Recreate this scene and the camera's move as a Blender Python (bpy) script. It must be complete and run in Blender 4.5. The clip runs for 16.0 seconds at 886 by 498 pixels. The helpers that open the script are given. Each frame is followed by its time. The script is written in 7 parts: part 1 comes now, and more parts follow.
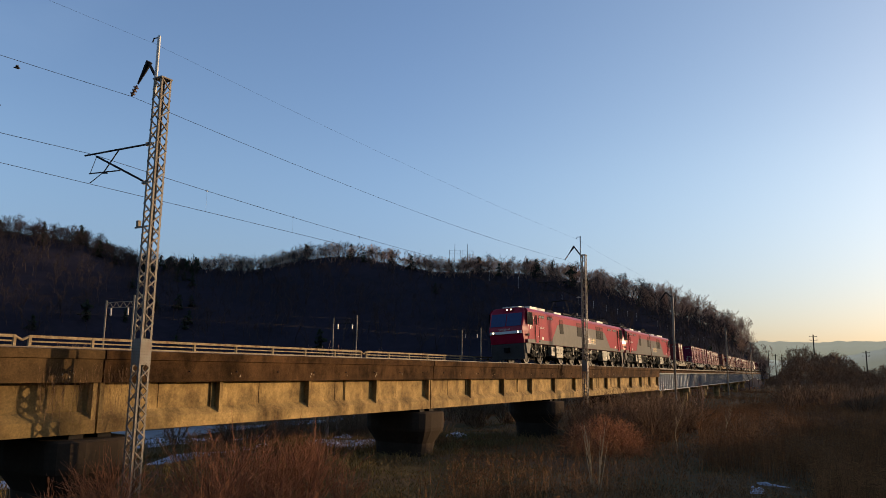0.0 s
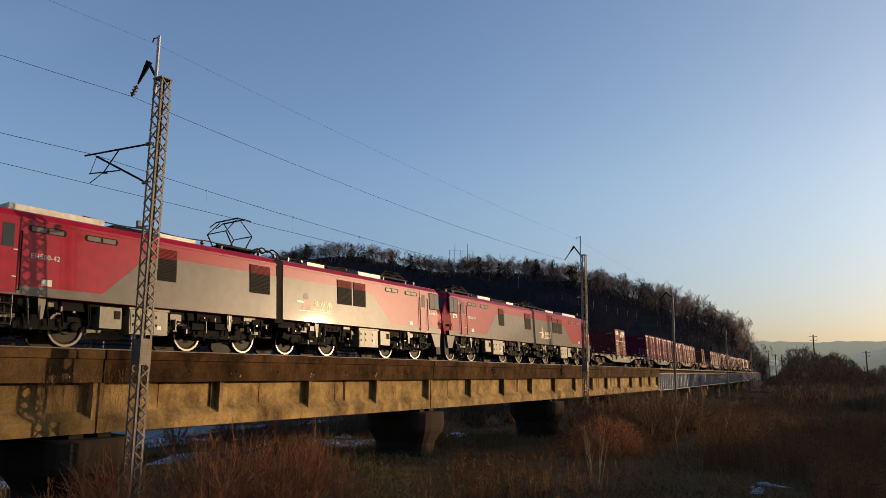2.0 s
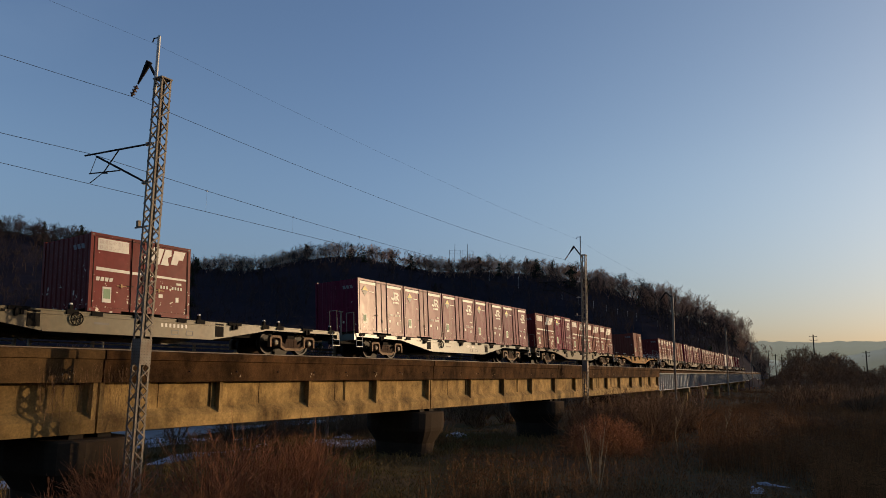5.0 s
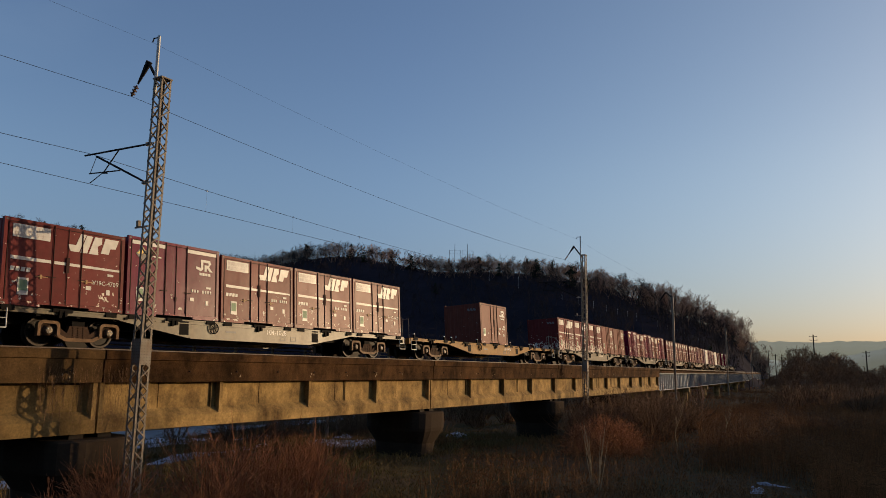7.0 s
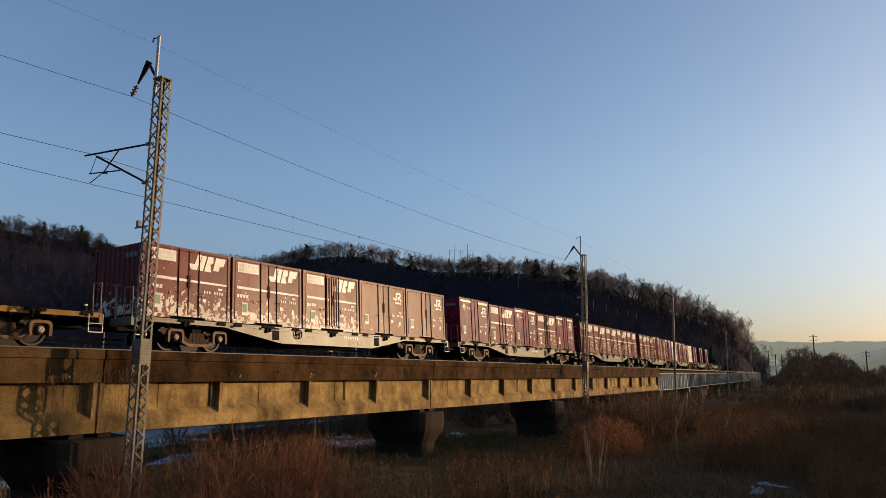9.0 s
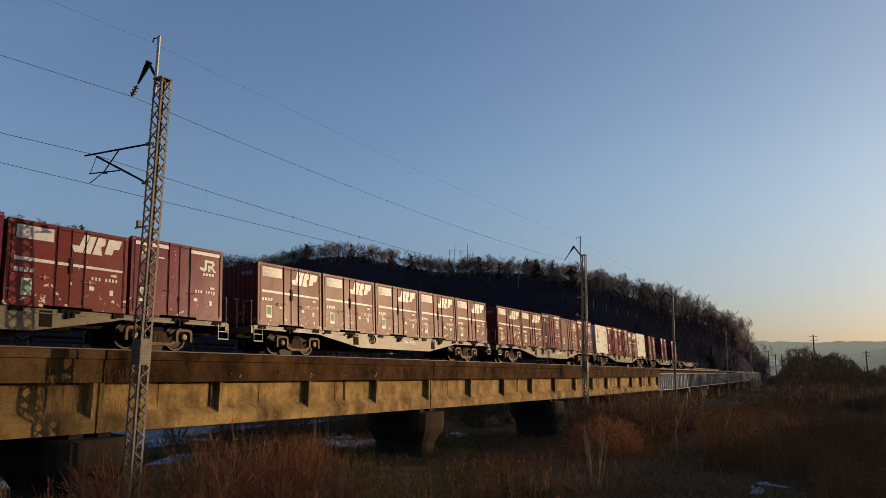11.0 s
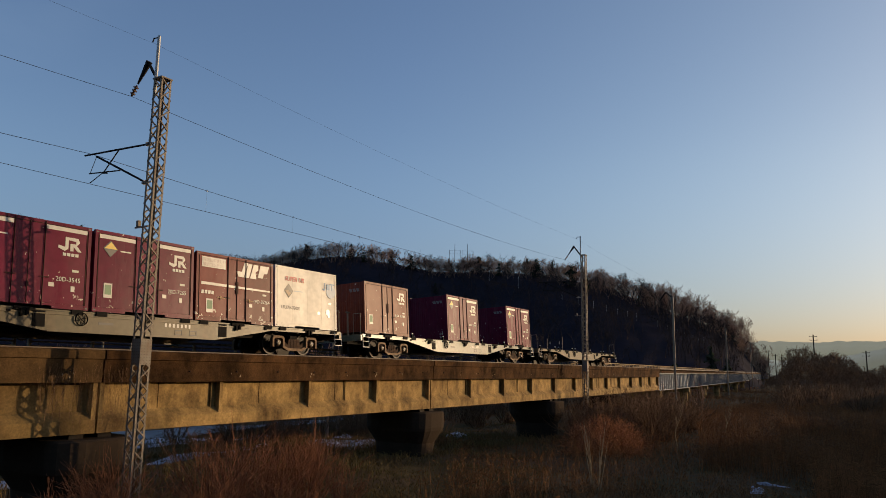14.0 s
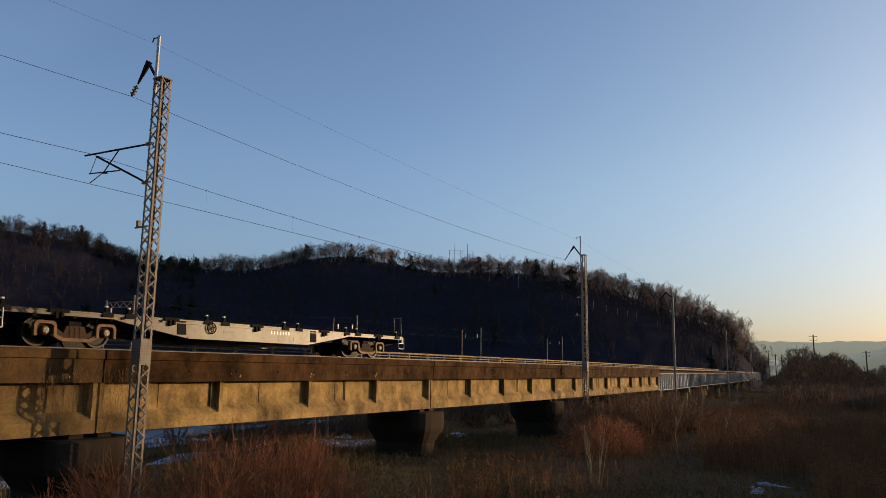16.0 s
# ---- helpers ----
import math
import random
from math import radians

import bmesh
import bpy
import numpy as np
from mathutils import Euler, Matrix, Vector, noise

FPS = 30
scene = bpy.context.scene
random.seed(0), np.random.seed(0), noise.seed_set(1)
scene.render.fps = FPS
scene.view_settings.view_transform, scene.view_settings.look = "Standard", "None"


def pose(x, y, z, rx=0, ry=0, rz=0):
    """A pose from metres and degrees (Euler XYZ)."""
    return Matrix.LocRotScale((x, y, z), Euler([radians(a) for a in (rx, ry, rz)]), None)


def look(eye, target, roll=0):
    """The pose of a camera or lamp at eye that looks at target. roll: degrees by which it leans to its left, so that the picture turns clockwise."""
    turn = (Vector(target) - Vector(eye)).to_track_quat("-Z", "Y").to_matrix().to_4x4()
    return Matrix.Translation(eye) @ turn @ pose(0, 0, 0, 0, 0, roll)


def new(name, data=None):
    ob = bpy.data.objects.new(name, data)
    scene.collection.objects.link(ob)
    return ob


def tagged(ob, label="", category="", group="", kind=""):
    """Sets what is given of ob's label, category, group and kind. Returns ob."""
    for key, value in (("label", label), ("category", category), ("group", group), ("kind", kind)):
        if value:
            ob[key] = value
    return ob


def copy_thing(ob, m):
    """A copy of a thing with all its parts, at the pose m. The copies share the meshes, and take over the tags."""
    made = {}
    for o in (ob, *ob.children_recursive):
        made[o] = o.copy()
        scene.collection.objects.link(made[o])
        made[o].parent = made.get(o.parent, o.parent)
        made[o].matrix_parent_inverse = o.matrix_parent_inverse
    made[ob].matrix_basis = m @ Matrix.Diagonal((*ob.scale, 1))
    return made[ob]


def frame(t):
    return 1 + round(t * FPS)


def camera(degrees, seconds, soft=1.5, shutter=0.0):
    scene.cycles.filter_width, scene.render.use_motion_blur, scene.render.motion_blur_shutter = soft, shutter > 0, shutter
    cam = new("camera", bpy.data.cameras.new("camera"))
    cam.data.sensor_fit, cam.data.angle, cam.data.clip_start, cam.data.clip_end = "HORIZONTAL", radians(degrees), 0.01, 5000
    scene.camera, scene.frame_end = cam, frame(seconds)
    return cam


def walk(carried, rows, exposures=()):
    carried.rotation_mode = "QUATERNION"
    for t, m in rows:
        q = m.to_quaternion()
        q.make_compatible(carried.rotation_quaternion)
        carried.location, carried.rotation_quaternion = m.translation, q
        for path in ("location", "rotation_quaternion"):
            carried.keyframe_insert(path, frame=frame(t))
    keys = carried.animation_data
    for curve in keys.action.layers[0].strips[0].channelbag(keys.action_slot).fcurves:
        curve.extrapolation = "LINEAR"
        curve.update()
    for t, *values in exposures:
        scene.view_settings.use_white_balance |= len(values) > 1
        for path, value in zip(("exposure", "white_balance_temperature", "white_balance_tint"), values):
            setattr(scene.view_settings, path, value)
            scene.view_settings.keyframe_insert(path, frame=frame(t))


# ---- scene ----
# The rail head over the inner face is z = 0, x runs along the bridge and y away from the camera.
cam = camera(61.8, 16.0, soft=0.85)
EYE = Vector((0.0, 0.0, -0.44))
YAW, PITCH, ROLL = radians(59.32), radians(9.215), 0.82
AIM = EYE + 50 * Vector((math.sin(YAW) * math.cos(PITCH), math.cos(YAW) * math.cos(PITCH), math.sin(PITCH)))
CAM_ROWS = [(0.0, look(EYE, AIM, ROLL)), (16.0, look(EYE, AIM, ROLL))]
EXPOSURES = [(t, e + 0.05, 6800, 22) for t, e in ((0.0, 0.85), (0.5, 0.87), (1.5, 0.77), (2.5, 0.48), (3.5, 0.35), (7.0, 0.32), (8.0, 0.42), (8.5, 0.53), (9.2, 0.6), (11.3, 0.35), (12.5, 0.38), (15.0, 0.39), (16.0, 0.63))]

# ---- light ----
SUN_EL, SUN_AZ = radians(7.6), radians(129.8)   # azimuth from +y towards +x
world = bpy.data.worlds.new("sky")
scene.world = world
world.use_nodes = True
wn = world.node_tree.nodes
sky = wn.new("ShaderNodeTexSky")
sky.sky_type, sky.sun_disc = "NISHITA", False
sky.sun_elevation, sky.sun_rotation = SUN_EL, SUN_AZ
sky.altitude, sky.air_density, sky.dust_density, sky.ozone_density = 100, 1.0, 1.3, 2.8
wn["Background"].inputs["Strength"].default_value = 0.15
# thin wisps of cirrus high on the valley's north side
wl = world.node_tree.links
w_co, w_map, w_noise, w_ramp = wn.new("ShaderNodeTexCoord"), wn.new("ShaderNodeMapping"), wn.new("ShaderNodeTexNoise"), wn.new("ShaderNodeMapRange")
w_dot, w_near, w_mul, w_mix = wn.new("ShaderNodeVectorMath"), wn.new("ShaderNodeMapRange"), wn.new("ShaderNodeMath"), wn.new("ShaderNodeMix")
wl.new(w_co.outputs["Generated"], w_map.inputs["Vector"])
w_map.inputs["Scale"].default_value = (1.0, 1.0, 3.2)
wl.new(w_map.outputs["Vector"], w_noise.inputs["Vector"])
w_noise.inputs["Scale"].default_value, w_noise.inputs["Detail"].default_value = 5.0, 5
wl.new(w_noise.outputs["Fac"], w_ramp.inputs["Value"])
w_ramp.inputs["From Min"].default_value, w_ramp.inputs["From Max"].default_value = 0.38, 0.72
w_dot.operation = "DOT_PRODUCT"
wl.new(w_co.outputs["Generated"], w_dot.inputs[0])
w_dot.inputs[1].default_value = (0.33, 0.79, 0.52)
wl.new(w_dot.outputs["Value"], w_near.inputs["Value"])
w_near.inputs["From Min"].default_value, w_near.inputs["From Max"].default_value = 0.975, 1.0
w_mul.operation = "MULTIPLY"
wl.new(w_ramp.outputs["Result"], w_mul.inputs[0])
wl.new(w_near.outputs["Result"], w_mul.inputs[1])
w_mix.data_type, w_mix.blend_type = "RGBA", "MULTIPLY"
w_mix.inputs["B"].default_value = (1.36, 1.22, 1.12, 1.0)
wl.new(w_mul.outputs[0], w_mix.inputs["Factor"])
wl.new(sky.outputs["Color"], w_mix.inputs["A"])
# dust over the valley dulls and reddens the lowest sky
w_sep, w_low, w_haze = wn.new("ShaderNodeSeparateXYZ"), wn.new("ShaderNodeMapRange"), wn.new("ShaderNodeMix")
wl.new(w_co.outputs["Generated"], w_sep.inputs[0])
wl.new(w_sep.outputs["Z"], w_low.inputs["Value"])
w_low.interpolation_type = "SMOOTHSTEP"
w_low.inputs["From Min"].default_value, w_low.inputs["From Max"].default_value = -0.02, 0.28
w_low.inputs["To Min"].default_value, w_low.inputs["To Max"].default_value = 1.0, 0.0
w_haze.data_type, w_haze.blend_type = "RGBA", "MULTIPLY"
w_haze.inputs["B"].default_value = (0.58, 0.6, 0.76, 1.0)
wl.new(w_low.outputs["Result"], w_haze.inputs["Factor"])
wl.new(w_mix.outputs["Result"], w_haze.inputs["A"])
# warm veil of dust on the sun's side
w_side, w_veil, w_warm = wn.new("ShaderNodeVectorMath"), wn.new("ShaderNodeMapRange"), wn.new("ShaderNodeMix")
w_side.operation = "DOT_PRODUCT"
wl.new(w_co.outputs["Generated"], w_side.inputs[0])
w_side.inputs[1].default_value = (math.sin(SUN_AZ), math.cos(SUN_AZ), 0.0)
wl.new(w_side.outputs["Value"], w_veil.inputs["Value"])
w_veil.inputs["From Min"].default_value, w_veil.inputs["From Max"].default_value = 0.25, 0.85
w_warm.data_type, w_warm.blend_type = "RGBA", "MULTIPLY"
w_warm.inputs["B"].default_value = (1.17, 1.045, 0.875, 1.0)
wl.new(w_veil.outputs["Result"], w_warm.inputs["Factor"])
wl.new(w_haze.outputs["Result"], w_warm.inputs["A"])
wl.new(w_warm.outputs["Result"], wn["Background"].inputs["Color"])
sun_dir = Vector((math.sin(SUN_AZ) * math.cos(SUN_EL), math.cos(SUN_AZ) * math.cos(SUN_EL), math.sin(SUN_EL)))
sun_data = bpy.data.lights.new("sun", "SUN")
sun_data.energy, sun_data.angle, sun_data.color = 2.75, radians(0.6), (1.0, 0.77, 0.44)
sun = new("sun", sun_data)
sun.matrix_world = look(sun_dir * 100, (0, 0, 0))


# ---- materials ----
def material(name, color, rough=0.6, metal=0.0, dirt=(0.1, 0.08, 0.06), amount=0.35, grain=6.0, stain=0.6,
             bump=0.15, streak=0, per_object=0.0, per_island=0.0, coat=0.0, coat_rough=0.12, spec=0.5, dent=0.0, chips=None, rvar=0.12, gvar=0.28, blotch=0.0):
    """A surface with grain, stains and fine relief at two scales."""
    m = bpy.data.materials.new(name)
    m.use_nodes = True
    n, l = m.node_tree.nodes, m.node_tree.links
    b = n["Principled BSDF"]
    co = n.new("ShaderNodeTexCoord")
    mp = n.new("ShaderNodeMapping")
    l.new(co.outputs["Object"], mp.inputs["Vector"])
    if streak:
        mp.inputs["Scale"].default_value = (1.0, 1.0, streak)
    big, fine = n.new("ShaderNodeTexNoise"), n.new("ShaderNodeTexNoise")
    big.inputs["Scale"].default_value, big.inputs["Detail"].default_value = stain, 6
    big.inputs["Roughness"].default_value = 0.65
    fine.inputs["Scale"].default_value, fine.inputs["Detail"].default_value = grain, 5
    l.new(mp.outputs["Vector"], big.inputs["Vector"])
    l.new(co.outputs["Object"], fine.inputs["Vector"])
    ramp = n.new("ShaderNodeValToRGB")
    ramp.color_ramp.elements[0].position, ramp.color_ramp.elements[1].position = 0.42, 0.72
    l.new(big.outputs["Fac"], ramp.inputs["Fac"])
    mul = n.new("ShaderNodeMath")
    mul.operation = "MULTIPLY"
    mul.inputs[1].default_value = amount
    l.new(ramp.outputs["Color"], mul.inputs[0])
    mix = n.new("ShaderNodeMix")
    mix.data_type = "RGBA"
    color, dirt = [c * 0.76 for c in color], [c * 0.76 for c in dirt]
    mix.inputs["A"].default_value, mix.inputs["B"].default_value = (*color, 1), (*dirt, 1)
    l.new(mul.outputs[0], mix.inputs["Factor"])
    hsv = n.new("ShaderNodeHueSaturation")
    paint = mix.outputs["Result"]
    if chips:
        # paint knocked off down to the pale primer, mostly low on the side
        spot, sep, low = n.new("ShaderNodeTexNoise"), n.new("ShaderNodeSeparateXYZ"), n.new("ShaderNodeMapRange")
        shift = n.new("ShaderNodeVectorMath")
        shift.operation = "ADD"
        info = n.new("ShaderNodeObjectInfo")
        grow_ = n.new("ShaderNodeMath")
        grow_.operation, grow_.inputs[1].default_value = "MULTIPLY", 37.0
        l.new(info.outputs["Random"], grow_.inputs[0])
        l.new(co.outputs["Object"], shift.inputs[0])
        l.new(grow_.outputs[0], shift.inputs[1])
        spot.inputs["Scale"].default_value, spot.inputs["Detail"].default_value, spot.inputs["Roughness"].default_value = 5.0, 5, 0.6
        l.new(shift.outputs[0], spot.inputs["Vector"])
        l.new(co.outputs["Object"], sep.inputs[0])
        low.inputs["From Min"].default_value, low.inputs["From Max"].default_value = 0.1, 1.3
        low.inputs["To Min"].default_value, low.inputs["To Max"].default_value = chips, 0.0
        l.new(sep.outputs["Z"], low.inputs["Value"])
        both, edge, m3 = n.new("ShaderNodeMath"), n.new("ShaderNodeMapRange"), n.new("ShaderNodeMix")
        l.new(spot.outputs["Fac"], both.inputs[0])
        l.new(low.outputs["Result"], both.inputs[1])
        edge.inputs["From Min"].default_value, edge.inputs["From Max"].default_value = 0.69, 0.71
        l.new(both.outputs[0], edge.inputs["Value"])
        m3.data_type = "RGBA"
        m3.inputs["B"].default_value = (0.5, 0.45, 0.38, 1)
        l.new(edge.outputs["Result"], m3.inputs["Factor"])
        l.new(paint, m3.inputs["A"])
        paint = m3.outputs["Result"]
    l.new(paint, hsv.inputs["Color"])
    rng = n.new("ShaderNodeMapRange")
    rng.inputs["To Min"].default_value, rng.inputs["To Max"].default_value = 1 - gvar, 1 + gvar
    l.new(fine.outputs["Fac"], rng.inputs["Value"])
    last = rng.outputs["Result"]
    if per_object or per_island:
        src = n.new("ShaderNodeObjectInfo").outputs["Random"] if per_object else n.new("ShaderNodeNewGeometry").outputs["Random Per Island"]
        k = per_object or per_island
        r2 = n.new("ShaderNodeMapRange")
        r2.inputs["To Min"].default_value, r2.inputs["To Max"].default_value = 1 - k, 1 + k
        l.new(src, r2.inputs["Value"])
        m2 = n.new("ShaderNodeMath")
        m2.operation = "MULTIPLY"
        l.new(last, m2.inputs[0])
        l.new(r2.outputs["Result"], m2.inputs[1])
        last = m2.outputs[0]
    if blotch:
        # wide weather stains with ragged edges
        wn_, wr_, wm_ = n.new("ShaderNodeTexNoise"), n.new("ShaderNodeMapRange"), n.new("ShaderNodeMath")
        wn_.inputs["Scale"].default_value, wn_.inputs["Detail"].default_value, wn_.inputs["Roughness"].default_value = 0.9, 9, 0.72
        l.new(co.outputs["Object"], wn_.inputs["Vector"])
        wr_.inputs["From Min"].default_value, wr_.inputs["From Max"].default_value = 0.36, 0.62
        wr_.inputs["To Min"].default_value, wr_.inputs["To Max"].default_value = 1 - blotch, 1 + blotch * 0.5
        l.new(wn_.outputs["Fac"], wr_.inputs["Value"])
        wm_.operation = "MULTIPLY"
        l.new(last, wm_.inputs[0])
        l.new(wr_.outputs["Result"], wm_.inputs[1])
        last = wm_.outputs[0]
    l.new(last, hsv.inputs["Value"])
    l.new(hsv.outputs["Color"], b.inputs["Base Color"])
    rr = n.new("ShaderNodeMapRange")
    rr.inputs["To Min"].default_value, rr.inputs["To Max"].default_value = max(0.03, rough - rvar), min(1, rough + rvar)
    l.new(big.outputs["Fac"], rr.inputs["Value"])
    l.new(rr.outputs["Result"], b.inputs["Roughness"])
    b.inputs["Metallic"].default_value = metal
    b.inputs["Specular IOR Level"].default_value = spec
    b.inputs["Coat Weight"].default_value = coat
    b.inputs["Coat Roughness"].default_value = coat_rough
    if bump:
        bp = n.new("ShaderNodeBump")
        bp.inputs["Strength"].default_value, bp.inputs["Distance"].default_value = bump, 0.02
        l.new(fine.outputs["Fac"], bp.inputs["Height"])
        l.new(bp.outputs["Normal"], b.inputs["Normal"])
        if dent:
            wide, b2 = n.new("ShaderNodeTexNoise"), n.new("ShaderNodeBump")
            wide.inputs["Scale"].default_value, wide.inputs["Detail"].default_value = 1.5, 2
            l.new(co.outputs["Object"], wide.inputs["Vector"])
            b2.inputs["Strength"].default_value, b2.inputs["Distance"].default_value = 1.0, dent
            l.new(wide.outputs["Fac"], b2.inputs["Height"])
            l.new(b2.outputs["Normal"], bp.inputs["Normal"])
    return m


def glow(name, color, strength):
    m = bpy.data.materials.new(name)
    m.use_nodes = True
    b = m.node_tree.nodes["Principled BSDF"]
    b.inputs["Base Color"].default_value = (*color, 1)
    b.inputs["Emission Color"].default_value, b.inputs["Emission Strength"].default_value = (*color, 1), strength
    return m


CONCRETE = material("concrete_web", (0.4, 0.255, 0.092), 0.85, dirt=(0.12, 0.068, 0.026), amount=0.95, grain=16, stain=1.3, streak=0.45, bump=0.4, gvar=0.4, blotch=0.5, spec=0.15)
PARAPET = material("weathered_concrete", (0.09, 0.045, 0.018), 0.9, dirt=(0.022, 0.012, 0.006), amount=0.95, grain=24, stain=1.7, streak=0.3, bump=0.7, gvar=0.5, blotch=0.65, spec=0.04)
# left spans: web and edge tones darkened to take in vine and mast shade
DIM_WEB = material("dim_concrete_web", (0.21, 0.135, 0.05), 0.85, dirt=(0.09, 0.052, 0.022), amount=0.95, grain=16, stain=1.3, streak=0.45, bump=0.4, gvar=0.4, blotch=0.5, spec=0.1)
DIM_EDGE = material("tan_concrete_edge", (0.095, 0.055, 0.022), 0.9, dirt=(0.07, 0.04, 0.018), amount=0.95, grain=20, stain=1.5, streak=0.4, bump=0.6, gvar=0.45, blotch=0.5, spec=0.06)
LIME = material("lime_stain", (0.34, 0.27, 0.18), 0.9, dirt=(0.15, 0.1, 0.06), amount=0.8, grain=40, stain=9, spec=0.05)
# stained concrete, its base darkened to carry the shade around the piers
PIERMAT = material("shaded_pier_concrete", (0.055, 0.039, 0.027), 0.9, dirt=(0.035, 0.026, 0.018), amount=0.7, grain=8, stain=0.7, streak=0.4, bump=0.4, spec=0.04)
BLUE = material("blue_bridge_paint", (0.13, 0.18, 0.24), 0.5, dirt=(0.1, 0.08, 0.07), amount=0.4, stain=0.6, streak=0.15)
GALV = material("weathered_steel", (0.25, 0.215, 0.165), 0.55, metal=0.0, dirt=(0.16, 0.09, 0.05), amount=0.6, stain=3, grain=30, spec=0.15)
DARKSTEEL = material("dark_steel", (0.022, 0.02, 0.019), 0.6, metal=0.0, dirt=(0.05, 0.03, 0.02), amount=0.4, stain=3, spec=0.04)
RAILSTEEL = material("rail_steel", (0.07, 0.045, 0.03), 0.6, metal=0.0, dirt=(0.14, 0.07, 0.03), amount=0.6, stain=4)
RAILING = material("cream_railing", (0.34, 0.25, 0.14), 0.7, dirt=(0.13, 0.06, 0.025), amount=0.95, stain=3.5, grain=20, gvar=0.4, spec=0.1)
WIRE = material("wire", (0.016, 0.015, 0.015), 0.9, metal=0.0, bump=0, spec=0.0)
PORCELAIN = material("porcelain", (0.45, 0.4, 0.34), 0.25, bump=0)
SOIL = material("river_soil", (0.13, 0.08, 0.042), 0.95, dirt=(0.08, 0.075, 0.026), amount=0.9, grain=3.0, stain=0.25, bump=1.0, spec=0.04)
SNOW = material("old_snow", (0.5, 0.54, 0.64), 0.8, dirt=(0.12, 0.1, 0.09), amount=0.9, grain=6, stain=0.9, bump=0.6)
BROWN_GLAZE = material("brown_glaze", (0.13, 0.075, 0.045), 0.3, bump=0)
INSUL = material("green_black_insulator", (0.02, 0.03, 0.028), 0.25, bump=0)
BOGIE_PALE = material("dusty_axle_guard", (0.3, 0.23, 0.13), 0.6, dirt=(0.12, 0.08, 0.045), amount=0.6, stain=3, grain=15)
# bluish near-black: the hill's evening shade and haze are put into this colour
HILLSOIL = material("shaded_hill_floor", (0.03, 0.026, 0.036), 0.95, dirt=(0.02, 0.019, 0.025), amount=0.8, grain=0.3, stain=0.03, bump=0.6, spec=0.02)
# emission stands in for the valley haze that pales the far mountains
FARHILL = [glow("far_mountain_haze_glow", (0.7, 0.75, 0.5), 0.19), glow("near_mountain_haze_glow", (0.64, 0.69, 0.46), 0.145)]
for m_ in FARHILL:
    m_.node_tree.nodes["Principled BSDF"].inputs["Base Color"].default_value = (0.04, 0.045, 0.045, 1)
LOCO_RED = material("loco_red", (0.33, 0.009, 0.03), 0.31, dirt=(0.28, 0.018, 0.03), amount=0.3, grain=3, stain=0.8, bump=0.006, spec=0.06, rvar=0.03, dent=0.001, streak=0.15, coat=0.2, coat_rough=0.04)
LOCO_GREY = material("loco_grey", (0.15, 0.138, 0.118), 0.31, dirt=(0.12, 0.11, 0.09), amount=0.3, grain=3, stain=0.8, bump=0.006, spec=0.06, rvar=0.03, dent=0.001, streak=0.15, coat=0.2, coat_rough=0.04)
LOCO_DARK = material("loco_maroon", (0.1, 0.008, 0.014), 0.4, bump=0.02, spec=0.1)
WHITE = material("white_paint", (0.55, 0.53, 0.48), 0.45, dirt=(0.5, 0.46, 0.4), amount=0.35, grain=5, stain=1.2, bump=0.03)
ROOFMAT = material("roof_panel", (0.62, 0.57, 0.48), 0.38, amount=0.6, dirt=(0.25, 0.2, 0.14), spec=0.4, stain=1.6)
GLASS = material("cab_glass", (0.02, 0.024, 0.022), 0.05, bump=0, amount=0, spec=0.3, rvar=0.02)
# blue base stands in for the sky reflected in the windscreen
WINDSCREEN = material("sky_blue_windscreen", (0.012, 0.04, 0.11), 0.05, bump=0, amount=0, spec=0.35, rvar=0.02)
LOUVRE = material("louvre_dark", (0.012, 0.011, 0.01), 0.6, bump=0, spec=0.04)
LOUVRE_RED = material("louvre_red", (0.2, 0.006, 0.014), 0.5, bump=0, spec=0.04)
UNDER = material("underframe", (0.006, 0.0055, 0.005), 0.7, spec=0.06, dirt=(0.016, 0.011, 0.007), amount=0.5, stain=2.5, grain=15)
SKIRT = material("front_skirt_grey", (0.05, 0.043, 0.038), 0.6, spec=0.1, dirt=(0.035, 0.026, 0.02), amount=0.6, stain=2.0, grain=12)
BOXGREY = material("equipment_box", (0.17, 0.155, 0.105), 0.42, rvar=0.05, spec=0.25, dirt=(0.15, 0.12, 0.08), amount=0.55, stain=1.6, streak=0.15)
WHEEL = material("wheel_tyre", (0.024, 0.019, 0.013), 0.6, metal=0.0, dirt=(0.03, 0.019, 0.011), amount=0.5, stain=3, spec=0.15)
TYRE = material("tyre_steel", (0.08, 0.066, 0.05), 0.34, metal=0.15, spec=0.4, dirt=(0.1, 0.065, 0.04), amount=0.6, stain=4, bump=0.02)
RUSTY_TYRE = material("rusty_tyre", (0.06, 0.042, 0.026), 0.5, spec=0.16, dirt=(0.03, 0.02, 0.012), amount=0.7, stain=4, bump=0.02)
STIFF = material("pale_grey_paint", (0.58, 0.6, 0.58), 0.6, dirt=(0.25, 0.2, 0.15), amount=0.4, stain=1.5)
BOGIE = material("bogie_frame", (0.055, 0.032, 0.02), 0.7, dirt=(0.07, 0.038, 0.022), amount=0.7, stain=2.5, grain=14, spec=0.06)
KOKI_GREY = material("wagon_grey", (0.115, 0.1, 0.056), 0.4, dirt=(0.15, 0.095, 0.05), amount=0.6, stain=1.0, streak=0.15, bump=0.04, per_object=0.12, spec=0.18, rvar=0.06, gvar=0.35, dent=0.004)
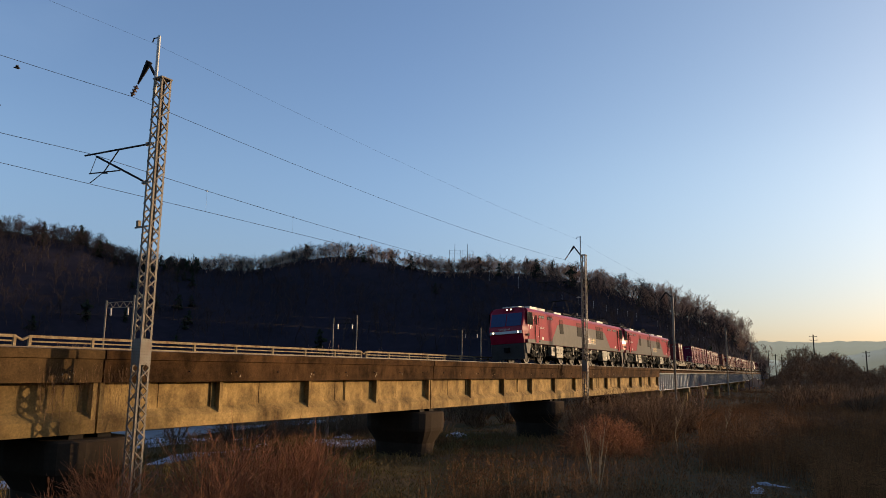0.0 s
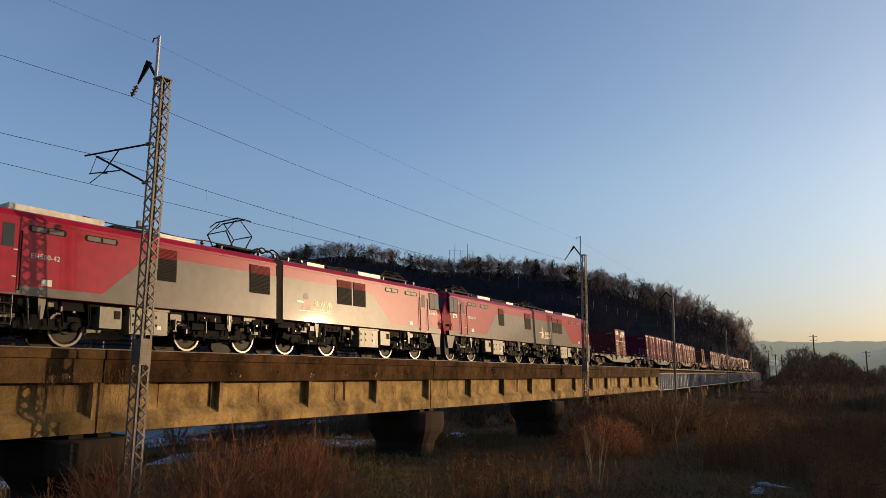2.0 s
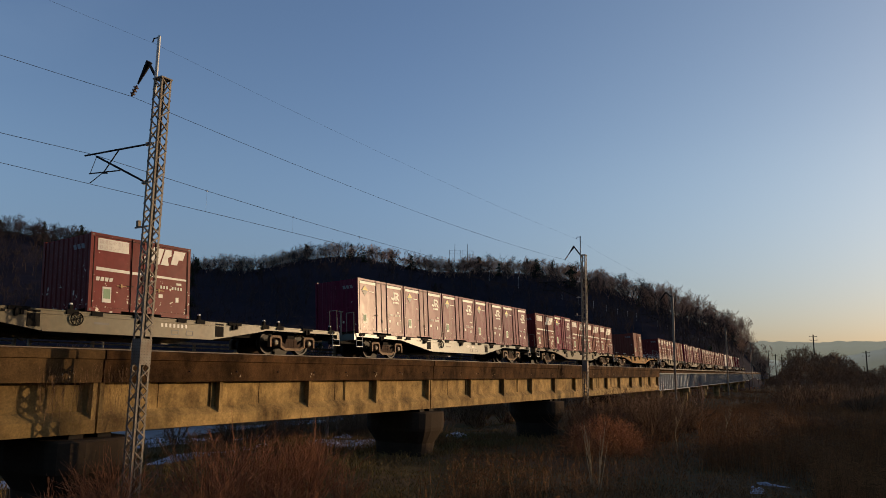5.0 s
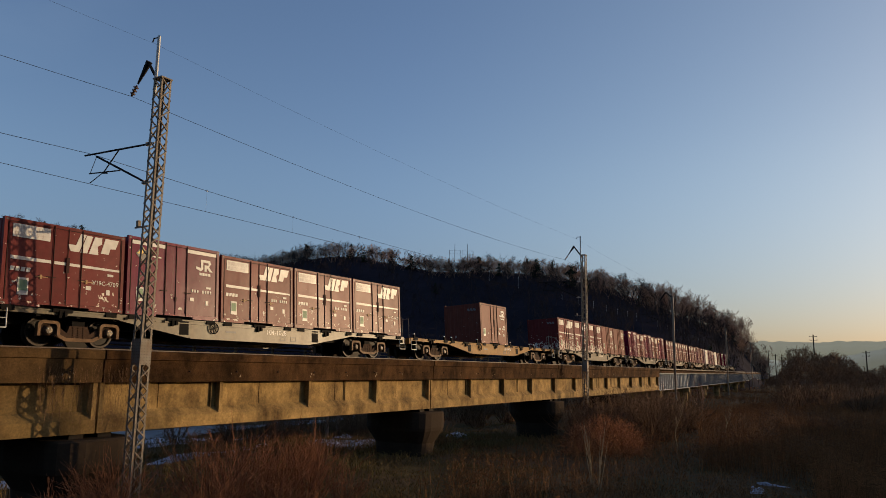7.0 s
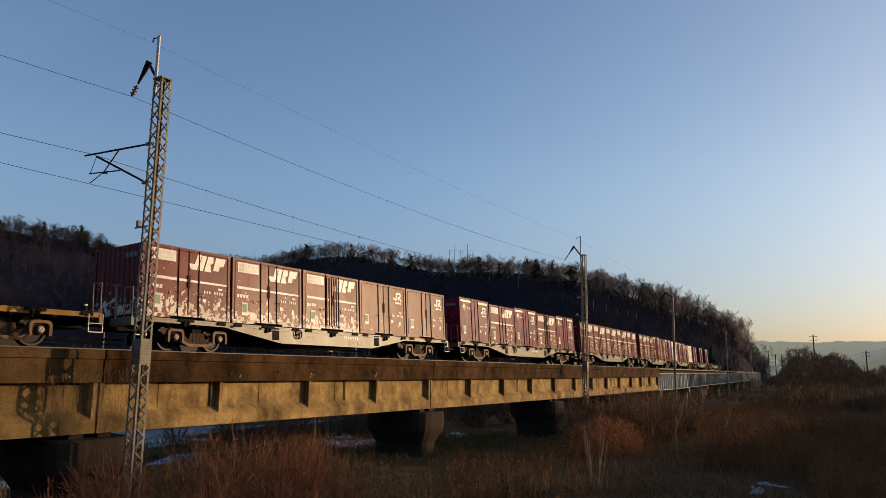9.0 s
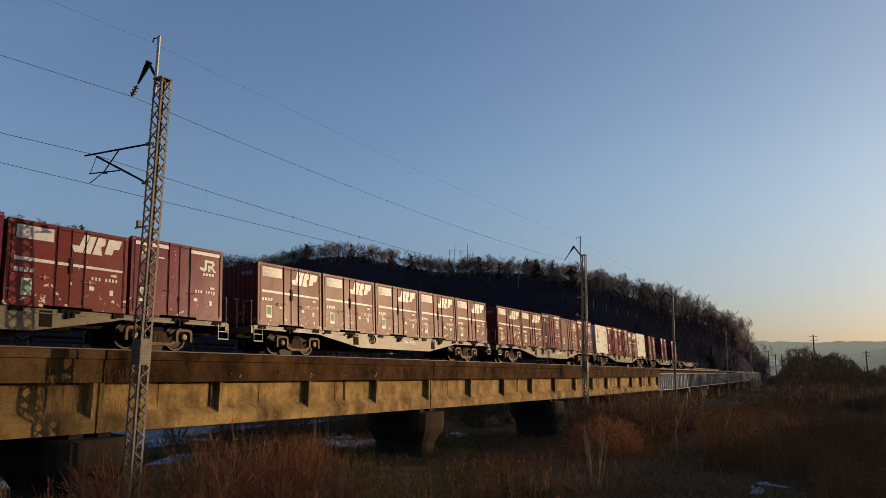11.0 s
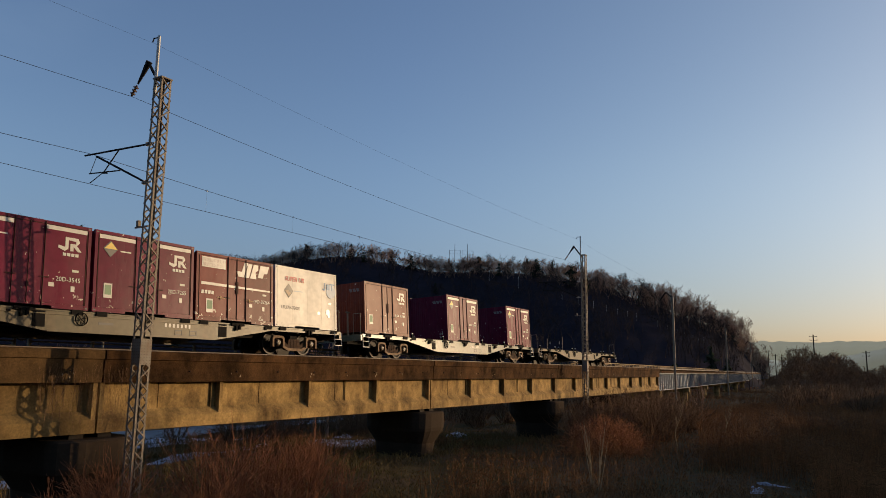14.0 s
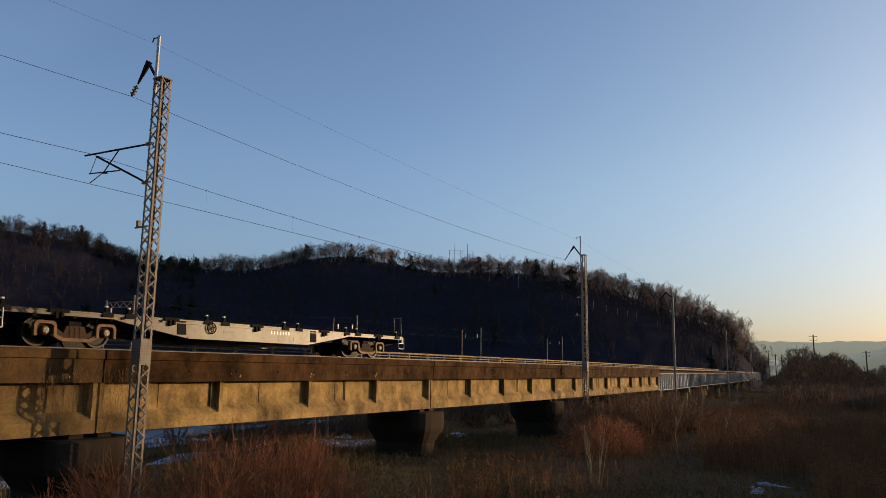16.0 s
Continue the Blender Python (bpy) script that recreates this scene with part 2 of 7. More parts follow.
KOKI_BLUE = material("wagon_blue_grey", (0.11, 0.15, 0.13), 0.3, dirt=(0.13, 0.1, 0.07), amount=0.5, stain=1.0, streak=0.15, bump=0.04, per_object=0.12, spec=0.3, rvar=0.06, gvar=0.35, dent=0.004)
KOKI_TAN = material("wagon_ochre", (0.32, 0.165, 0.032), 0.4, dirt=(0.2, 0.1, 0.035), amount=0.55, stain=1.0, streak=0.15, bump=0.05, spec=0.06, rvar=0.05, dent=0.004)
BOX_PLUM = material("container_plum", (0.145, 0.009, 0.034), 0.28, dirt=(0.11, 0.024, 0.034), amount=0.35, grain=4, stain=0.9, bump=0.03, streak=0.15, per_object=0.15, spec=0.1, dent=0.008, chips=0.05)
BOX_RUST = material("container_rust_red", (0.155, 0.022, 0.021), 0.36, dirt=(0.12, 0.04, 0.03), amount=0.45, grain=5, stain=1.1, bump=0.05, streak=0.15, per_object=0.18, spec=0.07, dent=0.012, chips=0.1)
BOX_PEEL = material("container_peeling_red", (0.155, 0.022, 0.021), 0.36, dirt=(0.12, 0.04, 0.03), amount=0.45, grain=5, stain=1.1, bump=0.05, streak=0.15, per_object=0.18, spec=0.07, dent=0.012, chips=0.24)
BOX_BROWN = material("container_brown", (0.18, 0.042, 0.026), 0.38, dirt=(0.15, 0.06, 0.038), amount=0.45, grain=5, stain=1.1, bump=0.05, streak=0.15, per_object=0.12, spec=0.08, dent=0.015, chips=0.05)
BOX_WHITE = material("container_white", (0.64, 0.62, 0.55), 0.42, dirt=(0.42, 0.38, 0.32), amount=0.4, grain=4, stain=0.8, bump=0.03, streak=0.15, spec=0.2)
SEAM = material("seam_dark", (0.05, 0.02, 0.018), 0.6, bump=0, spec=0.04)
YELLOW = material("sign_yellow", (0.75, 0.5, 0.04), 0.5, bump=0)
OCHRE = material("sign_ochre", (0.28, 0.17, 0.06), 0.5, bump=0)
BLACK = material("sign_black", (0.03, 0.03, 0.03), 0.5, bump=0)
SIGNBLUE = material("logo_blue", (0.1, 0.25, 0.45), 0.5, bump=0)
PALE_BLUE = material("faded_blue_print", (0.3, 0.4, 0.52), 0.5, bump=0)
SIGNRED = material("sign_red", (0.5, 0.02, 0.02), 0.5, bump=0)
LAMP = glow("headlight", (1.0, 0.82, 0.5), 3.0)


# ---- mesh tools ----
def part(name, bm, mat, parent=None, label="", bevel=0.0):
    if bevel:
        bmesh.ops.bevel(bm, geom=[e for e in bm.edges if e.calc_face_angle(0) > 0.6], offset=bevel, segments=1, affect="EDGES", clamp_overlap=True)
    me = bpy.data.meshes.new(name)
    bm.to_mesh(me)
    bm.free()
    me.materials.append(mat)
    ob = new(name, me)
    if parent:
        ob.parent = parent
    if label:
        tagged(ob, label)
    return ob


def share(ob, name, parent, loc=(0, 0, 0), rz=0.0):
    """Another part on the same mesh."""
    o = new(name, ob.data)
    o.parent = parent
    o.location, o.rotation_euler = loc, (0, 0, rz)
    return o


def thing(name, label, category, group="", kind="", at=None):
    ob = tagged(new(name), label, category, group, kind)
    if at is not None:
        ob.matrix_basis = at
    return ob


def box(bm, x0, x1, y0, y1, z0, z1):
    v = [bm.verts.new((x, y, z)) for x in (x0, x1) for y in (y0, y1) for z in (z0, z1)]
    for q in ((0, 1, 3, 2), (4, 6, 7, 5), (0, 4, 5, 1), (2, 3, 7, 6), (0, 2, 6, 4), (1, 5, 7, 3)):
        bm.faces.new([v[i] for i in q])
    return bm


def boxes(*bs):
    bm = bmesh.new()
    for b in bs:
        box(bm, *b)
    return bm


def rod(bm, a, b, r, seg=6, r2=None):
    """A round or square bar from a to b."""
    a, b = Vector(a), Vector(b)
    d = (b - a).normalized()
    s = d.orthogonal().normalized() if abs(d.z) > 0.99 else d.cross(Vector((0, 0, 1))).normalized()
    u = d.cross(s)
    r2 = r if r2 is None else r2
    rings = []
    for p, q in ((a, r), (b, r2)):
        rings.append([bm.verts.new(p + q * (math.cos(2 * math.pi * (i + 0.5) / seg) * s + math.sin(2 * math.pi * (i + 0.5) / seg) * u)) for i in range(seg)])
    for i in range(seg):
        bm.faces.new((rings[0][i], rings[0][(i + 1) % seg], rings[1][(i + 1) % seg], rings[1][i]))
    bm.faces.new(rings[0][::-1])
    bm.faces.new(rings[1])
    return bm


def rods(*rs, seg=6):
    bm = bmesh.new()
    for a, b, r in rs:
        rod(bm, a, b, r, seg)
    return bm


def prism(bm, outline, y0, y1):
    """An outline in x and z, drawn out from y0 to y1."""
    f = [bm.verts.new((x, y0, z)) for x, z in outline]
    k = [bm.verts.new((x, y1, z)) for x, z in outline]
    n = len(outline)
    for i in range(n):
        bm.faces.new((f[i], f[(i + 1) % n], k[(i + 1) % n], k[i]))
    bm.faces.new(f[::-1])
    bm.faces.new(k)
    bmesh.ops.recalc_face_normals(bm, faces=bm.faces)
    return bm


def lathe(bm, profile, caps=True, seg=20, at=(0, 0, 0)):
    """Turns (offset along the axis, radius) round the y axis."""
    rings = []
    for y, r in profile:
        rings.append([bm.verts.new((at[0] + r * math.cos(2 * math.pi * i / seg), at[1] + y, at[2] + r * math.sin(2 * math.pi * i / seg))) for i in range(seg)])
    for p, q in zip(rings, rings[1:]):
        for i in range(seg):
            bm.faces.new((p[i], p[(i + 1) % seg], q[(i + 1) % seg], q[i]))
    if caps:
        bm.faces.new(rings[0])
        bm.faces.new(rings[-1][::-1])
    bmesh.ops.recalc_face_normals(bm, faces=bm.faces)
    return bm


def raw(name, verts, faces, mat, smooth=False):
    me = bpy.data.meshes.new(name)
    me.from_pydata([tuple(v) for v in verts], [], faces)
    me.materials.append(mat)
    if smooth:
        me.polygons.foreach_set("use_smooth", [True] * len(me.polygons))
    return new(name, me)


# ---- the line of the track ----
TRACK_Y, CURVE, STRAIGHT_FROM, CANT = 21.44, 0.001105, 98.0, 3.6


def ty(x):
    q = min(x, STRAIGHT_FROM) - 20
    return TRACK_Y + 0.5 * CURVE * q * q + CURVE * q * max(0.0, x - STRAIGHT_FROM)


def slope(x):
    return CURVE * (min(x, STRAIGHT_FROM) - 20)


ARC_X = np.arange(-400.0, 900.0, 1.0)
ARC_S = np.concatenate(([0.0], np.cumsum(np.hypot(np.diff(ARC_X), np.diff([ty(x) for x in ARC_X])))))
ARC_S -= np.interp(0.0, ARC_X, ARC_S)


def x_at(s):
    return float(np.interp(s, ARC_S, ARC_X))


def beside(x, off, z=0.0):
    """A point at that x of the track, off metres away from its middle (towards the hill)."""
    a = math.atan(slope(x))
    return Vector((x - off * math.sin(a), ty(x) + off * math.cos(a), z))


def on_track(x, cant=0.0, off=0.0, z=0.0):
    p = beside(x, off, z)
    return pose(p.x, p.y, p.z, 0, 0, math.degrees(math.atan(slope(x)))) @ pose(0, 0, 0, -cant)


def sweep(bm, profile, xs):
    """A closed outline of (offset, height) drawn along the track through the xs."""
    rings = [[bm.verts.new(beside(x, o, z)) for o, z in profile] for x in xs]
    n = len(profile)
    for p, q in zip(rings, rings[1:]):
        for i in range(n):
            bm.faces.new((p[i], p[(i + 1) % n], q[(i + 1) % n], q[i]))
    bm.faces.new(rings[0][::-1])
    bm.faces.new(rings[-1])
    bmesh.ops.recalc_face_normals(bm, faces=bm.faces)
    return bm


def steps(a, b, d):
    n = max(1, round((b - a) / d))
    return [a + (b - a) * i / n for i in range(n + 1)]


# ---- ground ----
def smooth(a, b, v):
    t = np.clip((v - a) / (b - a), 0, 1)
    return t * t * (3 - 2 * t)


def ground_z(x, y):
    """Height of the river flat, with the camera's own bank and an unseen one added for shade."""
    x, y = np.asarray(x, float), np.asarray(y, float)
    r = np.hypot(x, y)
    z = -4.9 + 0.35 * np.sin(x * 0.13 + 1.0) * np.cos(y * 0.11) + 0.12 * np.sin(x * 0.71) * np.sin(y * 0.57 + 0.6)
    z += 0.5 * smooth(18, 8, y) * smooth(60, 10, x)
    z += 2.7 * smooth(11, 2, r)
    # bank on the sun side, out of view, raised to shade the flat
    bank = smooth(-3, -13, y) * smooth(60, 20, np.abs(y + 24))
    z = z + bank * 5.0
    z -= 0.5 * smooth(27, 33, y) * smooth(52, 44, y) * smooth(120, 60, x)
    return z


def spaced(lo, hi, near, n):
    u = np.linspace(-1, 1, n)
    s = np.sinh(u * 5.2) / np.sinh(5.2)
    return near + np.where(s < 0, -s * (lo - near), s * (hi - near))


gx, gy = spaced(-1500, 4200, 25, 230), spaced(-1800, 3800, 18, 230)
GX, GY = np.meshgrid(gx, gy, indexing="ij")
GZ = ground_z(GX, GY)
gv = np.stack([GX, GY, GZ], -1).reshape(-1, 3)
gf = [(i * 230 + j, (i + 1) * 230 + j, (i + 1) * 230 + j + 1, i * 230 + j + 1) for i in range(229) for j in range(229)]
tagged(raw("ground", gv.tolist(), gf, SOIL, True), "dark brown river flat with dead winter grass", "ground", kind="structure")


# ---- hills ----
HILL_AZ = [4.0, 7.0, 8.6, 10.5, 15.0, 18.7, 23.0, 28.0, 31.0, 34.0, 37.5, 41.0, 45.0, 50.0, 53.5, 57.0, 61.0, 66.0, 80.0]
HILL_EL = [-4.0, -1.0, 1.9, 3.3, 5.1, 6.6, 7.4, 7.6, 7.45, 8.0, 8.6, 8.3, 7.25, 7.1, 7.2, 8.4, 8.75, 8.6, 7.4]


def ridge_r(az):
    return np.interp(az, [4, 9, 20, 40, 65, 80], [350, 355, 375, 440, 470, 480])


def hill_z(az, r):
    R = ridge_r(az)
    top = R * np.tan(np.radians(np.interp(az, HILL_AZ, HILL_EL))) + 2.2
    t = np.clip(1 - np.abs(r - R) / (0.42 * R), 0, 1)
    t = t * t * (3 - 2 * t) * 0.6 + t * 0.4
    return -5.2 + np.maximum(top, 0) * t


az_g, rr_g = np.linspace(4, 80, 160), np.linspace(0.54, 1.46, 47)
hv, hf = [], []
for a in az_g:
    for q in rr_g:
        r = ridge_r(a) * q
        hv.append((r * math.cos(radians(a)), r * math.sin(radians(a)), float(hill_z(a, r)) + 1.9 * max(0.0, 1 - abs(q - 1) / 0.3) * (1 if a > 9 else 0) + 1.2 * noise.noise(Vector((a * 0.8, r * 0.05, 0)))))
for i in range(159):
    for j in range(46):
        hf.append((i * 47 + j, (i + 1) * 47 + j, (i + 1) * 47 + j + 1, i * 47 + j + 1))
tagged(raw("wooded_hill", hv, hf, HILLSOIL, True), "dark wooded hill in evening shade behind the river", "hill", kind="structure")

# a mountain added outside the view, its crest set to shade the hill below its ridge
mv, mf = [], []
CREST_X, CREST_Z = [380, 480, 554, 645, 690, 736, 806, 826, 850, 1700, 2000], [0, 24, 40, 90, 104, 115, 143, 160, 182, 182, 0]
for i in range(100):
    x = 300 + i * 17
    for j in range(14):
        y = -40 - j * 30
        crest = 6 + float(np.interp(x, CREST_X, CREST_Z))
        t = 1 - abs(j - 3) / 10.5 if j >= 3 else j / 3.0
        mv.append((x, y, -6 + crest * max(0.0, t) + 4 * noise.noise(Vector((x * 0.02, y * 0.02, 3)))))
for i in range(99):
    for j in range(13):
        mf.append((i * 14 + j, i * 14 + j + 1, (i + 1) * 14 + j + 1, (i + 1) * 14 + j))
tagged(raw("valley_mountain", mv, mf, HILLSOIL, True), "unseen mountain added on the sunset side to shade the hill", "hill", kind="structure")

# unseen slopes added behind the camera and up the river to cut low sky light
cv, cf = [], []
for i in range(60):
    a = radians(88 + i * 3.3)
    for j in range(8):
        r = 150 + j * 26 + 22 * math.sin(i * 0.7)
        e = 58 * float(smooth(0, 6, i)) * float(smooth(59, 50, i)) * (0.85 + 0.15 * math.sin(i * 0.45))
        cv.append((r * math.cos(a), r * math.sin(a) + 20, -6 + e * j / 7.0 + 2.5 * noise.noise(Vector((i * 0.4, j * 0.5, 8)))))
for i in range(59):
    for j in range(7):
        cf.append((i * 8 + j, i * 8 + j + 1, (i + 1) * 8 + j + 1, (i + 1) * 8 + j))
tagged(raw("valley_side", cv, cf, HILLSOIL, True), "unseen dark slope added behind the camera to block low sky light", "hill", kind="structure")

# mountains at the far end of the valley, paled by an emissive haze tone
for k, (dist, el, amp, seed) in enumerate(((2900, 2.33, 0.14, 4.0), (2300, 0.0, 0.2, 9.0))):
    fv, ff = [], []
    for i in range(90):
        a = -6 + i * 0.24
        e = (el or np.interp(a, [-0.5, 2.5, 6], [2.0, 1.35, 1.0])) + amp * noise.noise(Vector((a * 0.35, seed, 0))) + 0.1 * noise.noise(Vector((a * 1.7, seed, 2)))
        for q, f in ((0, 0.0), (60, 0.55), (180, 1.0), (420, 0.4)):
            r = dist + q
            fv.append((r * math.cos(radians(a)), r * math.sin(radians(a)), -6 + f * (dist + 180) * math.tan(radians(e))))
    for i in range(89):
        for j in range(3):
            ff.append((i * 4 + j, (i + 1) * 4 + j, (i + 1) * 4 + j + 1, i * 4 + j + 1))
    tagged(raw("backdrop", fv, ff, FARHILL[k], True), "mountains far down the valley, paled by a haze glow", "hill", kind="structure")


# ---- bridge ----
JOINTS = [-41.5, -23.0, -4.6, 13.8, 32.35, 50.05, 67.55, 84.95]
EDGE = [(-1.85, -0.962), (-1.85, -0.307), (-1.91, -0.287), (-1.91, -0.051), (-1.85, -0.02), (-1.65, -0.02), (-1.65, -0.22), (2.1, -0.34), (2.1, -0.3), (2.75, -0.3), (2.75, -0.55), (1.85, -0.62), (1.85, -0.962)]


def concrete_span(a, b):
    span = thing("concrete_bridge_span", "weathered concrete railway bridge span with ribbed web", "bridge span", "spans of the railway bridge")
    a, b = a + 0.03, b - 0.03
    xs = steps(a, b, 2.2)
    part("deck_slab", sweep(bmesh.new(), EDGE, xs), PARAPET if a > 10 else DIM_EDGE, span, "dark stained concrete deck edge" if a > 10 else "tan weathered concrete deck edge")
    part("web", sweep(bmesh.new(), [(-1.47, -0.966), (-1.47, -2.139), (1.47, -2.139), (1.47, -0.966)], xs), CONCRETE if a > 10 else DIM_WEB, span, "tan concrete web, dimmed on the left spans")
    for s in (-1, 1):
        o = [(s * 1.475, -1.791), (s * 1.717, -2.027), (s * 1.717, -2.405), (s * 0.6, -2.405), (s * 0.6, -2.037), (s * 1.475, -2.037)]
        part("bottom_flange", sweep(bmesh.new(), o, xs), CONCRETE if a > 10 else DIM_WEB, span)
    n = 4
    for i in range(n + 1):
        x = a + (b - a) * i / n
        x = min(max(x, a + 0.08), b - 0.08)
        for s in (-1, 1):
            o = [(s * 1.48, -0.972), (s * 1.707, -0.972), (s * 1.707, -2.057), (s * 1.48, -2.057)]
            part("rib", sweep(bmesh.new(), o, [x - 0.07, x + 0.07]), CONCRETE, span)
    for i in range(9):
        x = a + 1.0 + (b - a - 2) * i / 8
        p = beside(x, -1.85, -0.625)
        bm = bmesh.new()
        rod(bm, p, p + Vector((0.005, -0.05, -0.015)), 0.022)
        part("drain_pipe", bm, DARKSTEEL, span)
        rl = random.Random(int(x * 7))
        if rl.random() < 0.6:
            bm = bmesh.new()
            for k in range(rl.randint(1, 3)):
                c, z, w, h = x + rl.uniform(-0.25, 0.25), -0.66 - rl.uniform(0, 0.16), rl.uniform(0.012, 0.035), rl.uniform(0.02, 0.07)
                ring = []
                for q in range(7):
                    e = 2 * math.pi * q / 7
                    ring.append((c + w * math.cos(e) * rl.uniform(0.5, 1.2), z + h * math.sin(e) * rl.uniform(0.5, 1.2)))
                top = [bm.verts.new(beside(px, -1.856, pz)) for px, pz in ring]
                back = [bm.verts.new(beside(px, -1.84, pz)) for px, pz in ring]
                bm.faces.new(top)
                bm.faces.new(back[::-1])
                for q in range(7):
                    bm.faces.new((top[q], back[q], back[(q + 1) % 7], top[(q + 1) % 7]))
            bmesh.ops.recalc_face_normals(bm, faces=bm.faces)
            tagged(part("lime_stain", bm, LIME, span, "pale lime stain below a drain"), kind="stuff")
    for f in (0.235, 0.635):
        x = a + (b - a) * f
        bm = bmesh.new()
        rod(bm, beside(x, -1.512, -0.972), beside(x, -1.512, -1.83), 0.03)
        part("down_pipe", bm, CONCRETE, span)
    for f in (0.12, 0.36, 0.6, 0.85):
        x = a + (b - a) * f
        part("form_joint", sweep(bmesh.new(), [(-1.466, -1.0), (-1.4765, -1.0), (-1.4765, -1.77), (-1.466, -1.77)], [x - 0.012, x + 0.012]), PARAPET, span)
    return span


for a, b in zip(JOINTS, JOINTS[1:]):
    concrete_span(a, b)


def steel_span(a, b):
    span = thing("steel_bridge_span", "blue painted steel plate girder bridge span", "bridge span", "steel spans of the railway bridge")
    a, b = a + 0.08, b - 0.08
    xs = steps(a, b, 4)
    for s in (-1, 1):
        part("plate", sweep(bmesh.new(), [(s * 1.492, -0.604), (s * 1.533, -0.604), (s * 1.533, -2.446), (s * 1.492, -2.446)], xs), BLUE, span)
        part("flange", sweep(bmesh.new(), [(s * 1.29, -2.446), (s * 1.768, -2.446), (s * 1.768, -2.508), (s * 1.29, -2.508)], xs), BLUE, span)
        part("flange", sweep(bmesh.new(), [(s * 1.29, -0.555), (s * 1.8, -0.555), (s * 1.8, -0.61), (s * 1.29, -0.61)], xs), BLUE, span)
    for x in steps(a + 0.1, b - 0.1, 1.25):
        # first span's stiffeners are coloured pale to look sunlit; the others stay blue
        part("stiffener", sweep(bmesh.new(), [(-1.533, -0.62), (-1.748, -0.62), (-1.748, -2.436), (-1.533, -2.436)], [x - 0.07, x + 0.07]), STIFF if a < 100 else BLUE, span)
    part("deck", sweep(bmesh.new(), [(-1.85, -0.297), (2.6, -0.34), (2.6, -0.54), (-1.85, -0.54)], xs), PARAPET, span)
    return span


STEEL = [84.95 + 22.0 * i for i in range(14)]
for a, b in zip(STEEL, STEEL[1:]):
    steel_span(a, b)


def pier(x):
    p = thing("bridge_pier", "stained concrete hammerhead bridge pier on the river flat, in a shade-darkened tone", "pier", "concrete piers", at=on_track(x))
    g = float(ground_z(x, ty(x))) - 0.6
    bm = bmesh.new()
    rings = []
    for hx, hy, z in ((0.87, 1.38, g), (0.9, 1.43, -4.39), (0.92, 1.48, -4.08), (1.35, 1.82, -3.47), (1.39, 1.86, -3.32), (1.39, 1.86, -2.61), (1.33, 1.8, -2.55)):
        ring = []
        for i in range(20):
            q = 2 * math.pi * (i + 0.5) / 20
            ring.append(bm.verts.new((hx * math.copysign(abs(math.cos(q)) ** 0.55, math.cos(q)), -0.24 + hy * math.copysign(abs(math.sin(q)) ** 0.55, math.sin(q)), z)))
        rings.append(ring)
    for q, r in zip(rings, rings[1:]):
        for i in range(20):
            bm.faces.new((q[i], q[(i + 1) % 20], r[(i + 1) % 20], r[i]))
    bm.faces.new(rings[0][::-1])
    bm.faces.new(rings[-1])
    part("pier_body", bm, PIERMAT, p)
    for sx in (-0.45, 0.45):
        for sy in (-1.2, 0.9):
            part("bearing", boxes((sx - 0.22, sx + 0.22, sy - 0.3, sy + 0.3, -2.57, -2.4)), DARKSTEEL, p)
    return p


for x in JOINTS[:-1]:
    pier(x)


def column_pier(x):
    p = thing("column_pier", "slim pale concrete bridge pier", "pier", "piers under the steel spans", at=on_track(x))
    part("cap", boxes((-0.7, 0.7, -2.0, 2.0, -3.1, -2.51)), CONCRETE, p, bevel=0.06)
    for sy in (-1.2, 1.2):
        bm = bmesh.new()
        rod(bm, (0, sy, -7), (0, sy, -3.1), 0.55, 12)
        part("column", bm, CONCRETE, p)
    return p


for x in STEEL:
    column_pier(x)

# ---- track ----
track = thing("track", "canted railway track on the bridge", "track", kind="structure")
xs_all = steps(-260, 360, 4)
for o in (-0.565, 0.565):
    dz = -o * math.sin(radians(CANT))
    part("rail", sweep(bmesh.new(), [(o - 0.03, dz), (o + 0.03, dz), (o + 0.03, dz - 0.04), (o + 0.012, dz - 0.05), (o + 0.012, dz - 0.13), (o + 0.06, dz - 0.15), (o - 0.06, dz - 0.15), (o - 0.012, dz - 0.13), (o - 0.012, dz - 0.05), (o - 0.03, dz - 0.04)], xs_all), RAILSTEEL, track)
bm = bmesh.new()
for x in steps(-60, 200, 0.62):
    m = on_track(x, CANT)
    v0 = len(bm.verts)
    box(bm, -0.1, 0.1, -1.05, 1.05, -0.3, -0.152)
    bm.verts.ensure_lookup_table()
    for v in bm.verts[v0:]:
        v.co = m @ v.co
tagged(part("sleepers", bm, PARAPET, track), kind="stuff")

# ---- railing of the walkway on the far side ----
railing = thing("walkway_railing", "cream painted steel walkway railing with peeling rust", "railing", kind="structure")
POST = None
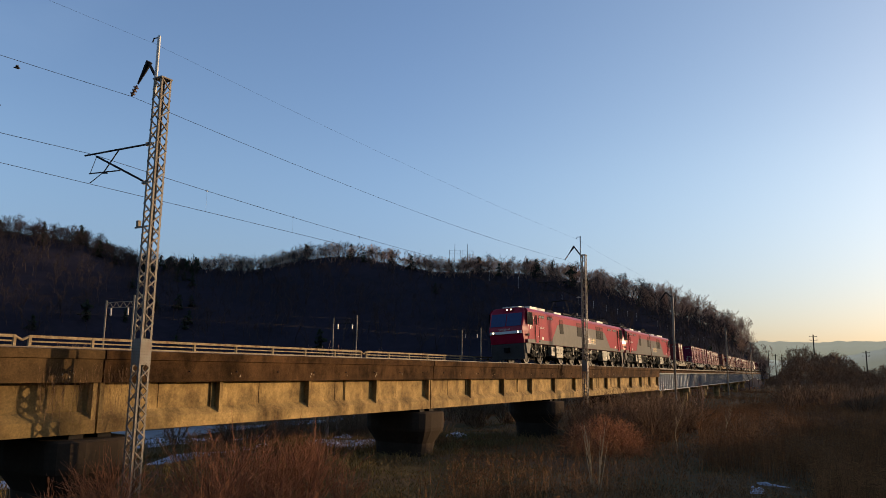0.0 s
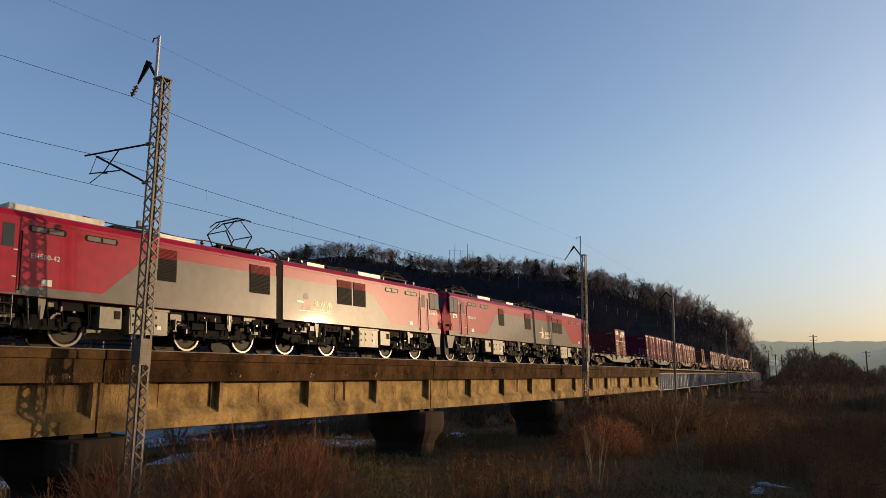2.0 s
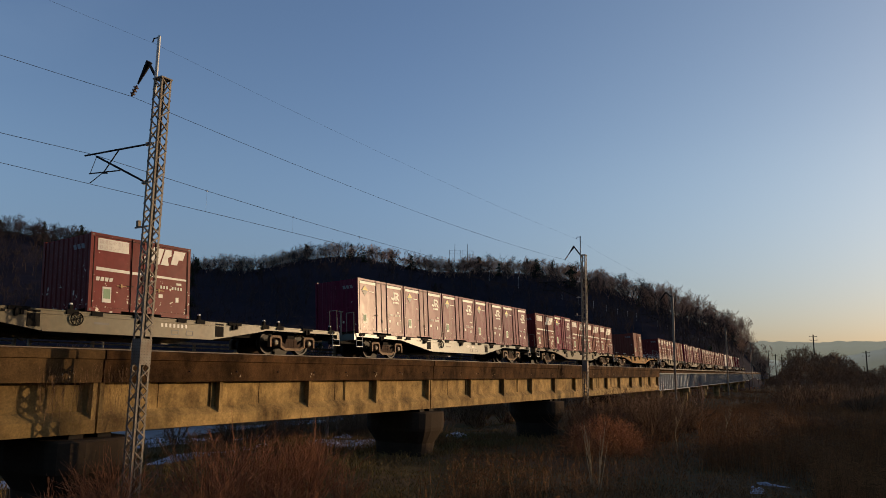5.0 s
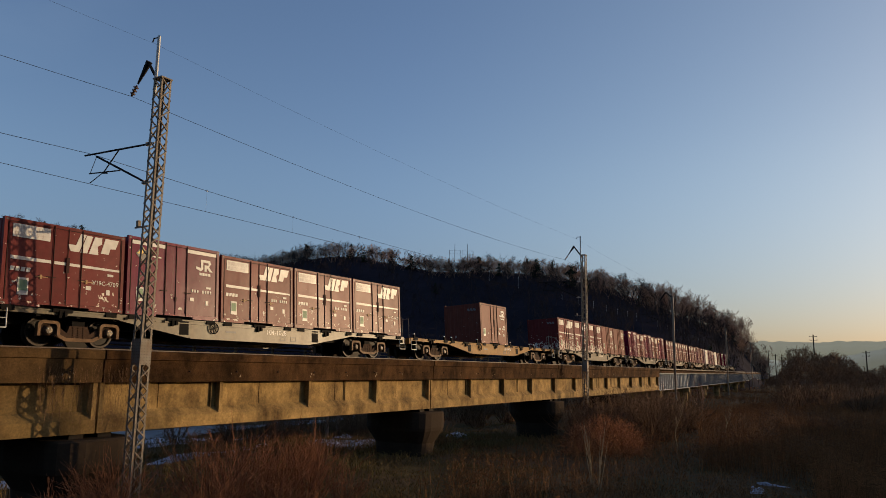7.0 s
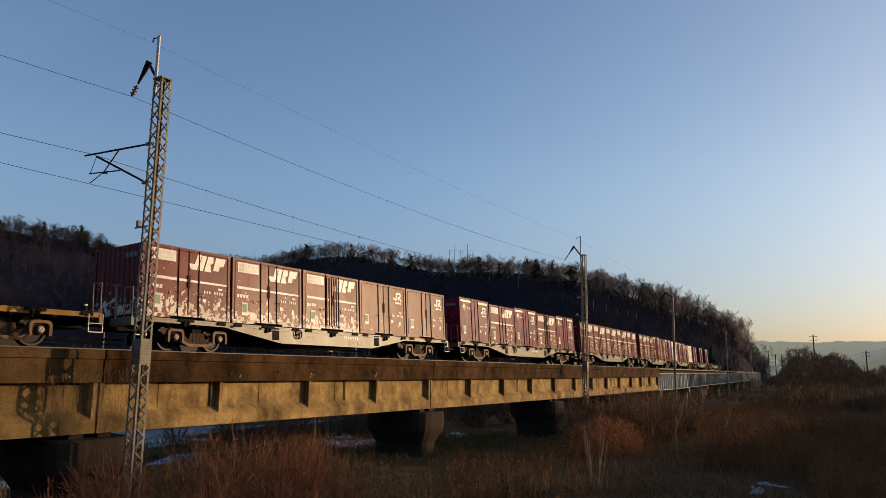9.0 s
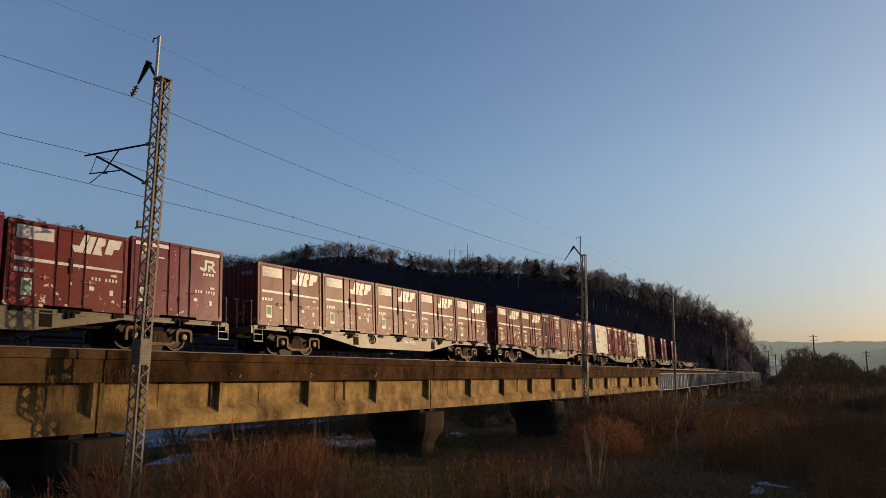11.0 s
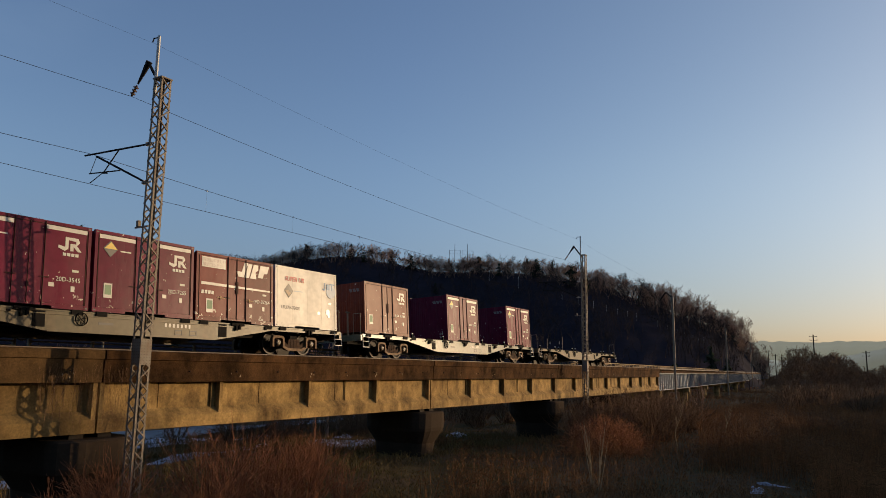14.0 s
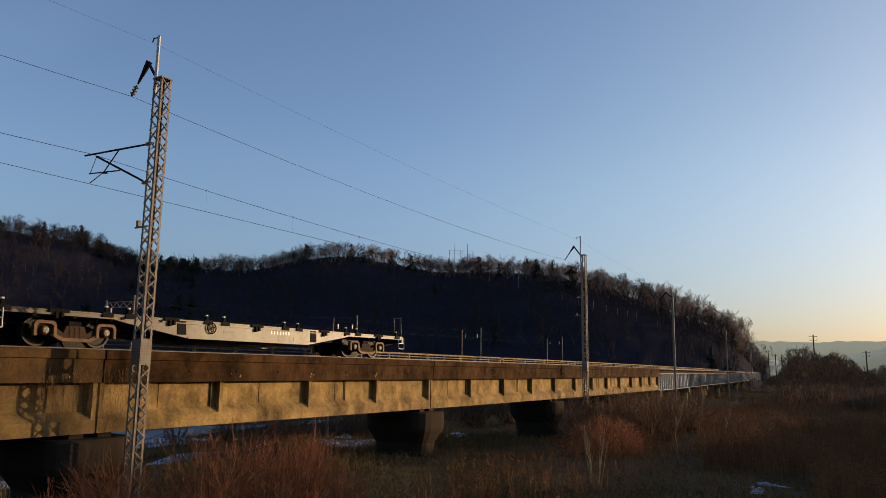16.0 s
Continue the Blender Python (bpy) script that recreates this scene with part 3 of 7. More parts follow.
for a, b in zip(JOINTS[1:] + STEEL[1:6], JOINTS[2:] + STEEL[1:6]):
    if b <= a:
        continue
    xs = steps(a + 0.25, b - 0.25, 2.25)
    part("top_rail", sweep(bmesh.new(), [(2.47, 0.38), (2.55, 0.38), (2.55, 0.47), (2.47, 0.47)], xs), RAILING, railing)
    part("middle_rail", sweep(bmesh.new(), [(2.48, 0.24), (2.53, 0.24), (2.53, 0.29), (2.48, 0.29)], xs), RAILING, railing)
    part("lower_rail", sweep(bmesh.new(), [(2.48, 0.02), (2.53, 0.02), (2.53, 0.14), (2.48, 0.14)], xs), RAILING, railing)
    for x in xs:
        m = on_track(x)
        if POST is None:
            POST = part("post", boxes((-0.045, 0.045, 2.46, 2.56, -0.5, 0.46)), RAILING, railing)
            POST.matrix_basis = m
        else:
            share(POST, "post", railing).matrix_basis = m
    for sgn, x in ((1, a), (-1, a)):
        p, q = beside(x + sgn * 0.25, 2.51, 0.425), beside(x, 2.51, 0.3)
        part("joint_bar", rods((p, q, 0.045)), RAILING, railing)


# ---- masts and wires ----
BARS = {}


def lattice_mast(x, detail=True):
    m = thing("catenary_mast", "tall weathered steel lattice mast beside the bridge", "mast", "catenary masts", at=on_track(x, 0, -3.15) @ Matrix.Diagonal((0.989, 0.989, 0.989, 1)))
    h, z0, z1 = 0.18, -5.4, 8.2
    for sx in (-1, 1):
        for sy in (-1, 1):
            bm = bmesh.new()
            box(bm, sx * h - (0.06 if sx > 0 else 0), sx * h + (0.06 if sx < 0 else 0), sy * h - 0.005, sy * h + 0.005, z0, z1)
            box(bm, sx * h - 0.005, sx * h + 0.005, sy * h - (0.06 if sy > 0 else 0), sy * h + (0.06 if sy < 0 else 0), z0, z1)
            part("leg", bm, GALV, m)
    n = 42
    dz = (z1 - z0) / n
    turns = [Matrix.Rotation(radians(90 * f), 4, "Z") for f in range(4)]
    for i in range(n):
        if -0.5 < z0 + i * dz < 0.25:
            continue
        sgn = 1 if i % 2 else -1
        for f in range(4):
            if sgn not in BARS:
                bm = bmesh.new()
                rod(bm, (-h * sgn, h * 0.99, 0), (h * sgn, h * 0.99, dz), 0.026, 4)
                BARS[sgn] = part("lacing_bar", bm, GALV, m)
                o = BARS[sgn]
            else:
                o = share(BARS[sgn], "lacing_bar", m)
            o.matrix_basis = Matrix.Translation((0, 0, z0 + i * dz)) @ turns[f]
    part("splice_plate", boxes((-h - 0.008, h + 0.008, -h - 0.012, -h - 0.006, -0.45, 0.3), (-h - 0.012, -h - 0.006, -h - 0.008, h + 0.008, -0.45, 0.3)), GALV, m)
    bm = bmesh.new()
    for z in np.linspace(-0.41, 0.26, 9):
        for k in (-0.15, -0.05, 0.05, 0.15):
            box(bm, k - 0.012, k + 0.012, -h - 0.022, -h - 0.012, z - 0.012, z + 0.012)
            box(bm, -h - 0.022, -h - 0.012, k - 0.012, k + 0.012, z - 0.012, z + 0.012)
    tagged(part("rivets", bm, RAILSTEEL, m), kind="stuff")
    part("cap_plate", boxes((-0.21, 0.21, -0.21, 0.21, 8.2, 8.24)), GALV, m)
    part("top_pole", rods(((-0.1, 0.2, 7.7), (-0.1, 0.2, 9.65), 0.05)), STIFF, m, "pale top pole")
    part("pole_hook", rods(((-0.1, 0.2, 9.6), (-0.1, 0.45, 9.62), 0.022), ((-0.1, 0.45, 9.62), (-0.1, 0.5, 9.5), 0.02)), DARKSTEEL, m)
    arm = bmesh.new()
    rod(arm, (0, 0.25, 8.25), (0, 0.75, 8.92), 0.05, 6)
    rod(arm, (0, 0.72, 8.95), (0, 1.2, 8.3), 0.1, 6, 0.028)
    part("feeder_arm", arm, DARKSTEEL, m, "bent dark steel feeder arm")
    s = bmesh.new()
    d = Vector((0, 0.28, -0.36)).normalized()
    p0 = Vector((0, 1.2, 8.3))
    for i in range(7):
        q = p0 + d * (0.05 + i * 0.055)
        rod(s, q, q + d * (0.04 if i % 2 else 0.055), 0.085 if i % 2 else 0.035, 10)
    part("feeder_insulator", s, BROWN_GLAZE, m, "brown glazed insulator")
    part("upper_tube", rods(((0, 0.55, 6.23), (0, 3.62, 6.3), 0.032)), DARKSTEEL, m)
    part("lower_tube", rods(((0, 0.45, 5.03), (0, 3.0, 6.19), 0.032)), DARKSTEEL, m)
    part("brace_tube", rods(((0, 1.85, 6.26), (0, 2.55, 5.6), 0.02), ((0, 1.72, 5.56), (0, 3.3, 5.65), 0.022)), DARKSTEEL, m)
    part("registration_arm", rods(((0, 2.35, 5.55), (0, 2.63, 5.58), 0.02), ((0, 2.63, 5.58), (0, 3.22, 5.33), 0.015)), DARKSTEEL, m)
    part("hanger", rods(((0, 3.0, 6.17), (0, 3.25, 5.67), 0.01)), DARKSTEEL, m)
    for z, y in ((6.23, 0.4), (5.02, 0.4)):
        b = bmesh.new()
        for i in range(4):
            lathe(b, [(0, 0.03), (0.02, 0.07), (0.05, 0.03)], seg=10, at=(0, y - 0.08 + i * 0.055, z))
        rod(b, (0, 0.15, z), (0, y + 0.2, z), 0.03)
        part("bracket_insulator", b, PORCELAIN, m)
    part("signal_bracket", boxes((-0.02, 0.02, 0.15, 0.75, 3.62, 3.67), (-0.05, 0.05, 0.55, 0.65, 3.67, 3.85)), GALV, m)
    return m


def tube_mast(x):
    m = thing("catenary_pole", "slim grey steel catenary pole beside the bridge", "mast", "catenary masts", at=on_track(x, 0, -3.15) @ Matrix.Diagonal((0.989, 0.989, 0.989, 1)))
    part("pole", rods(((0, 0, -5.4), (0, 0, 8.4), 0.13), seg=10), GALV, m)
    part("top_pole", rods(((0, 0.2, 7.7), (0, 0.2, 9.6), 0.035)), GALV, m)
    part("feeder_arm", rods(((0, 0.1, 8.3), (0, 0.75, 8.9), 0.07), ((0, 0.75, 8.9), (0, 1.4, 8.0), 0.08)), DARKSTEEL, m)
    part("upper_tube", rods(((0, 0.1, 6.23), (0, 3.62, 6.3), 0.035)), DARKSTEEL, m)
    part("lower_tube", rods(((0, 0.1, 5.03), (0, 3.0, 6.19), 0.035)), DARKSTEEL, m)
    part("registration_arm", rods(((0, 1.8, 5.58), (0, 3.2, 5.33), 0.02)), DARKSTEEL, m)
    return m


MASTS = [14.05, 52.3, 87.35]
for x in MASTS[:2]:
    lattice_mast(x)
tube_mast(87.35)
for x in (153.0, 230.0):
    tube_mast(x)
SUPPORTS = [-66.0, -26.0] + MASTS + [153.0, 230.0]


def wire(name, label, off, z, sag, r=0.009):
    bm = bmesh.new()
    for a, b in zip(SUPPORTS, SUPPORTS[1:]):
        pts = []
        for i in range(17):
            k = i / 16
            pts.append(beside(a + (b - a) * k, off, z - sag * 4 * k * (1 - k)))
        for p, q in zip(pts, pts[1:]):
            rod(bm, p, q, r, 4)
    return tagged(part(name, bm, WIRE), label, "wire")


wire("contact_wire", "thin dark overhead contact wire", 0.1, 5.26, 0.0)
wire("messenger_wire", "dark messenger wire above the contact wire", 0.1, 6.24, 0.42)
wire("feeder_wire", "dark feeder wire hung from the mast arms", -1.69, 7.86, 0.5, 0.007)
wire("ground_wire", "thin ground wire between mast tops", -2.65, 9.39, 0.35, 0.0026)
for a, b in zip(SUPPORTS[1:5], SUPPORTS[2:6]):
    for i in range(1, 8):
        k = i / 8
        x = a + (b - a) * k
        bm = bmesh.new()
        zt = 6.24 - 0.42 * 4 * k * (1 - k)
        rod(bm, beside(x, 0.1, 5.26), beside(x, 0.1, zt), 0.003 if x < 40 else 0.008, 4)
        rod(bm, beside(x, 0.1, zt - 0.04), beside(x, 0.1, zt + 0.04), 0.025, 4)
        tagged(part("dropper", bm, STIFF), "thin steel dropper between the overhead wires", "dropper", "droppers")


def portal(x, top, o1=40.0, o2=44.2):
    p = thing("catenary_portal", "pale lattice catenary portal of the line behind", "portal", "portals behind the bridge")
    def at(o, z):
        return Vector((x, ty(x) + o, z))
    for o, t in ((o1, top + 0.4), (o2, top)):
        a = at(o, -5.4)
        part("pole", rods((a, Vector((a.x, a.y, t)), 0.09), seg=8), GALV, p)
    bm = bmesh.new()
    n = 8
    for z in (top - 0.2, top - 0.75):
        rod(bm, at(o1, z), at(o2, z), 0.04, 4)
    for i in range(n):
        oa, ob = o1 + (o2 - o1) * i / n, o1 + (o2 - o1) * (i + 1) / n
        za, zb = (top - 0.2, top - 0.75) if i % 2 else (top - 0.75, top - 0.2)
        rod(bm, at(oa, za), at(ob, zb), 0.03, 4)
    part("beam", bm, GALV if x < 60 else DARKSTEEL, p)
    for o in (o1 + 0.8, o2 - 0.8):
        part("insulator", rods((at(o, top - 0.8), at(o, top - 1.5), 0.09), seg=8), PORCELAIN, p)
    return p


for x, top in ((46.1, 5.8), (83.9, 6.5), (128.6, 7.2), (183.2, 7.9)):
    portal(x, top)
for o, dz, sag in ((40.8, -1.5, 0.05), (43.4, -1.5, 0.05), (42.1, 0.1, 0.5)):
    bm = bmesh.new()
    stops = [(-30.0, 4.6), (8.0, 5.2), (46.1, 5.8), (83.9, 6.5), (128.6, 7.2), (183.2, 7.9)]
    for (xa, za), (xb, zb) in zip(stops, stops[1:]):
        pts = [Vector((xa + (xb - xa) * i / 8, ty(xa + (xb - xa) * i / 8) + o, za + (zb - za) * i / 8 + dz - sag * 4 * (i / 8) * (1 - i / 8))) for i in range(9)]
        for p, q in zip(pts, pts[1:]):
            rod(bm, p, q, 0.008, 4)
    tagged(part("overhead_wire", bm, DARKSTEEL), "thin dark overhead wire of the line behind", "wire", "wires of the line behind")


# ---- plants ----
# SHADE_BARK is bark darkened for the slope's shade; BARK stays pale for sunlit crowns
SHADE_BARK = material("shaded_slope_bark", (0.055, 0.043, 0.042), 0.9, dirt=(0.032, 0.026, 0.026), amount=0.5, grain=8, stain=0.5, bump=0, per_island=0.3, spec=0.04)
ORANGE_TWIG = material("orange_twigs", (0.42, 0.18, 0.085), 0.85, dirt=(0.2, 0.085, 0.04), amount=0.5, grain=6, stain=0.6, bump=0, per_island=0.4, spec=0.04)
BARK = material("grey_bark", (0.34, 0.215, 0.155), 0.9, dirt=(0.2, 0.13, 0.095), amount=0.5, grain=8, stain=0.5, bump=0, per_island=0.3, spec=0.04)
TWIG = material("red_brown_twigs", (0.285, 0.123, 0.065), 0.85, dirt=(0.133, 0.057, 0.032), amount=0.5, grain=6, stain=0.6, bump=0, per_island=0.45, spec=0.04)
BRUSH = material("brown_brush", (0.204, 0.119, 0.068), 0.9, dirt=(0.085, 0.051, 0.031), amount=0.5, grain=4, stain=0.3, bump=0, per_island=0.4, spec=0.04)
REED = material("dry_reeds", (0.31, 0.142, 0.057), 0.9, dirt=(0.14, 0.06, 0.026), amount=0.6, grain=3, stain=0.15, bump=0, per_island=0.5, spec=0.04)
STRAW = material("pale_straw", (0.425, 0.312, 0.175), 0.8, dirt=(0.250, 0.163, 0.088), amount=0.5, grain=5, stain=0.8, bump=0, per_island=0.3, spec=0.04)
GRASS = material("winter_grass", (0.15, 0.118, 0.046), 0.95, dirt=(0.22, 0.12, 0.056), amount=0.8, grain=2, stain=0.35, bump=0, per_island=0.45, spec=0.04)
DRY_GRASS = material("dry_grass", (0.25, 0.127, 0.053), 0.95, dirt=(0.12, 0.065, 0.03), amount=0.9, grain=2, stain=0.3, bump=0, per_island=0.6, spec=0.04)
PINE = material("pine_needles", (0.02, 0.032, 0.018), 0.9, amount=0.4, dirt=(0.03, 0.03, 0.015), grain=2, stain=0.3, bump=0, per_island=0.3, spec=0.04)
rng = np.random.default_rng(7)


def fast(name, V, T, mat):
    """A mesh from arrays of points and triangles."""
    V, T = np.asarray(V, np.float32), np.asarray(T, np.int32)
    me = bpy.data.meshes.new(name)
    me.vertices.add(len(V))
    me.vertices.foreach_set("co", V.ravel())
    me.loops.add(T.size)
    me.loops.foreach_set("vertex_index", T.ravel())
    me.polygons.add(len(T))
    me.polygons.foreach_set("loop_start", np.arange(0, T.size, 3, dtype=np.int32))
    me.polygons.foreach_set("loop_total", np.full(len(T), 3, np.int32))
    me.materials.append(mat)
    me.update()
    me.validate()
    return me


def sticks(A, B, ra, rb, sides=3):
    """Tapered sticks from the points A to the points B."""
    A, B = np.asarray(A, float), np.asarray(B, float)
    n = len(A)
    d = B - A
    d /= np.linalg.norm(d, axis=1, keepdims=True) + 1e-9
    s = np.cross(d, np.where(np.abs(d[:, 2:3]) > 0.95, [[1.0, 0, 0]], [[0, 0, 1.0]]))
    s /= np.linalg.norm(s, axis=1, keepdims=True) + 1e-9
    u = np.cross(d, s)
    V = np.zeros((n, 2 * sides, 3))
    for i in range(sides):
        c, k = math.cos(2 * math.pi * i / sides), math.sin(2 * math.pi * i / sides)
        V[:, i] = A + np.asarray(ra)[:, None] * (c * s + k * u)
        V[:, sides + i] = B + np.asarray(rb)[:, None] * (c * s + k * u)
    T = []
    for i in range(sides):
        j = (i + 1) % sides
        T += [(i, j, sides + j), (i, sides + j, sides + i)]
    T = (np.array(T)[None] + (np.arange(n) * 2 * sides)[:, None, None]).reshape(-1, 3)
    return V.reshape(-1, 3), T


def grow(seed, depth, kids, ratio, angle, up, lean=0.1, first=0.3):
    """Segments of a bare plant one metre high."""
    r = random.Random(seed)
    out = []

    def branch(p, d, length, rad, k):
        q = p + d * length
        out.append((p, q, rad, rad * 0.66, k))
        if k == 0:
            return
        n = r.choice(kids)
        for i in range(n):
            t = Vector((r.gauss(0, 1), r.gauss(0, 1), r.gauss(0, 1))).cross(d)
            if t.length < 1e-3:
                continue
            nd = (d + t.normalized() * math.tan(radians(r.uniform(*angle))) + Vector((0, 0, up))).normalized()
            start = q if i == 0 or r.random() < 0.55 else p.lerp(q, r.uniform(0.45, 0.95))
            branch(start, nd, length * r.uniform(ratio * 0.8, ratio * 1.15), rad * 0.62, k - 1)
    branch(Vector((0, 0, -0.02)), Vector((r.gauss(0, lean), r.gauss(0, lean), 1)).normalized(), first, 0.022, depth)
    top = max(q.z for _, q, *_ in out)
    f = 1 / top
    A = np.array([p for p, *_ in out]) * f
    B = np.array([o[1] for o in out]) * f
    return A, B, np.array([o[2] for o in out]), np.array([o[3] for o in out]), np.array([o[4] for o in out])


def clump(seed, stems, spread, twigs):
    """Segments of a shrub one metre high with many stems."""
    r = np.random.default_rng(seed)
    A, B, ra, rb = [], [], [], []
    for i in range(stems):
        a = r.uniform(0, 2 * math.pi)
        lean = r.uniform(0.0, spread)
        d = np.array([math.cos(a) * lean, math.sin(a) * lean, 1.0])
        p = np.array([math.cos(a), math.sin(a), 0]) * r.uniform(0, 0.16)
        h = r.uniform(0.55, 1.0)
        pts = [p]
        for k in range(4):
            d = d + r.normal(0, 0.17, 3)
            pts.append(pts[-1] + d / np.linalg.norm(d) * h / 4)
        for k in range(4):
            A.append(pts[k]); B.append(pts[k + 1]); ra.append(0.008 * (1 - k * 0.2)); rb.append(0.008 * (0.8 - k * 0.2) + 0.0015)
        for k in range(twigs):
            t = r.uniform(1.0, 3.9)
            q = pts[int(t)] + (pts[int(t) + 1] - pts[int(t)]) * (t % 1)
            e = q + (d / np.linalg.norm(d) * r.uniform(0.6, 1.1) + r.normal(0, 0.5, 3)) * r.uniform(0.12, 0.28)
            A.append(q); B.append(e); ra.append(0.0035); rb.append(0.0012)
            f = q + (e - q) * 0.55
            A.append(f); B.append(f + (e - q) * 0.5 + r.normal(0, 0.06, 3)); ra.append(0.002); rb.append(0.001)
    return np.array(A), np.array(B), np.array(ra), np.array(rb)


def far_tree(seed, depth=6, fine=2, stout=0.8):
    A, B, ra, rb, k = grow(seed, depth, (2, 2, 3), 0.78, (16, 46), 0.15, first=0.18)
    # shoots that outgrow the rounded crown are bent back into it
    mid = np.array([0.0, 0.0, 0.6])
    for P in (A, B):
        e = np.linalg.norm((P - mid) / (0.34, 0.34, 0.4), axis=1)
        f = np.where((P[:, 2] > 0.45) & (e > 1), 1 / np.maximum(e, 1), 1.0)
        P[:] = mid + (P - mid) * f[:, None]
    thick = k >= 3
    V, T = sticks(A[thick], B[thick], ra[thick] * 0.85 * stout, rb[thick] * 0.8 * stout)
    t = ~thick
    n = int(t.sum())
    side = np.cross(B[t] - A[t], np.random.default_rng(seed).normal(0, 1, (n, 3)))
    side /= np.maximum(np.linalg.norm(side, axis=1, keepdims=True), 1e-6)
    r = np.random.default_rng(seed + 50)
    L = np.linalg.norm(B[t] - A[t], axis=1, keepdims=True)
    fans = [np.stack([A[t] - side * 0.003, A[t] + side * 0.003, B[t] + (B[t] - A[t]) * 0.3], 1)]
    for f in range(fine):
        q = A[t] + (B[t] - A[t]) * r.uniform(0.3, 1.0, (n, 1))
        fans.append(np.stack([q - side * 0.0028, q + side * 0.0028, q + (B[t] - A[t]) * 0.55 + r.normal(0, 0.4, (n, 3)) * L], 1))
    tv = np.concatenate(fans).reshape(-1, 3)
    return np.concatenate([V, tv]), np.concatenate([T, np.arange(len(tv)).reshape(-1, 3) + len(V)])


def conifer(seed):
    r = np.random.default_rng(seed)
    V, T = [], []
    for i in range(95):
        z = 0.18 + 0.8 * (i / 95)
        w = 0.27 * (1 - (z - 0.18) / 0.85) ** 0.55 * r.uniform(0.4, 1.3) * (0.8 + 0.35 * math.sin(z * 19 + seed))
        a = r.uniform(0, 2 * math.pi)
        d = np.array([math.cos(a), math.sin(a), 0])
        s = np.array([-d[1], d[0], 0])
        b = len(V)
        V += [np.array([0, 0, z + 0.03]), d * w + s * w * 0.4 + [0, 0, z - 0.07], d * w * 1.1 + [0, 0, z - 0.02], d * w - s * w * 0.4 + [0, 0, z - 0.08]]
        T += [(b, b + 1, b + 2), (b, b + 2, b + 3)]
    tv, tt = sticks(np.array([[0, 0, -0.02]]), np.array([[0, 0, 0.95]]), np.array([0.018]), np.array([0.003]), 5)
    return np.concatenate([np.array(V), tv]), np.concatenate([np.array(T), tt + len(V)])


def scatter(variants, places):
    """Copies of the variants, turned and scaled, in one pair of arrays. places: x, y, z, height, width factor."""
    VV, TT, n = [], [], 0
    for i, (x, y, z, h, w) in enumerate(places):
        V, T = variants[i % len(variants)]
        a = (i * 2.399963) % (2 * math.pi)
        c, s = math.cos(a), math.sin(a)
        q = np.stack([(V[:, 0] * c - V[:, 1] * s) * h * w + x, (V[:, 0] * s + V[:, 1] * c) * h * w + y, V[:, 2] * h + z], 1)
        VV.append(q); TT.append(T + n); n += len(V)
    return np.concatenate(VV), np.concatenate(TT)


def stuff(name, VT, mat, label, category):
    return tagged(new(name, fast(name, *VT, mat)), label, category, kind="stuff")


# woods on the hill
FAR = [far_tree(s) for s in range(8)]
CON = [conifer(s) for s in range(4)]
bare, crest_trees, pine = [], [], []
for i in range(1500):
    az = 7.3 + 59 * rng.random() ** 1.15
    R = float(ridge_r(az))
    if i < 420:
        r = R + rng.normal(0, 3)
    elif i < 1250:
        r = R - 34 * rng.random() ** 1.3
    else:
        r = R * (1 - 0.40 * rng.random())
    x, y = r * math.cos(radians(az)), r * math.sin(radians(az))
    z = float(hill_z(az, r))
    if z < -4.2 and az > 9:
        continue
    conif = (49 < az < 54 and rng.random() < 0.75) or rng.random() < 0.03 or (az > 54 and rng.random() < 0.06)
    h = rng.uniform(7.5, 13.5) * (0.85 + 0.3 * noise.noise(Vector((az * 0.9, 4, 0)))) * (0.9 if az < 9 else 1.0)
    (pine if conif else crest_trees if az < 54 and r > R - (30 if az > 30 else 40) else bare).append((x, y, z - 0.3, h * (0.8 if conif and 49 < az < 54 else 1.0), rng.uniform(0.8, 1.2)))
for i in range(70):
    az = 7.2 + 8.0 * rng.random()
    r = float(ridge_r(az)) * (1 - 0.1 * rng.random())
    crest_trees.append((r * math.cos(radians(az)), r * math.sin(radians(az)), float(hill_z(az, r)) - 0.3, rng.uniform(11, 17), rng.uniform(0.65, 0.95)))
SLOPE = [far_tree(30 + s, 5, 1) for s in range(6)]
for i in range(1050):
    az = 9 + 57 * rng.random()
    r = float(ridge_r(az)) * (0.66 + 0.335 * rng.random() ** 0.7)
    z = float(hill_z(az, r))
    if z > -3.5:
        bare.append((r * math.cos(radians(az)), r * math.sin(radians(az)), z - 0.3, rng.uniform(8, 14), rng.uniform(0.8, 1.2)))
# thick woods over the shoulder of the hill, and along its saddle
for i in range(560):
    az = rng.uniform(41, 67)
    r = float(ridge_r(az)) - rng.uniform(-3, 6 if az < 53 else 38)
    bare.append((r * math.cos(radians(az)), r * math.sin(radians(az)), float(hill_z(az, r)) - 0.2, rng.uniform(4.0, 6.5) if az < 53 else rng.uniform(6.5, 11.5), rng.uniform(1.0, 1.4)))
stuff("hill_woods", scatter(SLOPE, bare), SHADE_BARK, "bare winter woods on the hill, bark darkened for the shaded slope", "woods")
stuff("ridge_trees", scatter(FAR, crest_trees), BARK, "bare trees along the hill ridge, bark kept pale for sunlit crowns", "woods")
stuff("hill_conifers", scatter(CON, pine), PINE, "dark conifers among the bare woods", "woods")
SCRUB = []
for s in range(5):
    A, B, ra, rb = clump(60 + s, 9, 0.9, 2)
    SCRUB.append(sticks(A, B, ra * 2.8, rb * 5.0))
low = []
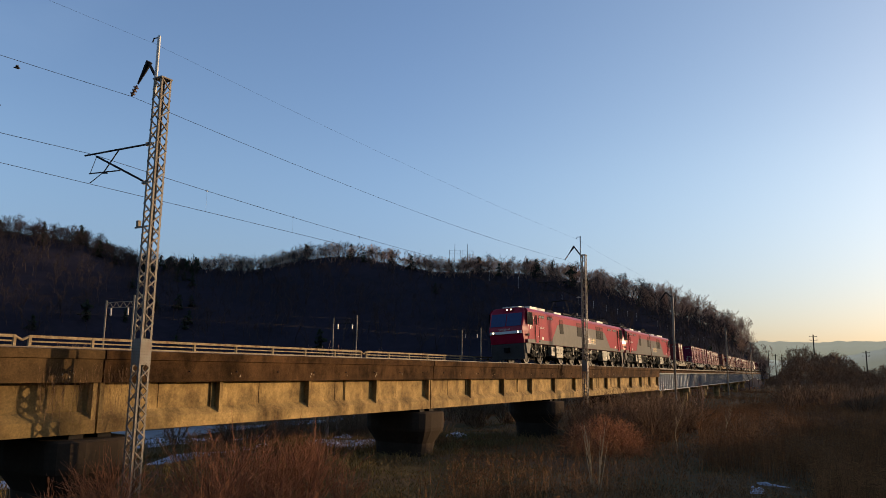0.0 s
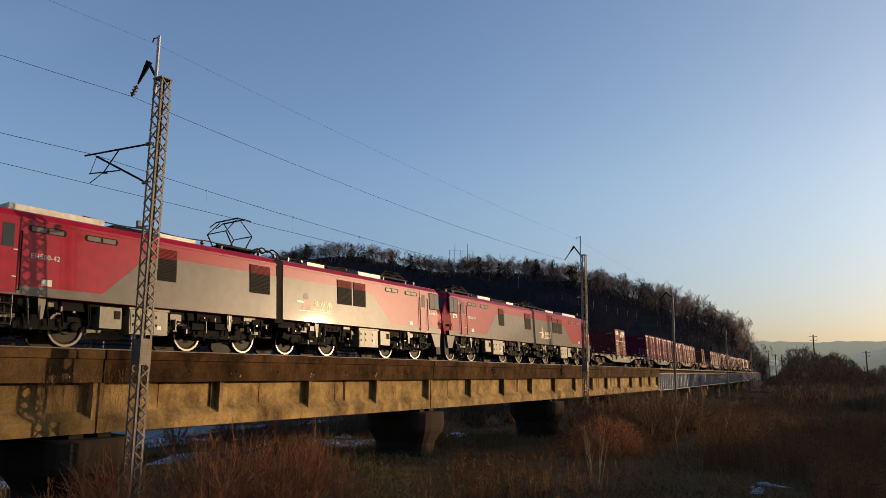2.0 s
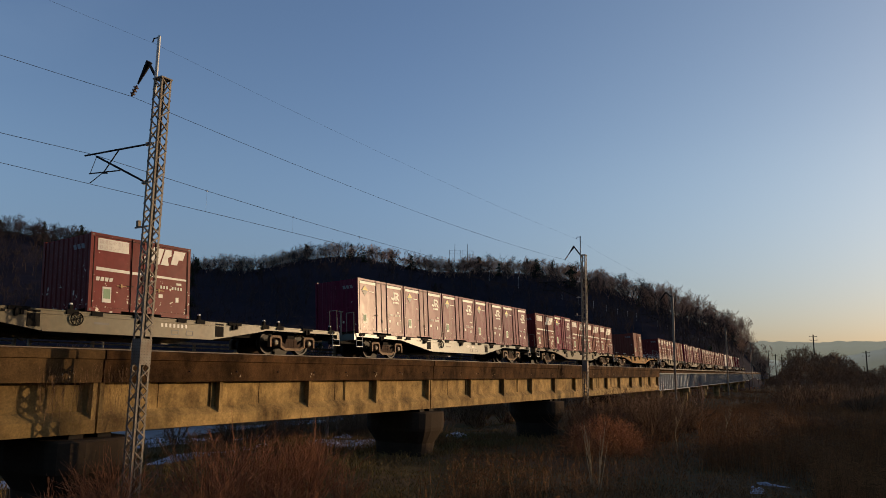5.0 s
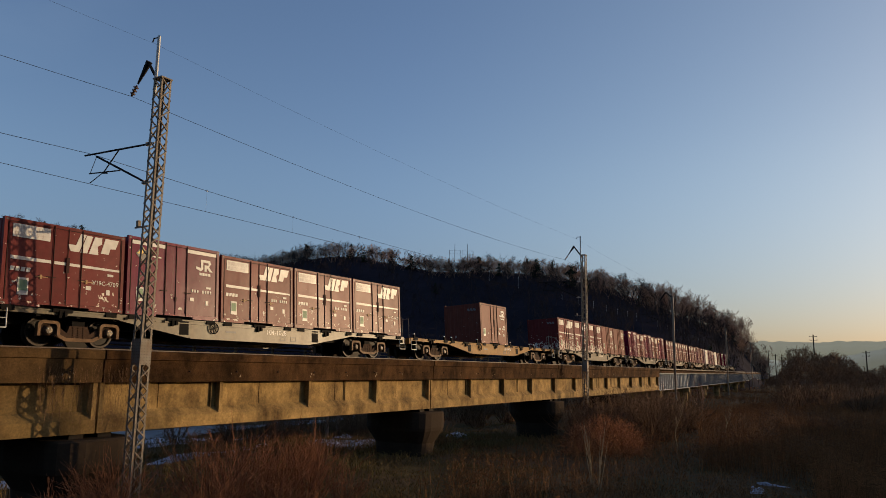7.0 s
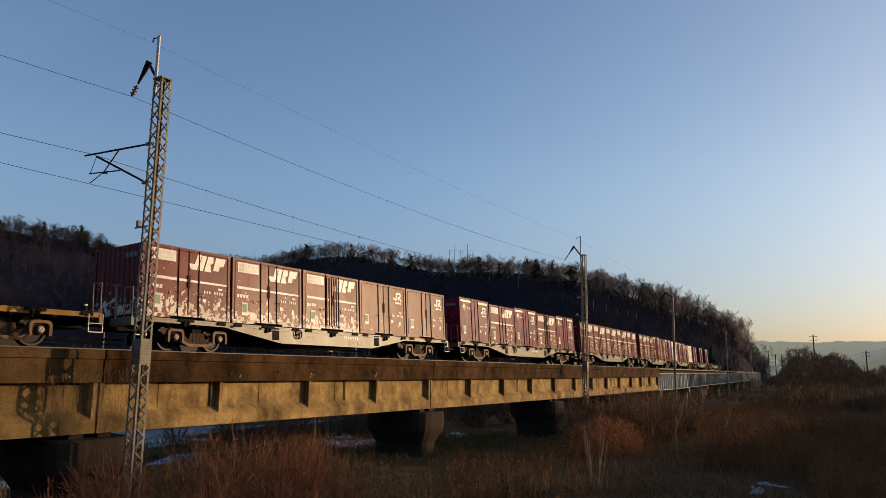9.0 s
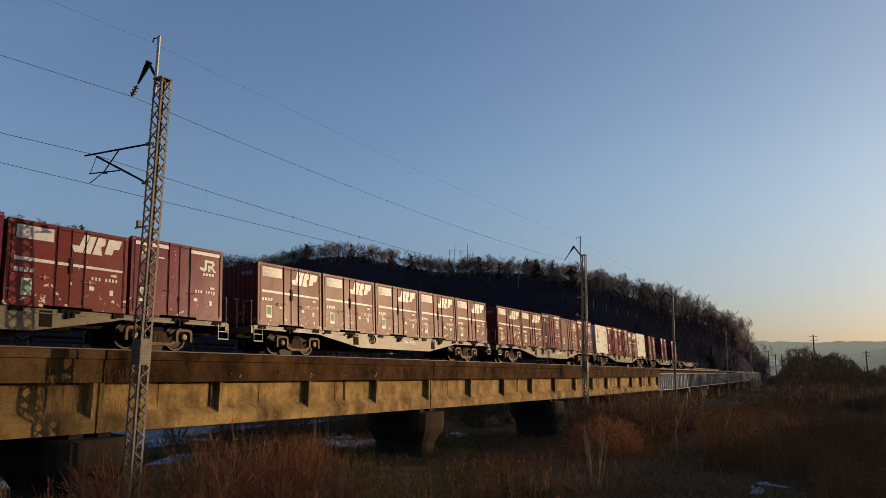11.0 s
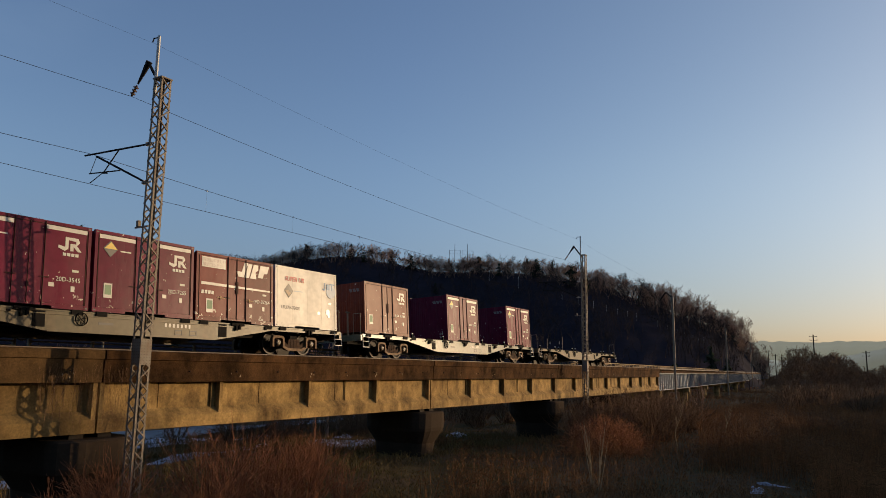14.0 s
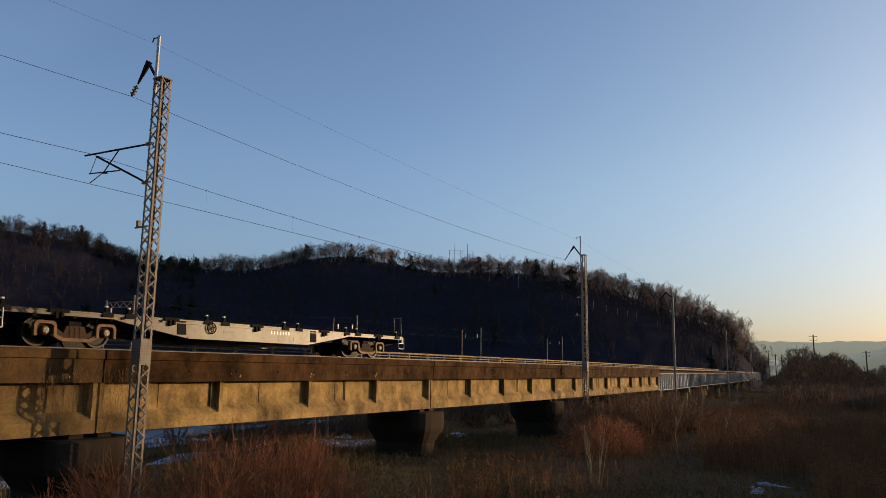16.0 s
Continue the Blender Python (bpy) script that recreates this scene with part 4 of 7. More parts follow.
for i in range(220):
    az = 7.3 + 59 * rng.random() ** 1.15
    r = float(ridge_r(az)) + rng.uniform(-8, 8)
    low.append((r * math.cos(radians(az)), r * math.sin(radians(az)), float(hill_z(az, r)) - 0.4, rng.uniform(2.2, 4.6), rng.uniform(1.0, 1.5)))
stuff("hill_scrub", scatter(SCRUB, low), SHADE_BARK, "low bare scrub under the trees of the ridge, in shade-darkened bark", "woods")

# brush between the river and the line, and the thicket down the valley
BUSH = []
for s in range(6):
    A, B, ra, rb = clump(20 + s, 26, 0.75, 7)
    BUSH.append(sticks(A, B, ra * 0.9, rb * 1.2))


def brush_places(n, x0, x1, y0, y1, h0, h1, follow=False):
    out = []
    for i in range(n):
        x = x0 + (x1 - x0) * rng.random()
        y = y0 + (y1 - y0) * rng.random()
        if follow:
            y += ty(x) - TRACK_Y
        out.append((x, y, float(ground_z(x, y)) - 0.05, rng.uniform(h0, h1), rng.uniform(0.8, 1.3)))
    return out


thicket = brush_places(64, 42, 64, 12.0, 17.5, 2.2, 3.5, True) + brush_places(100, 72, 200, 5, 17, 0.6, 1.2, True) + brush_places(70, 85, 210, 19, 34, 0.8, 1.8, True) + brush_places(70, 45, 110, 26, 40, 2.2, 3.8, True)
thicket += brush_places(45, 38, 85, -4, 9, 1.2, 2.1)
thicket += brush_places(60, 90, 220, -4, 14, 1.5, 2.8) + brush_places(26, 30, 46, 30, 38, 1.5, 2.6)
thicket += brush_places(50, 48, 120, 0, 9, 0.9, 1.7)
for i in range(110):
    x, az = rng.uniform(92, 135), rng.uniform(-1.5, 6.4)
    thicket.append((x, x * math.tan(radians(az)), -4.95, rng.uniform(2.0, 3.9), rng.uniform(0.8, 1.2)))
THIN = []
for s in range(5):
    A, B, ra, rb = clump(120 + s, 13, 0.75, 2)
    THIN.append(sticks(A, B, ra * 1.7, rb * 2.4))
stuff("far_thicket", scatter(THIN, [p for p in thicket if p[0] >= 62]), BRUSH, "tangled brown thicket farther down the valley", "brush")
stuff("thicket", scatter(BUSH, [p for p in thicket if p[0] < 62]), BRUSH, "tangled bare brown thicket along the river flat", "brush")
valley = []
for i in range(230):
    x = rng.uniform(120, 230)
    az = rng.uniform(-1.5, 7.2)
    y = x * math.tan(radians(az))
    el = np.interp(az, [-1.5, -0.1, 1.2, 2.1, 3.2, 5.0, 5.8, 6.2, 7.2], [0.7, 1.0, 0.95, 1.35, 1.85, 2.1, 1.45, 0.5, 0.1])
    h = max(3.0, x * math.tan(radians(el)) + 4.4) * rng.uniform(0.5, 1.05) * (0.85 + 0.3 * noise.noise(Vector((az * 0.9, x * 0.01, 5))))
    valley.append((x, y, -4.9, h, rng.uniform(0.9, 1.3)))
stuff("valley_trees", scatter([far_tree(60 + s, 6, 4, 0.45) for s in range(6)], valley), BRUSH, "low bare trees beyond the reeds", "woods")

# reeds
def blades(n, place, h0, h1, w, mat, name, label, lean=0.18, leaves=2):
    P = np.array([place() for _ in range(n)])
    h = rng.uniform(h0, h1, n) * P[:, 3]
    d = rng.normal(0, lean, (n, 2))
    a = rng.uniform(0, math.pi, n)
    s = np.stack([np.cos(a), np.sin(a), 0 * a], 1) * w
    base = P[:, :3].copy()
    mid = base + np.stack([d[:, 0] * h * 0.35, d[:, 1] * h * 0.35, h * 0.6], 1)
    tip = base + np.stack([d[:, 0] * h, d[:, 1] * h, h], 1)
    V = [base - s, base + s, mid - s * 0.8, mid + s * 0.8, tip]
    T = [(0, 1, 3), (0, 3, 2), (2, 3, 4)]
    for k in range(leaves):
        t = rng.uniform(0.3, 0.85, (n, 1))
        q = base + (tip - base) * t
        b = rng.uniform(0, 2 * math.pi, n)
        o = np.stack([np.cos(b), np.sin(b), rng.uniform(-0.3, 0.7, n)], 1) * (rng.uniform(0.12, 0.3, n) * h)[:, None]
        z = np.zeros((n, 3)); z[:, 2] = w * 1.2
        i0 = len(V)
        V += [q - z, q + z, q + o]
        T.append((i0, i0 + 1, i0 + 2))
    V = np.stack(V, 1)
    T = (np.array(T)[None] + (np.arange(n) * V.shape[1])[:, None, None]).reshape(-1, 3)
    return stuff(name, (V.reshape(-1, 3), T), mat, label, "plants")


def reed_place():
    while True:
        x = 13 + 95 * rng.random() ** 1.7
        y = -3 + (min(16.0, 3 + 0.25 * x) + 3) * rng.random()
        edge = 0.62 * (x - 16) ** 0.9 * 0.36 if x > 16 else 0
        if (x < 34.5 and 0.08 < y / x < 0.165) or (x < 36 and y > 1.0 + 0.11 * x) or (x < 62 and y > 0.21 * x):
            continue
        if noise.noise(Vector((x * 0.25, y * 0.45, 3))) < rng.uniform(-0.5, 0.1):
            continue
        h = 0.75 + 0.9 * noise.noise(Vector((x * 0.12, y * 0.2, 1)))
        return (x, y, float(ground_z(x, y)) - 0.05, min(h, 0.62) if x > 48 and y > 6 else h)


blades(26000, reed_place, 1.3, 2.3, 0.008, REED, "reed_bed", "dense dry brown reeds on the river flat")


def sparse_place():
    x = rng.uniform(21, 48)
    y = rng.uniform(5, 17) if x > 27 else rng.uniform(7, 14)
    return (x, y, float(ground_z(x, y)) - 0.05, 1.0)


blades(800, sparse_place, 0.4, 1.3, 0.008, REED, "dead_stalks", "scattered dead brown weed stalks", 0.4, 4)


def bridge_place():
    x = 70 + 150 * rng.random()
    p = beside(x, rng.uniform(-20, 24))
    return (p.x, p.y, float(ground_z(p.x, p.y)) - 0.05, 0.5 + 0.6 * max(0.0, noise.noise(Vector((x * 0.2, p.y * 0.3, 4)))))


blades(15000, bridge_place, 0.7, 1.5, 0.016, REED, "far_reeds", "dry brown reeds under the steel spans", 0.3, 2)


def patch_place():
    x = rng.uniform(24, 44)
    y = rng.uniform(22.0, 30.0)
    return (x, y, float(ground_z(x, y)) - 0.05, 0.4 + 1.0 * max(0.0, noise.noise(Vector((x * 0.5, y * 0.5, 12)))))


blades(3200, patch_place, 0.4, 1.1, 0.008, DRY_GRASS, "snow_stalks", "dead brown stalks standing through the old snow", 0.35, 3)


def grass_place():
    x = 13 + 60 * rng.random() ** 1.8
    y = max(4.0, 0.42 * x) + (6 + 0.3 * x) * rng.random()
    return (x, y, float(ground_z(x, y)) - 0.02, 0.55 + 1.0 * max(0.0, noise.noise(Vector((x * 0.35, y * 0.35, 5)))))


def far_grass_place():
    x = rng.uniform(12, 50)
    y = rng.uniform(19, 42)
    return (x, y, float(ground_z(x, y)) - 0.03, 0.5 + 1.2 * max(0.0, noise.noise(Vector((x * 0.4, y * 0.4, 6)))))


blades(26000, far_grass_place, 0.2, 0.6, 0.016, GRASS, "bank_grass", "dead brown grass on the river bank", 0.5, 1)
def dry_place():
    x = 13 + 50 * rng.random() ** 1.6
    y = 2 + (0.5 * x) * rng.random()
    return (x, y, float(ground_z(x, y)) - 0.02, 0.4 + 1.6 * max(0.0, noise.noise(Vector((x * 0.3, y * 0.3, 8)))))


blades(30000, dry_place, 0.1, 0.55, 0.011, DRY_GRASS, "dry_grass", "reddish-brown dead grass and weeds", 0.6, 2)
blades(48000, grass_place, 0.06, 0.24, 0.016, GRASS, "rough_grass", "rough green-brown winter grass", 0.5, 1)

# shrubs before the bridge, each with its own stems
SHRUB = []
for s in range(4):
    A, B, ra, rb = clump(40 + s, 46, 0.85, 6)
    SHRUB.append(fast("shrub", *sticks(A, B, ra * 0.9, rb), TWIG))
for i, (x, y, h) in enumerate(((10.8, 16.2, 1.7), (12.0, 15.2, 1.4), (13.0, 17.2, 2.2), (14.6, 15.6, 2.2), (15.8, 17.0, 2.5), (17.0, 15.8, 2.3), (17.8, 17.6, 2.7), (19.2, 16.4, 2.5), (20.4, 18.6, 1.8),
                               (12.4, 13.6, 1.5), (15.0, 13.4, 1.5), (18.0, 14.0, 1.6), (11.6, 17.6, 1.8), (13.6, 19.0, 2.1), (22.6, 19.4, 1.7), (24.2, 20.6, 1.5))):
    sh = tagged(new("shrub", SHRUB[i % 4]), "reddish-brown bare willow shrub below the bridge", "shrub", "willow shrubs")
    sh.matrix_basis = pose(x, y, float(ground_z(x, y)) - 0.05, 0, 0, i * 77) @ Matrix.Diagonal((h, h, h, 1))

# the round bush and the pale stalks before it
r2 = np.random.default_rng(3)
A, B, ra, rb = [], [], [], []
for i in range(60):
    a, e = r2.uniform(0, 2 * math.pi), r2.uniform(0.15, 1.5)
    d = np.array([math.cos(a) * math.cos(e), math.sin(a) * math.cos(e), math.sin(e)])
    A.append(d * 0.05); B.append(d * r2.uniform(0.6, 0.85)); ra.append(0.009); rb.append(0.004)
for i in range(3400):
    a, e = r2.uniform(0, 2 * math.pi), math.asin(r2.uniform(0.0, 1.0))
    d = np.array([math.cos(a) * math.cos(e), math.sin(a) * math.cos(e), math.sin(e)])
    p = d * r2.uniform(0.55, 0.98) * (1 + 0.1 * math.sin(3 * a + 1) * math.cos(e))
    q = d * 0.5 + r2.normal(0, 0.55, 3) + [0, 0, 0.2]
    A.append(p); B.append(p + q / np.linalg.norm(q) * r2.uniform(0.1, 0.24)); ra.append(0.0042); rb.append(0.0018)
dome = tagged(new("round_bush", fast("round_bush", *sticks(A, B, np.array(ra), np.array(rb)), ORANGE_TWIG)), "dense rounded orange-brown bush on the flat", "bush")
dome.matrix_basis = pose(39.0, 13.0, float(ground_z(39.0, 13.0)) - 0.1) @ Matrix.Diagonal((2.35, 2.35, 2.05, 1))
stalks = thing("dry_plant", "cluster of tall pale dry stalks", "plant", at=pose(26.6, 9.25, float(ground_z(26.6, 9.25)) - 0.05))
for i in range(9):
    a = r2.uniform(0, 2 * math.pi)
    p = np.array([0.12 * math.cos(a), 0.12 * math.sin(a), 0])
    d = np.array([0.17 * math.cos(a), 0.17 * math.sin(a), 1.0]) + r2.normal(0, 0.05, 3)
    h = r2.uniform(1.5, 2.8)
    q = p + d * h * 0.5
    e = q + (d + r2.normal(0, 0.08, 3)) * h * 0.5
    o = new("stalk", fast("stalk", *sticks([p, q], [q, e], np.array([0.017, 0.012]), np.array([0.012, 0.005]), 5), STRAW))
    o.parent = stalks
A, B, ra, rb = [], [], [], []
for i in range(240):
    x, y = r2.uniform(17, 46), r2.uniform(7.0, 13.5)
    z = float(ground_z(x, y)) - 0.05
    h = r2.uniform(0.7, 1.7)
    p = np.array([x, y, z])
    d = np.array([r2.normal(0, 0.2), r2.normal(0, 0.2), 1])
    A += [p, p + d * h * 0.5]; B += [p + d * h * 0.5, p + d * h * 0.5 + (d + r2.normal(0, 0.15, 3)) * h * 0.5]; ra += [0.008, 0.006]; rb += [0.006, 0.003]
stuff("straw_stems", sticks(A, B, np.array(ra), np.array(rb)), REED, "scattered reddish dry stems", "plants")

# bare saplings
SAP = [fast("sapling", *sticks(*grow(90 + s, 5, (2, 2, 3), 0.78, (14, 34), 0.3)[:4]), BARK) for s in range(3)]
for i, (x, off, h) in enumerate(((43.0, 13, 7.2), (47.0, 15, 6.9), (50.0, 13, 7.0), (57.0, 16, 6.6), (60.0, 14, 6.4), (66.0, 18, 6.8), (22.0, 14, 6.2), (25.0, 17, 6.0), (64.0, -6.0, 3.6), (72.0, -8, 3.8))):
    p = beside(x, off)
    sp = tagged(new("sapling", SAP[i % 3]), "slender bare sapling on the river bank", "tree", "saplings")
    sp.matrix_basis = pose(p.x, p.y, float(ground_z(p.x, p.y)) - 0.05, 0, 0, i * 50) @ Matrix.Diagonal((h, h, h, 1))

A, B, ra, rb, _k = grow(97, 5, (1, 2, 2), 0.78, (12, 30), 0.4)
PALE_SAP = fast("pale_sapling", *sticks(A, B, ra * 0.4, rb * 0.4), STRAW)
for x, y, h in ((43.5, 10.3, 3.7), (49.0, 8.6, 3.0)):
    sp = tagged(new("sapling", PALE_SAP), "thin pale dead sapling among the brush", "tree", "saplings")
    sp.matrix_basis = pose(x, y, float(ground_z(x, y)) - 0.05) @ Matrix.Diagonal((h, h, h, 1))

# tall bare trees and brush added outside the view to shade the girder's left and the flat
for i, (x, y, h) in enumerate(((36, -7, 7.4), (39, -9, 7.8), (42, -7.5, 7.6), (45, -10, 8.2), (48, -8.5, 7.6), (41, -12, 8.4))):
    p = tagged(new("bank_tree", SAP[i % 3]), "unseen bare tree added on the bank to shade the girder", "tree", "bank trees")
    p.matrix_basis = pose(x, y, float(ground_z(x, y)) - 0.1, 0, 0, i * 40) @ Matrix.Diagonal((h, h, h, 1))
stuff("bank_brush", scatter(BUSH, [(x, y, float(ground_z(x, y)) - 0.1, h, 1.2) for x, y, h in ((34, -9, 3.2), (46, -10, 3.6), (49, -11, 4.0))]), BRUSH, "unseen dense brown brush added on the bank for shade", "brush")

# dry vines on the end of the span beside the mast
A, B, ra, rb = [], [], [], []
for i in range(75):
    x = r2.uniform(11.8, 15.2)
    p = np.array(beside(x, -1.95 - r2.uniform(0, 0.06), -2.35 + r2.uniform(0.0, 0.7)))
    for k in range(6):
        q = p + np.array([r2.normal(0, 0.07), r2.normal(0, 0.015), r2.uniform(0.15, 0.38)])
        if q[2] > -0.4:
            break
        A.append(p); B.append(q); ra.append(0.0035); rb.append(0.0025)
        p = q
stuff("dry_vines", sticks(A, B, np.array(ra), np.array(rb)), BRUSH, "dry brown vines hanging over the bridge girder", "plants")


# ---- snow patches ----
def snow_patch(x, y, rx, ry, seed, rz=0.0):
    V, T = [], []
    n, m = 64, 14
    for j in range(m + 1):
        for i in range(n):
            a = 2 * math.pi * i / n
            f = j / m * (1 + 0.55 * noise.noise(Vector((math.cos(a) * 1.6, math.sin(a) * 1.6, seed))) + 0.3 * noise.noise(Vector((math.cos(a) * 5, math.sin(a) * 5, seed))))
            px, py = rx * f * math.cos(a), ry * f * math.sin(a)
            wx, wy = x + px * math.cos(rz) - py * math.sin(rz), y + px * math.sin(rz) + py * math.cos(rz)
            V.append((wx, wy, float(ground_z(wx, wy)) + 0.08 * (1 - (j / m) ** 3) + 0.09 * noise.noise(Vector((wx * 1.1, wy * 1.1, seed))) + 0.05 * noise.noise(Vector((wx * 4, wy * 4, seed))) - (0.06 if j == m else 0)))
    for j in range(m):
        for i in range(n):
            a, b, c, d = j * n + i, j * n + (i + 1) % n, (j + 1) * n + (i + 1) % n, (j + 1) * n + i
            T += [(a, b, c), (a, c, d)]
    return tagged(new("snow_patch", fast("snow_patch", V, T, SNOW)), "thin patch of old snow on the river flat", "snow", "snow patches")


for x, y, rx, ry, sd, rz in ((37.0, 27.8, 6.0, 2.3, 1, 0.42), (30.0, 30.0, 4.0, 0.7, 2, 0.4), (24.0, 28.0, 2.2, 0.6, 3, 0.3), (27.5, 37.0, 6.0, 1.0, 4, 0.3), (48.0, 27.2, 3.0, 0.8, 5, 0.5),
                             (17.0, 29.5, 2.5, 1.6, 6, 0.0), (31.4, 4.55, 0.8, 0.32, 7, 0.1), (33.4, 4.2, 0.7, 0.12, 8, -1.3), (43.0, 33.0, 5.0, 1.4, 10, 0.6), (34.5, 40.0, 7.5, 1.6, 11, -0.35)):
    snow_patch(x, y, rx, ry, sd, rz)


# the shallow river behind the line, frozen grey at its edges
ICE = material("river_ice", (0.13, 0.145, 0.18), 0.5, dirt=(0.05, 0.052, 0.06), amount=0.95, grain=5, stain=0.35, bump=0.4, spec=0.3)
iv, i_f = [], []
for i in range(61):
    for j in range(13):
        x, k = -50 + i * 2.2, j / 12
        iv.append((x, 31 + 0.25 * x * (x > 0) + 24 * k + 1.5 * math.sin(x * 0.2 + 5 * k), -5.22 + 0.05 * noise.noise(Vector((x * 0.6, k * 9, 2)))))
for i in range(60):
    for j in range(12):
        i_f.append((i * 13 + j, (i + 1) * 13 + j, (i + 1) * 13 + j + 1, i * 13 + j + 1))
tagged(raw("water", iv, i_f, ICE, True), "grey half-frozen river behind the bridge", "river", kind="structure")


# ---- poles down the valley and pylons on the ridge ----
def utility_pole(x, y, top, arms=2, r=0.16):
    p = thing("utility_pole", "dark utility pole with cross arms", "pole", "utility poles")
    part("pole", rods(((x, y, -5.2), (x, y, top), r), seg=8), DARKSTEEL, p)
    for k in range(arms):
        z = top - 0.5 - k * 0.9
        part("cross_arm", rods(((x, y - 0.9, z), (x, y + 0.9, z), 0.07), seg=4), DARKSTEEL, p)
        for d in (-0.8, 0.0, 0.8):
            part("insulator", rods(((x, y + d, z), (x, y + d, z + 0.25), 0.06)), PORCELAIN, p)
    return p


for az, dist, el in ((4.15, 210, 2.7), (1.05, 230, 1.6), (7.05, 330, 1.65), (6.6, 300, 1.38), (6.2, 280, 1.2)):
    utility_pole(dist * math.cos(radians(az)), dist * math.sin(radians(az)), dist * math.tan(radians(el)) - 0.44, 2 if az < 5 else 1, 0.15)


def pylon(az, el_top):
    R = float(ridge_r(az)) - 4
    x, y = R * math.cos(radians(az)), R * math.sin(radians(az))
    top = R * math.tan(radians(el_top))
    p = thing("ridge_pylon", "thin steel power pylon on the hill ridge", "pylon", "pylons on the ridge")
    side = Vector((-math.sin(radians(az)), math.cos(radians(az)), 0))
    c = Vector((x, y, 0))
    zb = float(hill_z(az, R)) - 1
    part("pole", rods((c + Vector((0, 0, zb)), c + Vector((0, 0, top)), 0.12), seg=6), DARKSTEEL, p)
    for s in (-1, 1):
        part("side_pole", rods((c + side * s * 3.0 + Vector((0, 0, zb)), c + side * s * 3.0 + Vector((0, 0, top - 3.5)), 0.1), seg=6), DARKSTEEL, p)
    for dz in (3.8, 5.5):
        part("cross_arm", rods((c - side * 3.2 + Vector((0, 0, top - dz)), c + side * 3.2 + Vector((0, 0, top - dz)), 0.09), seg=4), DARKSTEEL, p)


pylon(29.75, 9.55)
pylon(28.75, 9.55)


# ---- birds that leave the view at the start ----
def bird(label):
    b = tagged(new("bird"), label, "bird", "birds in flight")
    bm = bmesh.new()
    lathe(bm, [(-0.2, 0.01), (-0.12, 0.06), (0.05, 0.075), (0.16, 0.045), (0.24, 0.01)], seg=8)
    part("body", bm, BLACK, b)
    for s in (-1, 1):
        w = bmesh.new()
        v = [w.verts.new(q) for q in ((0, -0.1, 0.02), (0, 0.12, 0.02), (s * 0.22, 0.08, 0.12), (s * 0.42, -0.04, 0.05), (s * 0.22, -0.1, 0.11))]
        u = [w.verts.new(Vector(q.co) + Vector((0, 0, -0.015))) for q in v]
        w.faces.new(v)
        w.faces.new(u[::-1])
        for i in range(5):
            w.faces.new((v[i], u[i], u[(i + 1) % 5], v[(i + 1) % 5]))
        part("wing", w, BLACK, b)
    return b


BIRDS = [(bird("small dark bird in flight"), p) for p in ((24.0, 48.0, 18.5), (26.0, 49.0, 19.2), (24.3, 47.6, 15.8))]


# ---- train ----
YELLOW_DARK = material("latch_orange", (0.4, 0.2, 0.05), 0.6, bump=0)
FADED = material("faded_print", (0.42, 0.36, 0.33), 0.6, bump=0)
ENDMARK = material("dull_mark", (0.2, 0.19, 0.19), 0.6, bump=0)
GOLD = material("emblem_gold", (0.75, 0.5, 0.16), 0.45, bump=0)
SKIN = material("emblem_flesh", (0.5, 0.24, 0.17), 0.5, bump=0)
GREEN = material("sticker_green", (0.16, 0.3, 0.16), 0.6, bump=0)
BOGIE_TAN = material("dusty_bogie_frame", (0.2, 0.11, 0.05), 0.55, dirt=(0.07, 0.04, 0.022), amount=0.75, stain=3.5, grain=15, spec=0.1)


def slab(bm, outline, y, d=0.006):
    """A thin raised plate with an outline in x and z, standing on the side y of a vehicle."""
    return prism(bm, outline, y - d, y + 0.002)


def rect(x0, x1, z0, z1):
    return [(x0, z0), (x1, z0), (x1, z1), (x0, z1)]


def slant(x0, x1, z0, z1, lean):
    return [(x0, z0), (x1, z0), (x1 + lean, z1), (x0 + lean, z1)]


def wheelset(parent, x, r, kind, spread=0.56):
    w = new("wheelset")
    w.parent = parent
    w.location = (x, 0, r)
    for s in (-1, 1):
        bm = bmesh.new()
        lathe(bm, [(s * (spread + 0.07), r * 0.25), (s * (spread + 0.07), r * 0.3), (s * (spread + 0.03), r * 0.36), (s * (spread + 0.03), r * 0.76), (s * (spread + 0.075), r * 0.83), (s * (spread + 0.075), r * 0.985), (s * (spread + 0.065), r), (s * (spread - 0.05), r * 1.01), (s * (spread - 0.06), r * 1.05), (s * (spread - 0.09), r * 1.05), (s * (spread - 0.09), r * 0.3)], seg=28)
        part("wheel", bm, WHEEL, w)
        bm = bmesh.new()
        lathe(bm, [(s * (spread + 0.06), r * 0.87), (s * (spread + 0.081), r * 0.87), (s * (spread + 0.081), r * 0.985), (s * (spread + 0.06), r * 0.995)], caps=False, seg=28)
        part("tyre", bm, TYRE if kind == "loco" else RUSTY_TYRE, w, "bright worn steel tyre" if kind == "loco" else "dull rusty steel tyre")
    part("axle", rods(((0, -0.85, 0), (0, 0.85, 0), 0.08), seg=10), UNDER, w)
    w["spin"] = r
    return w


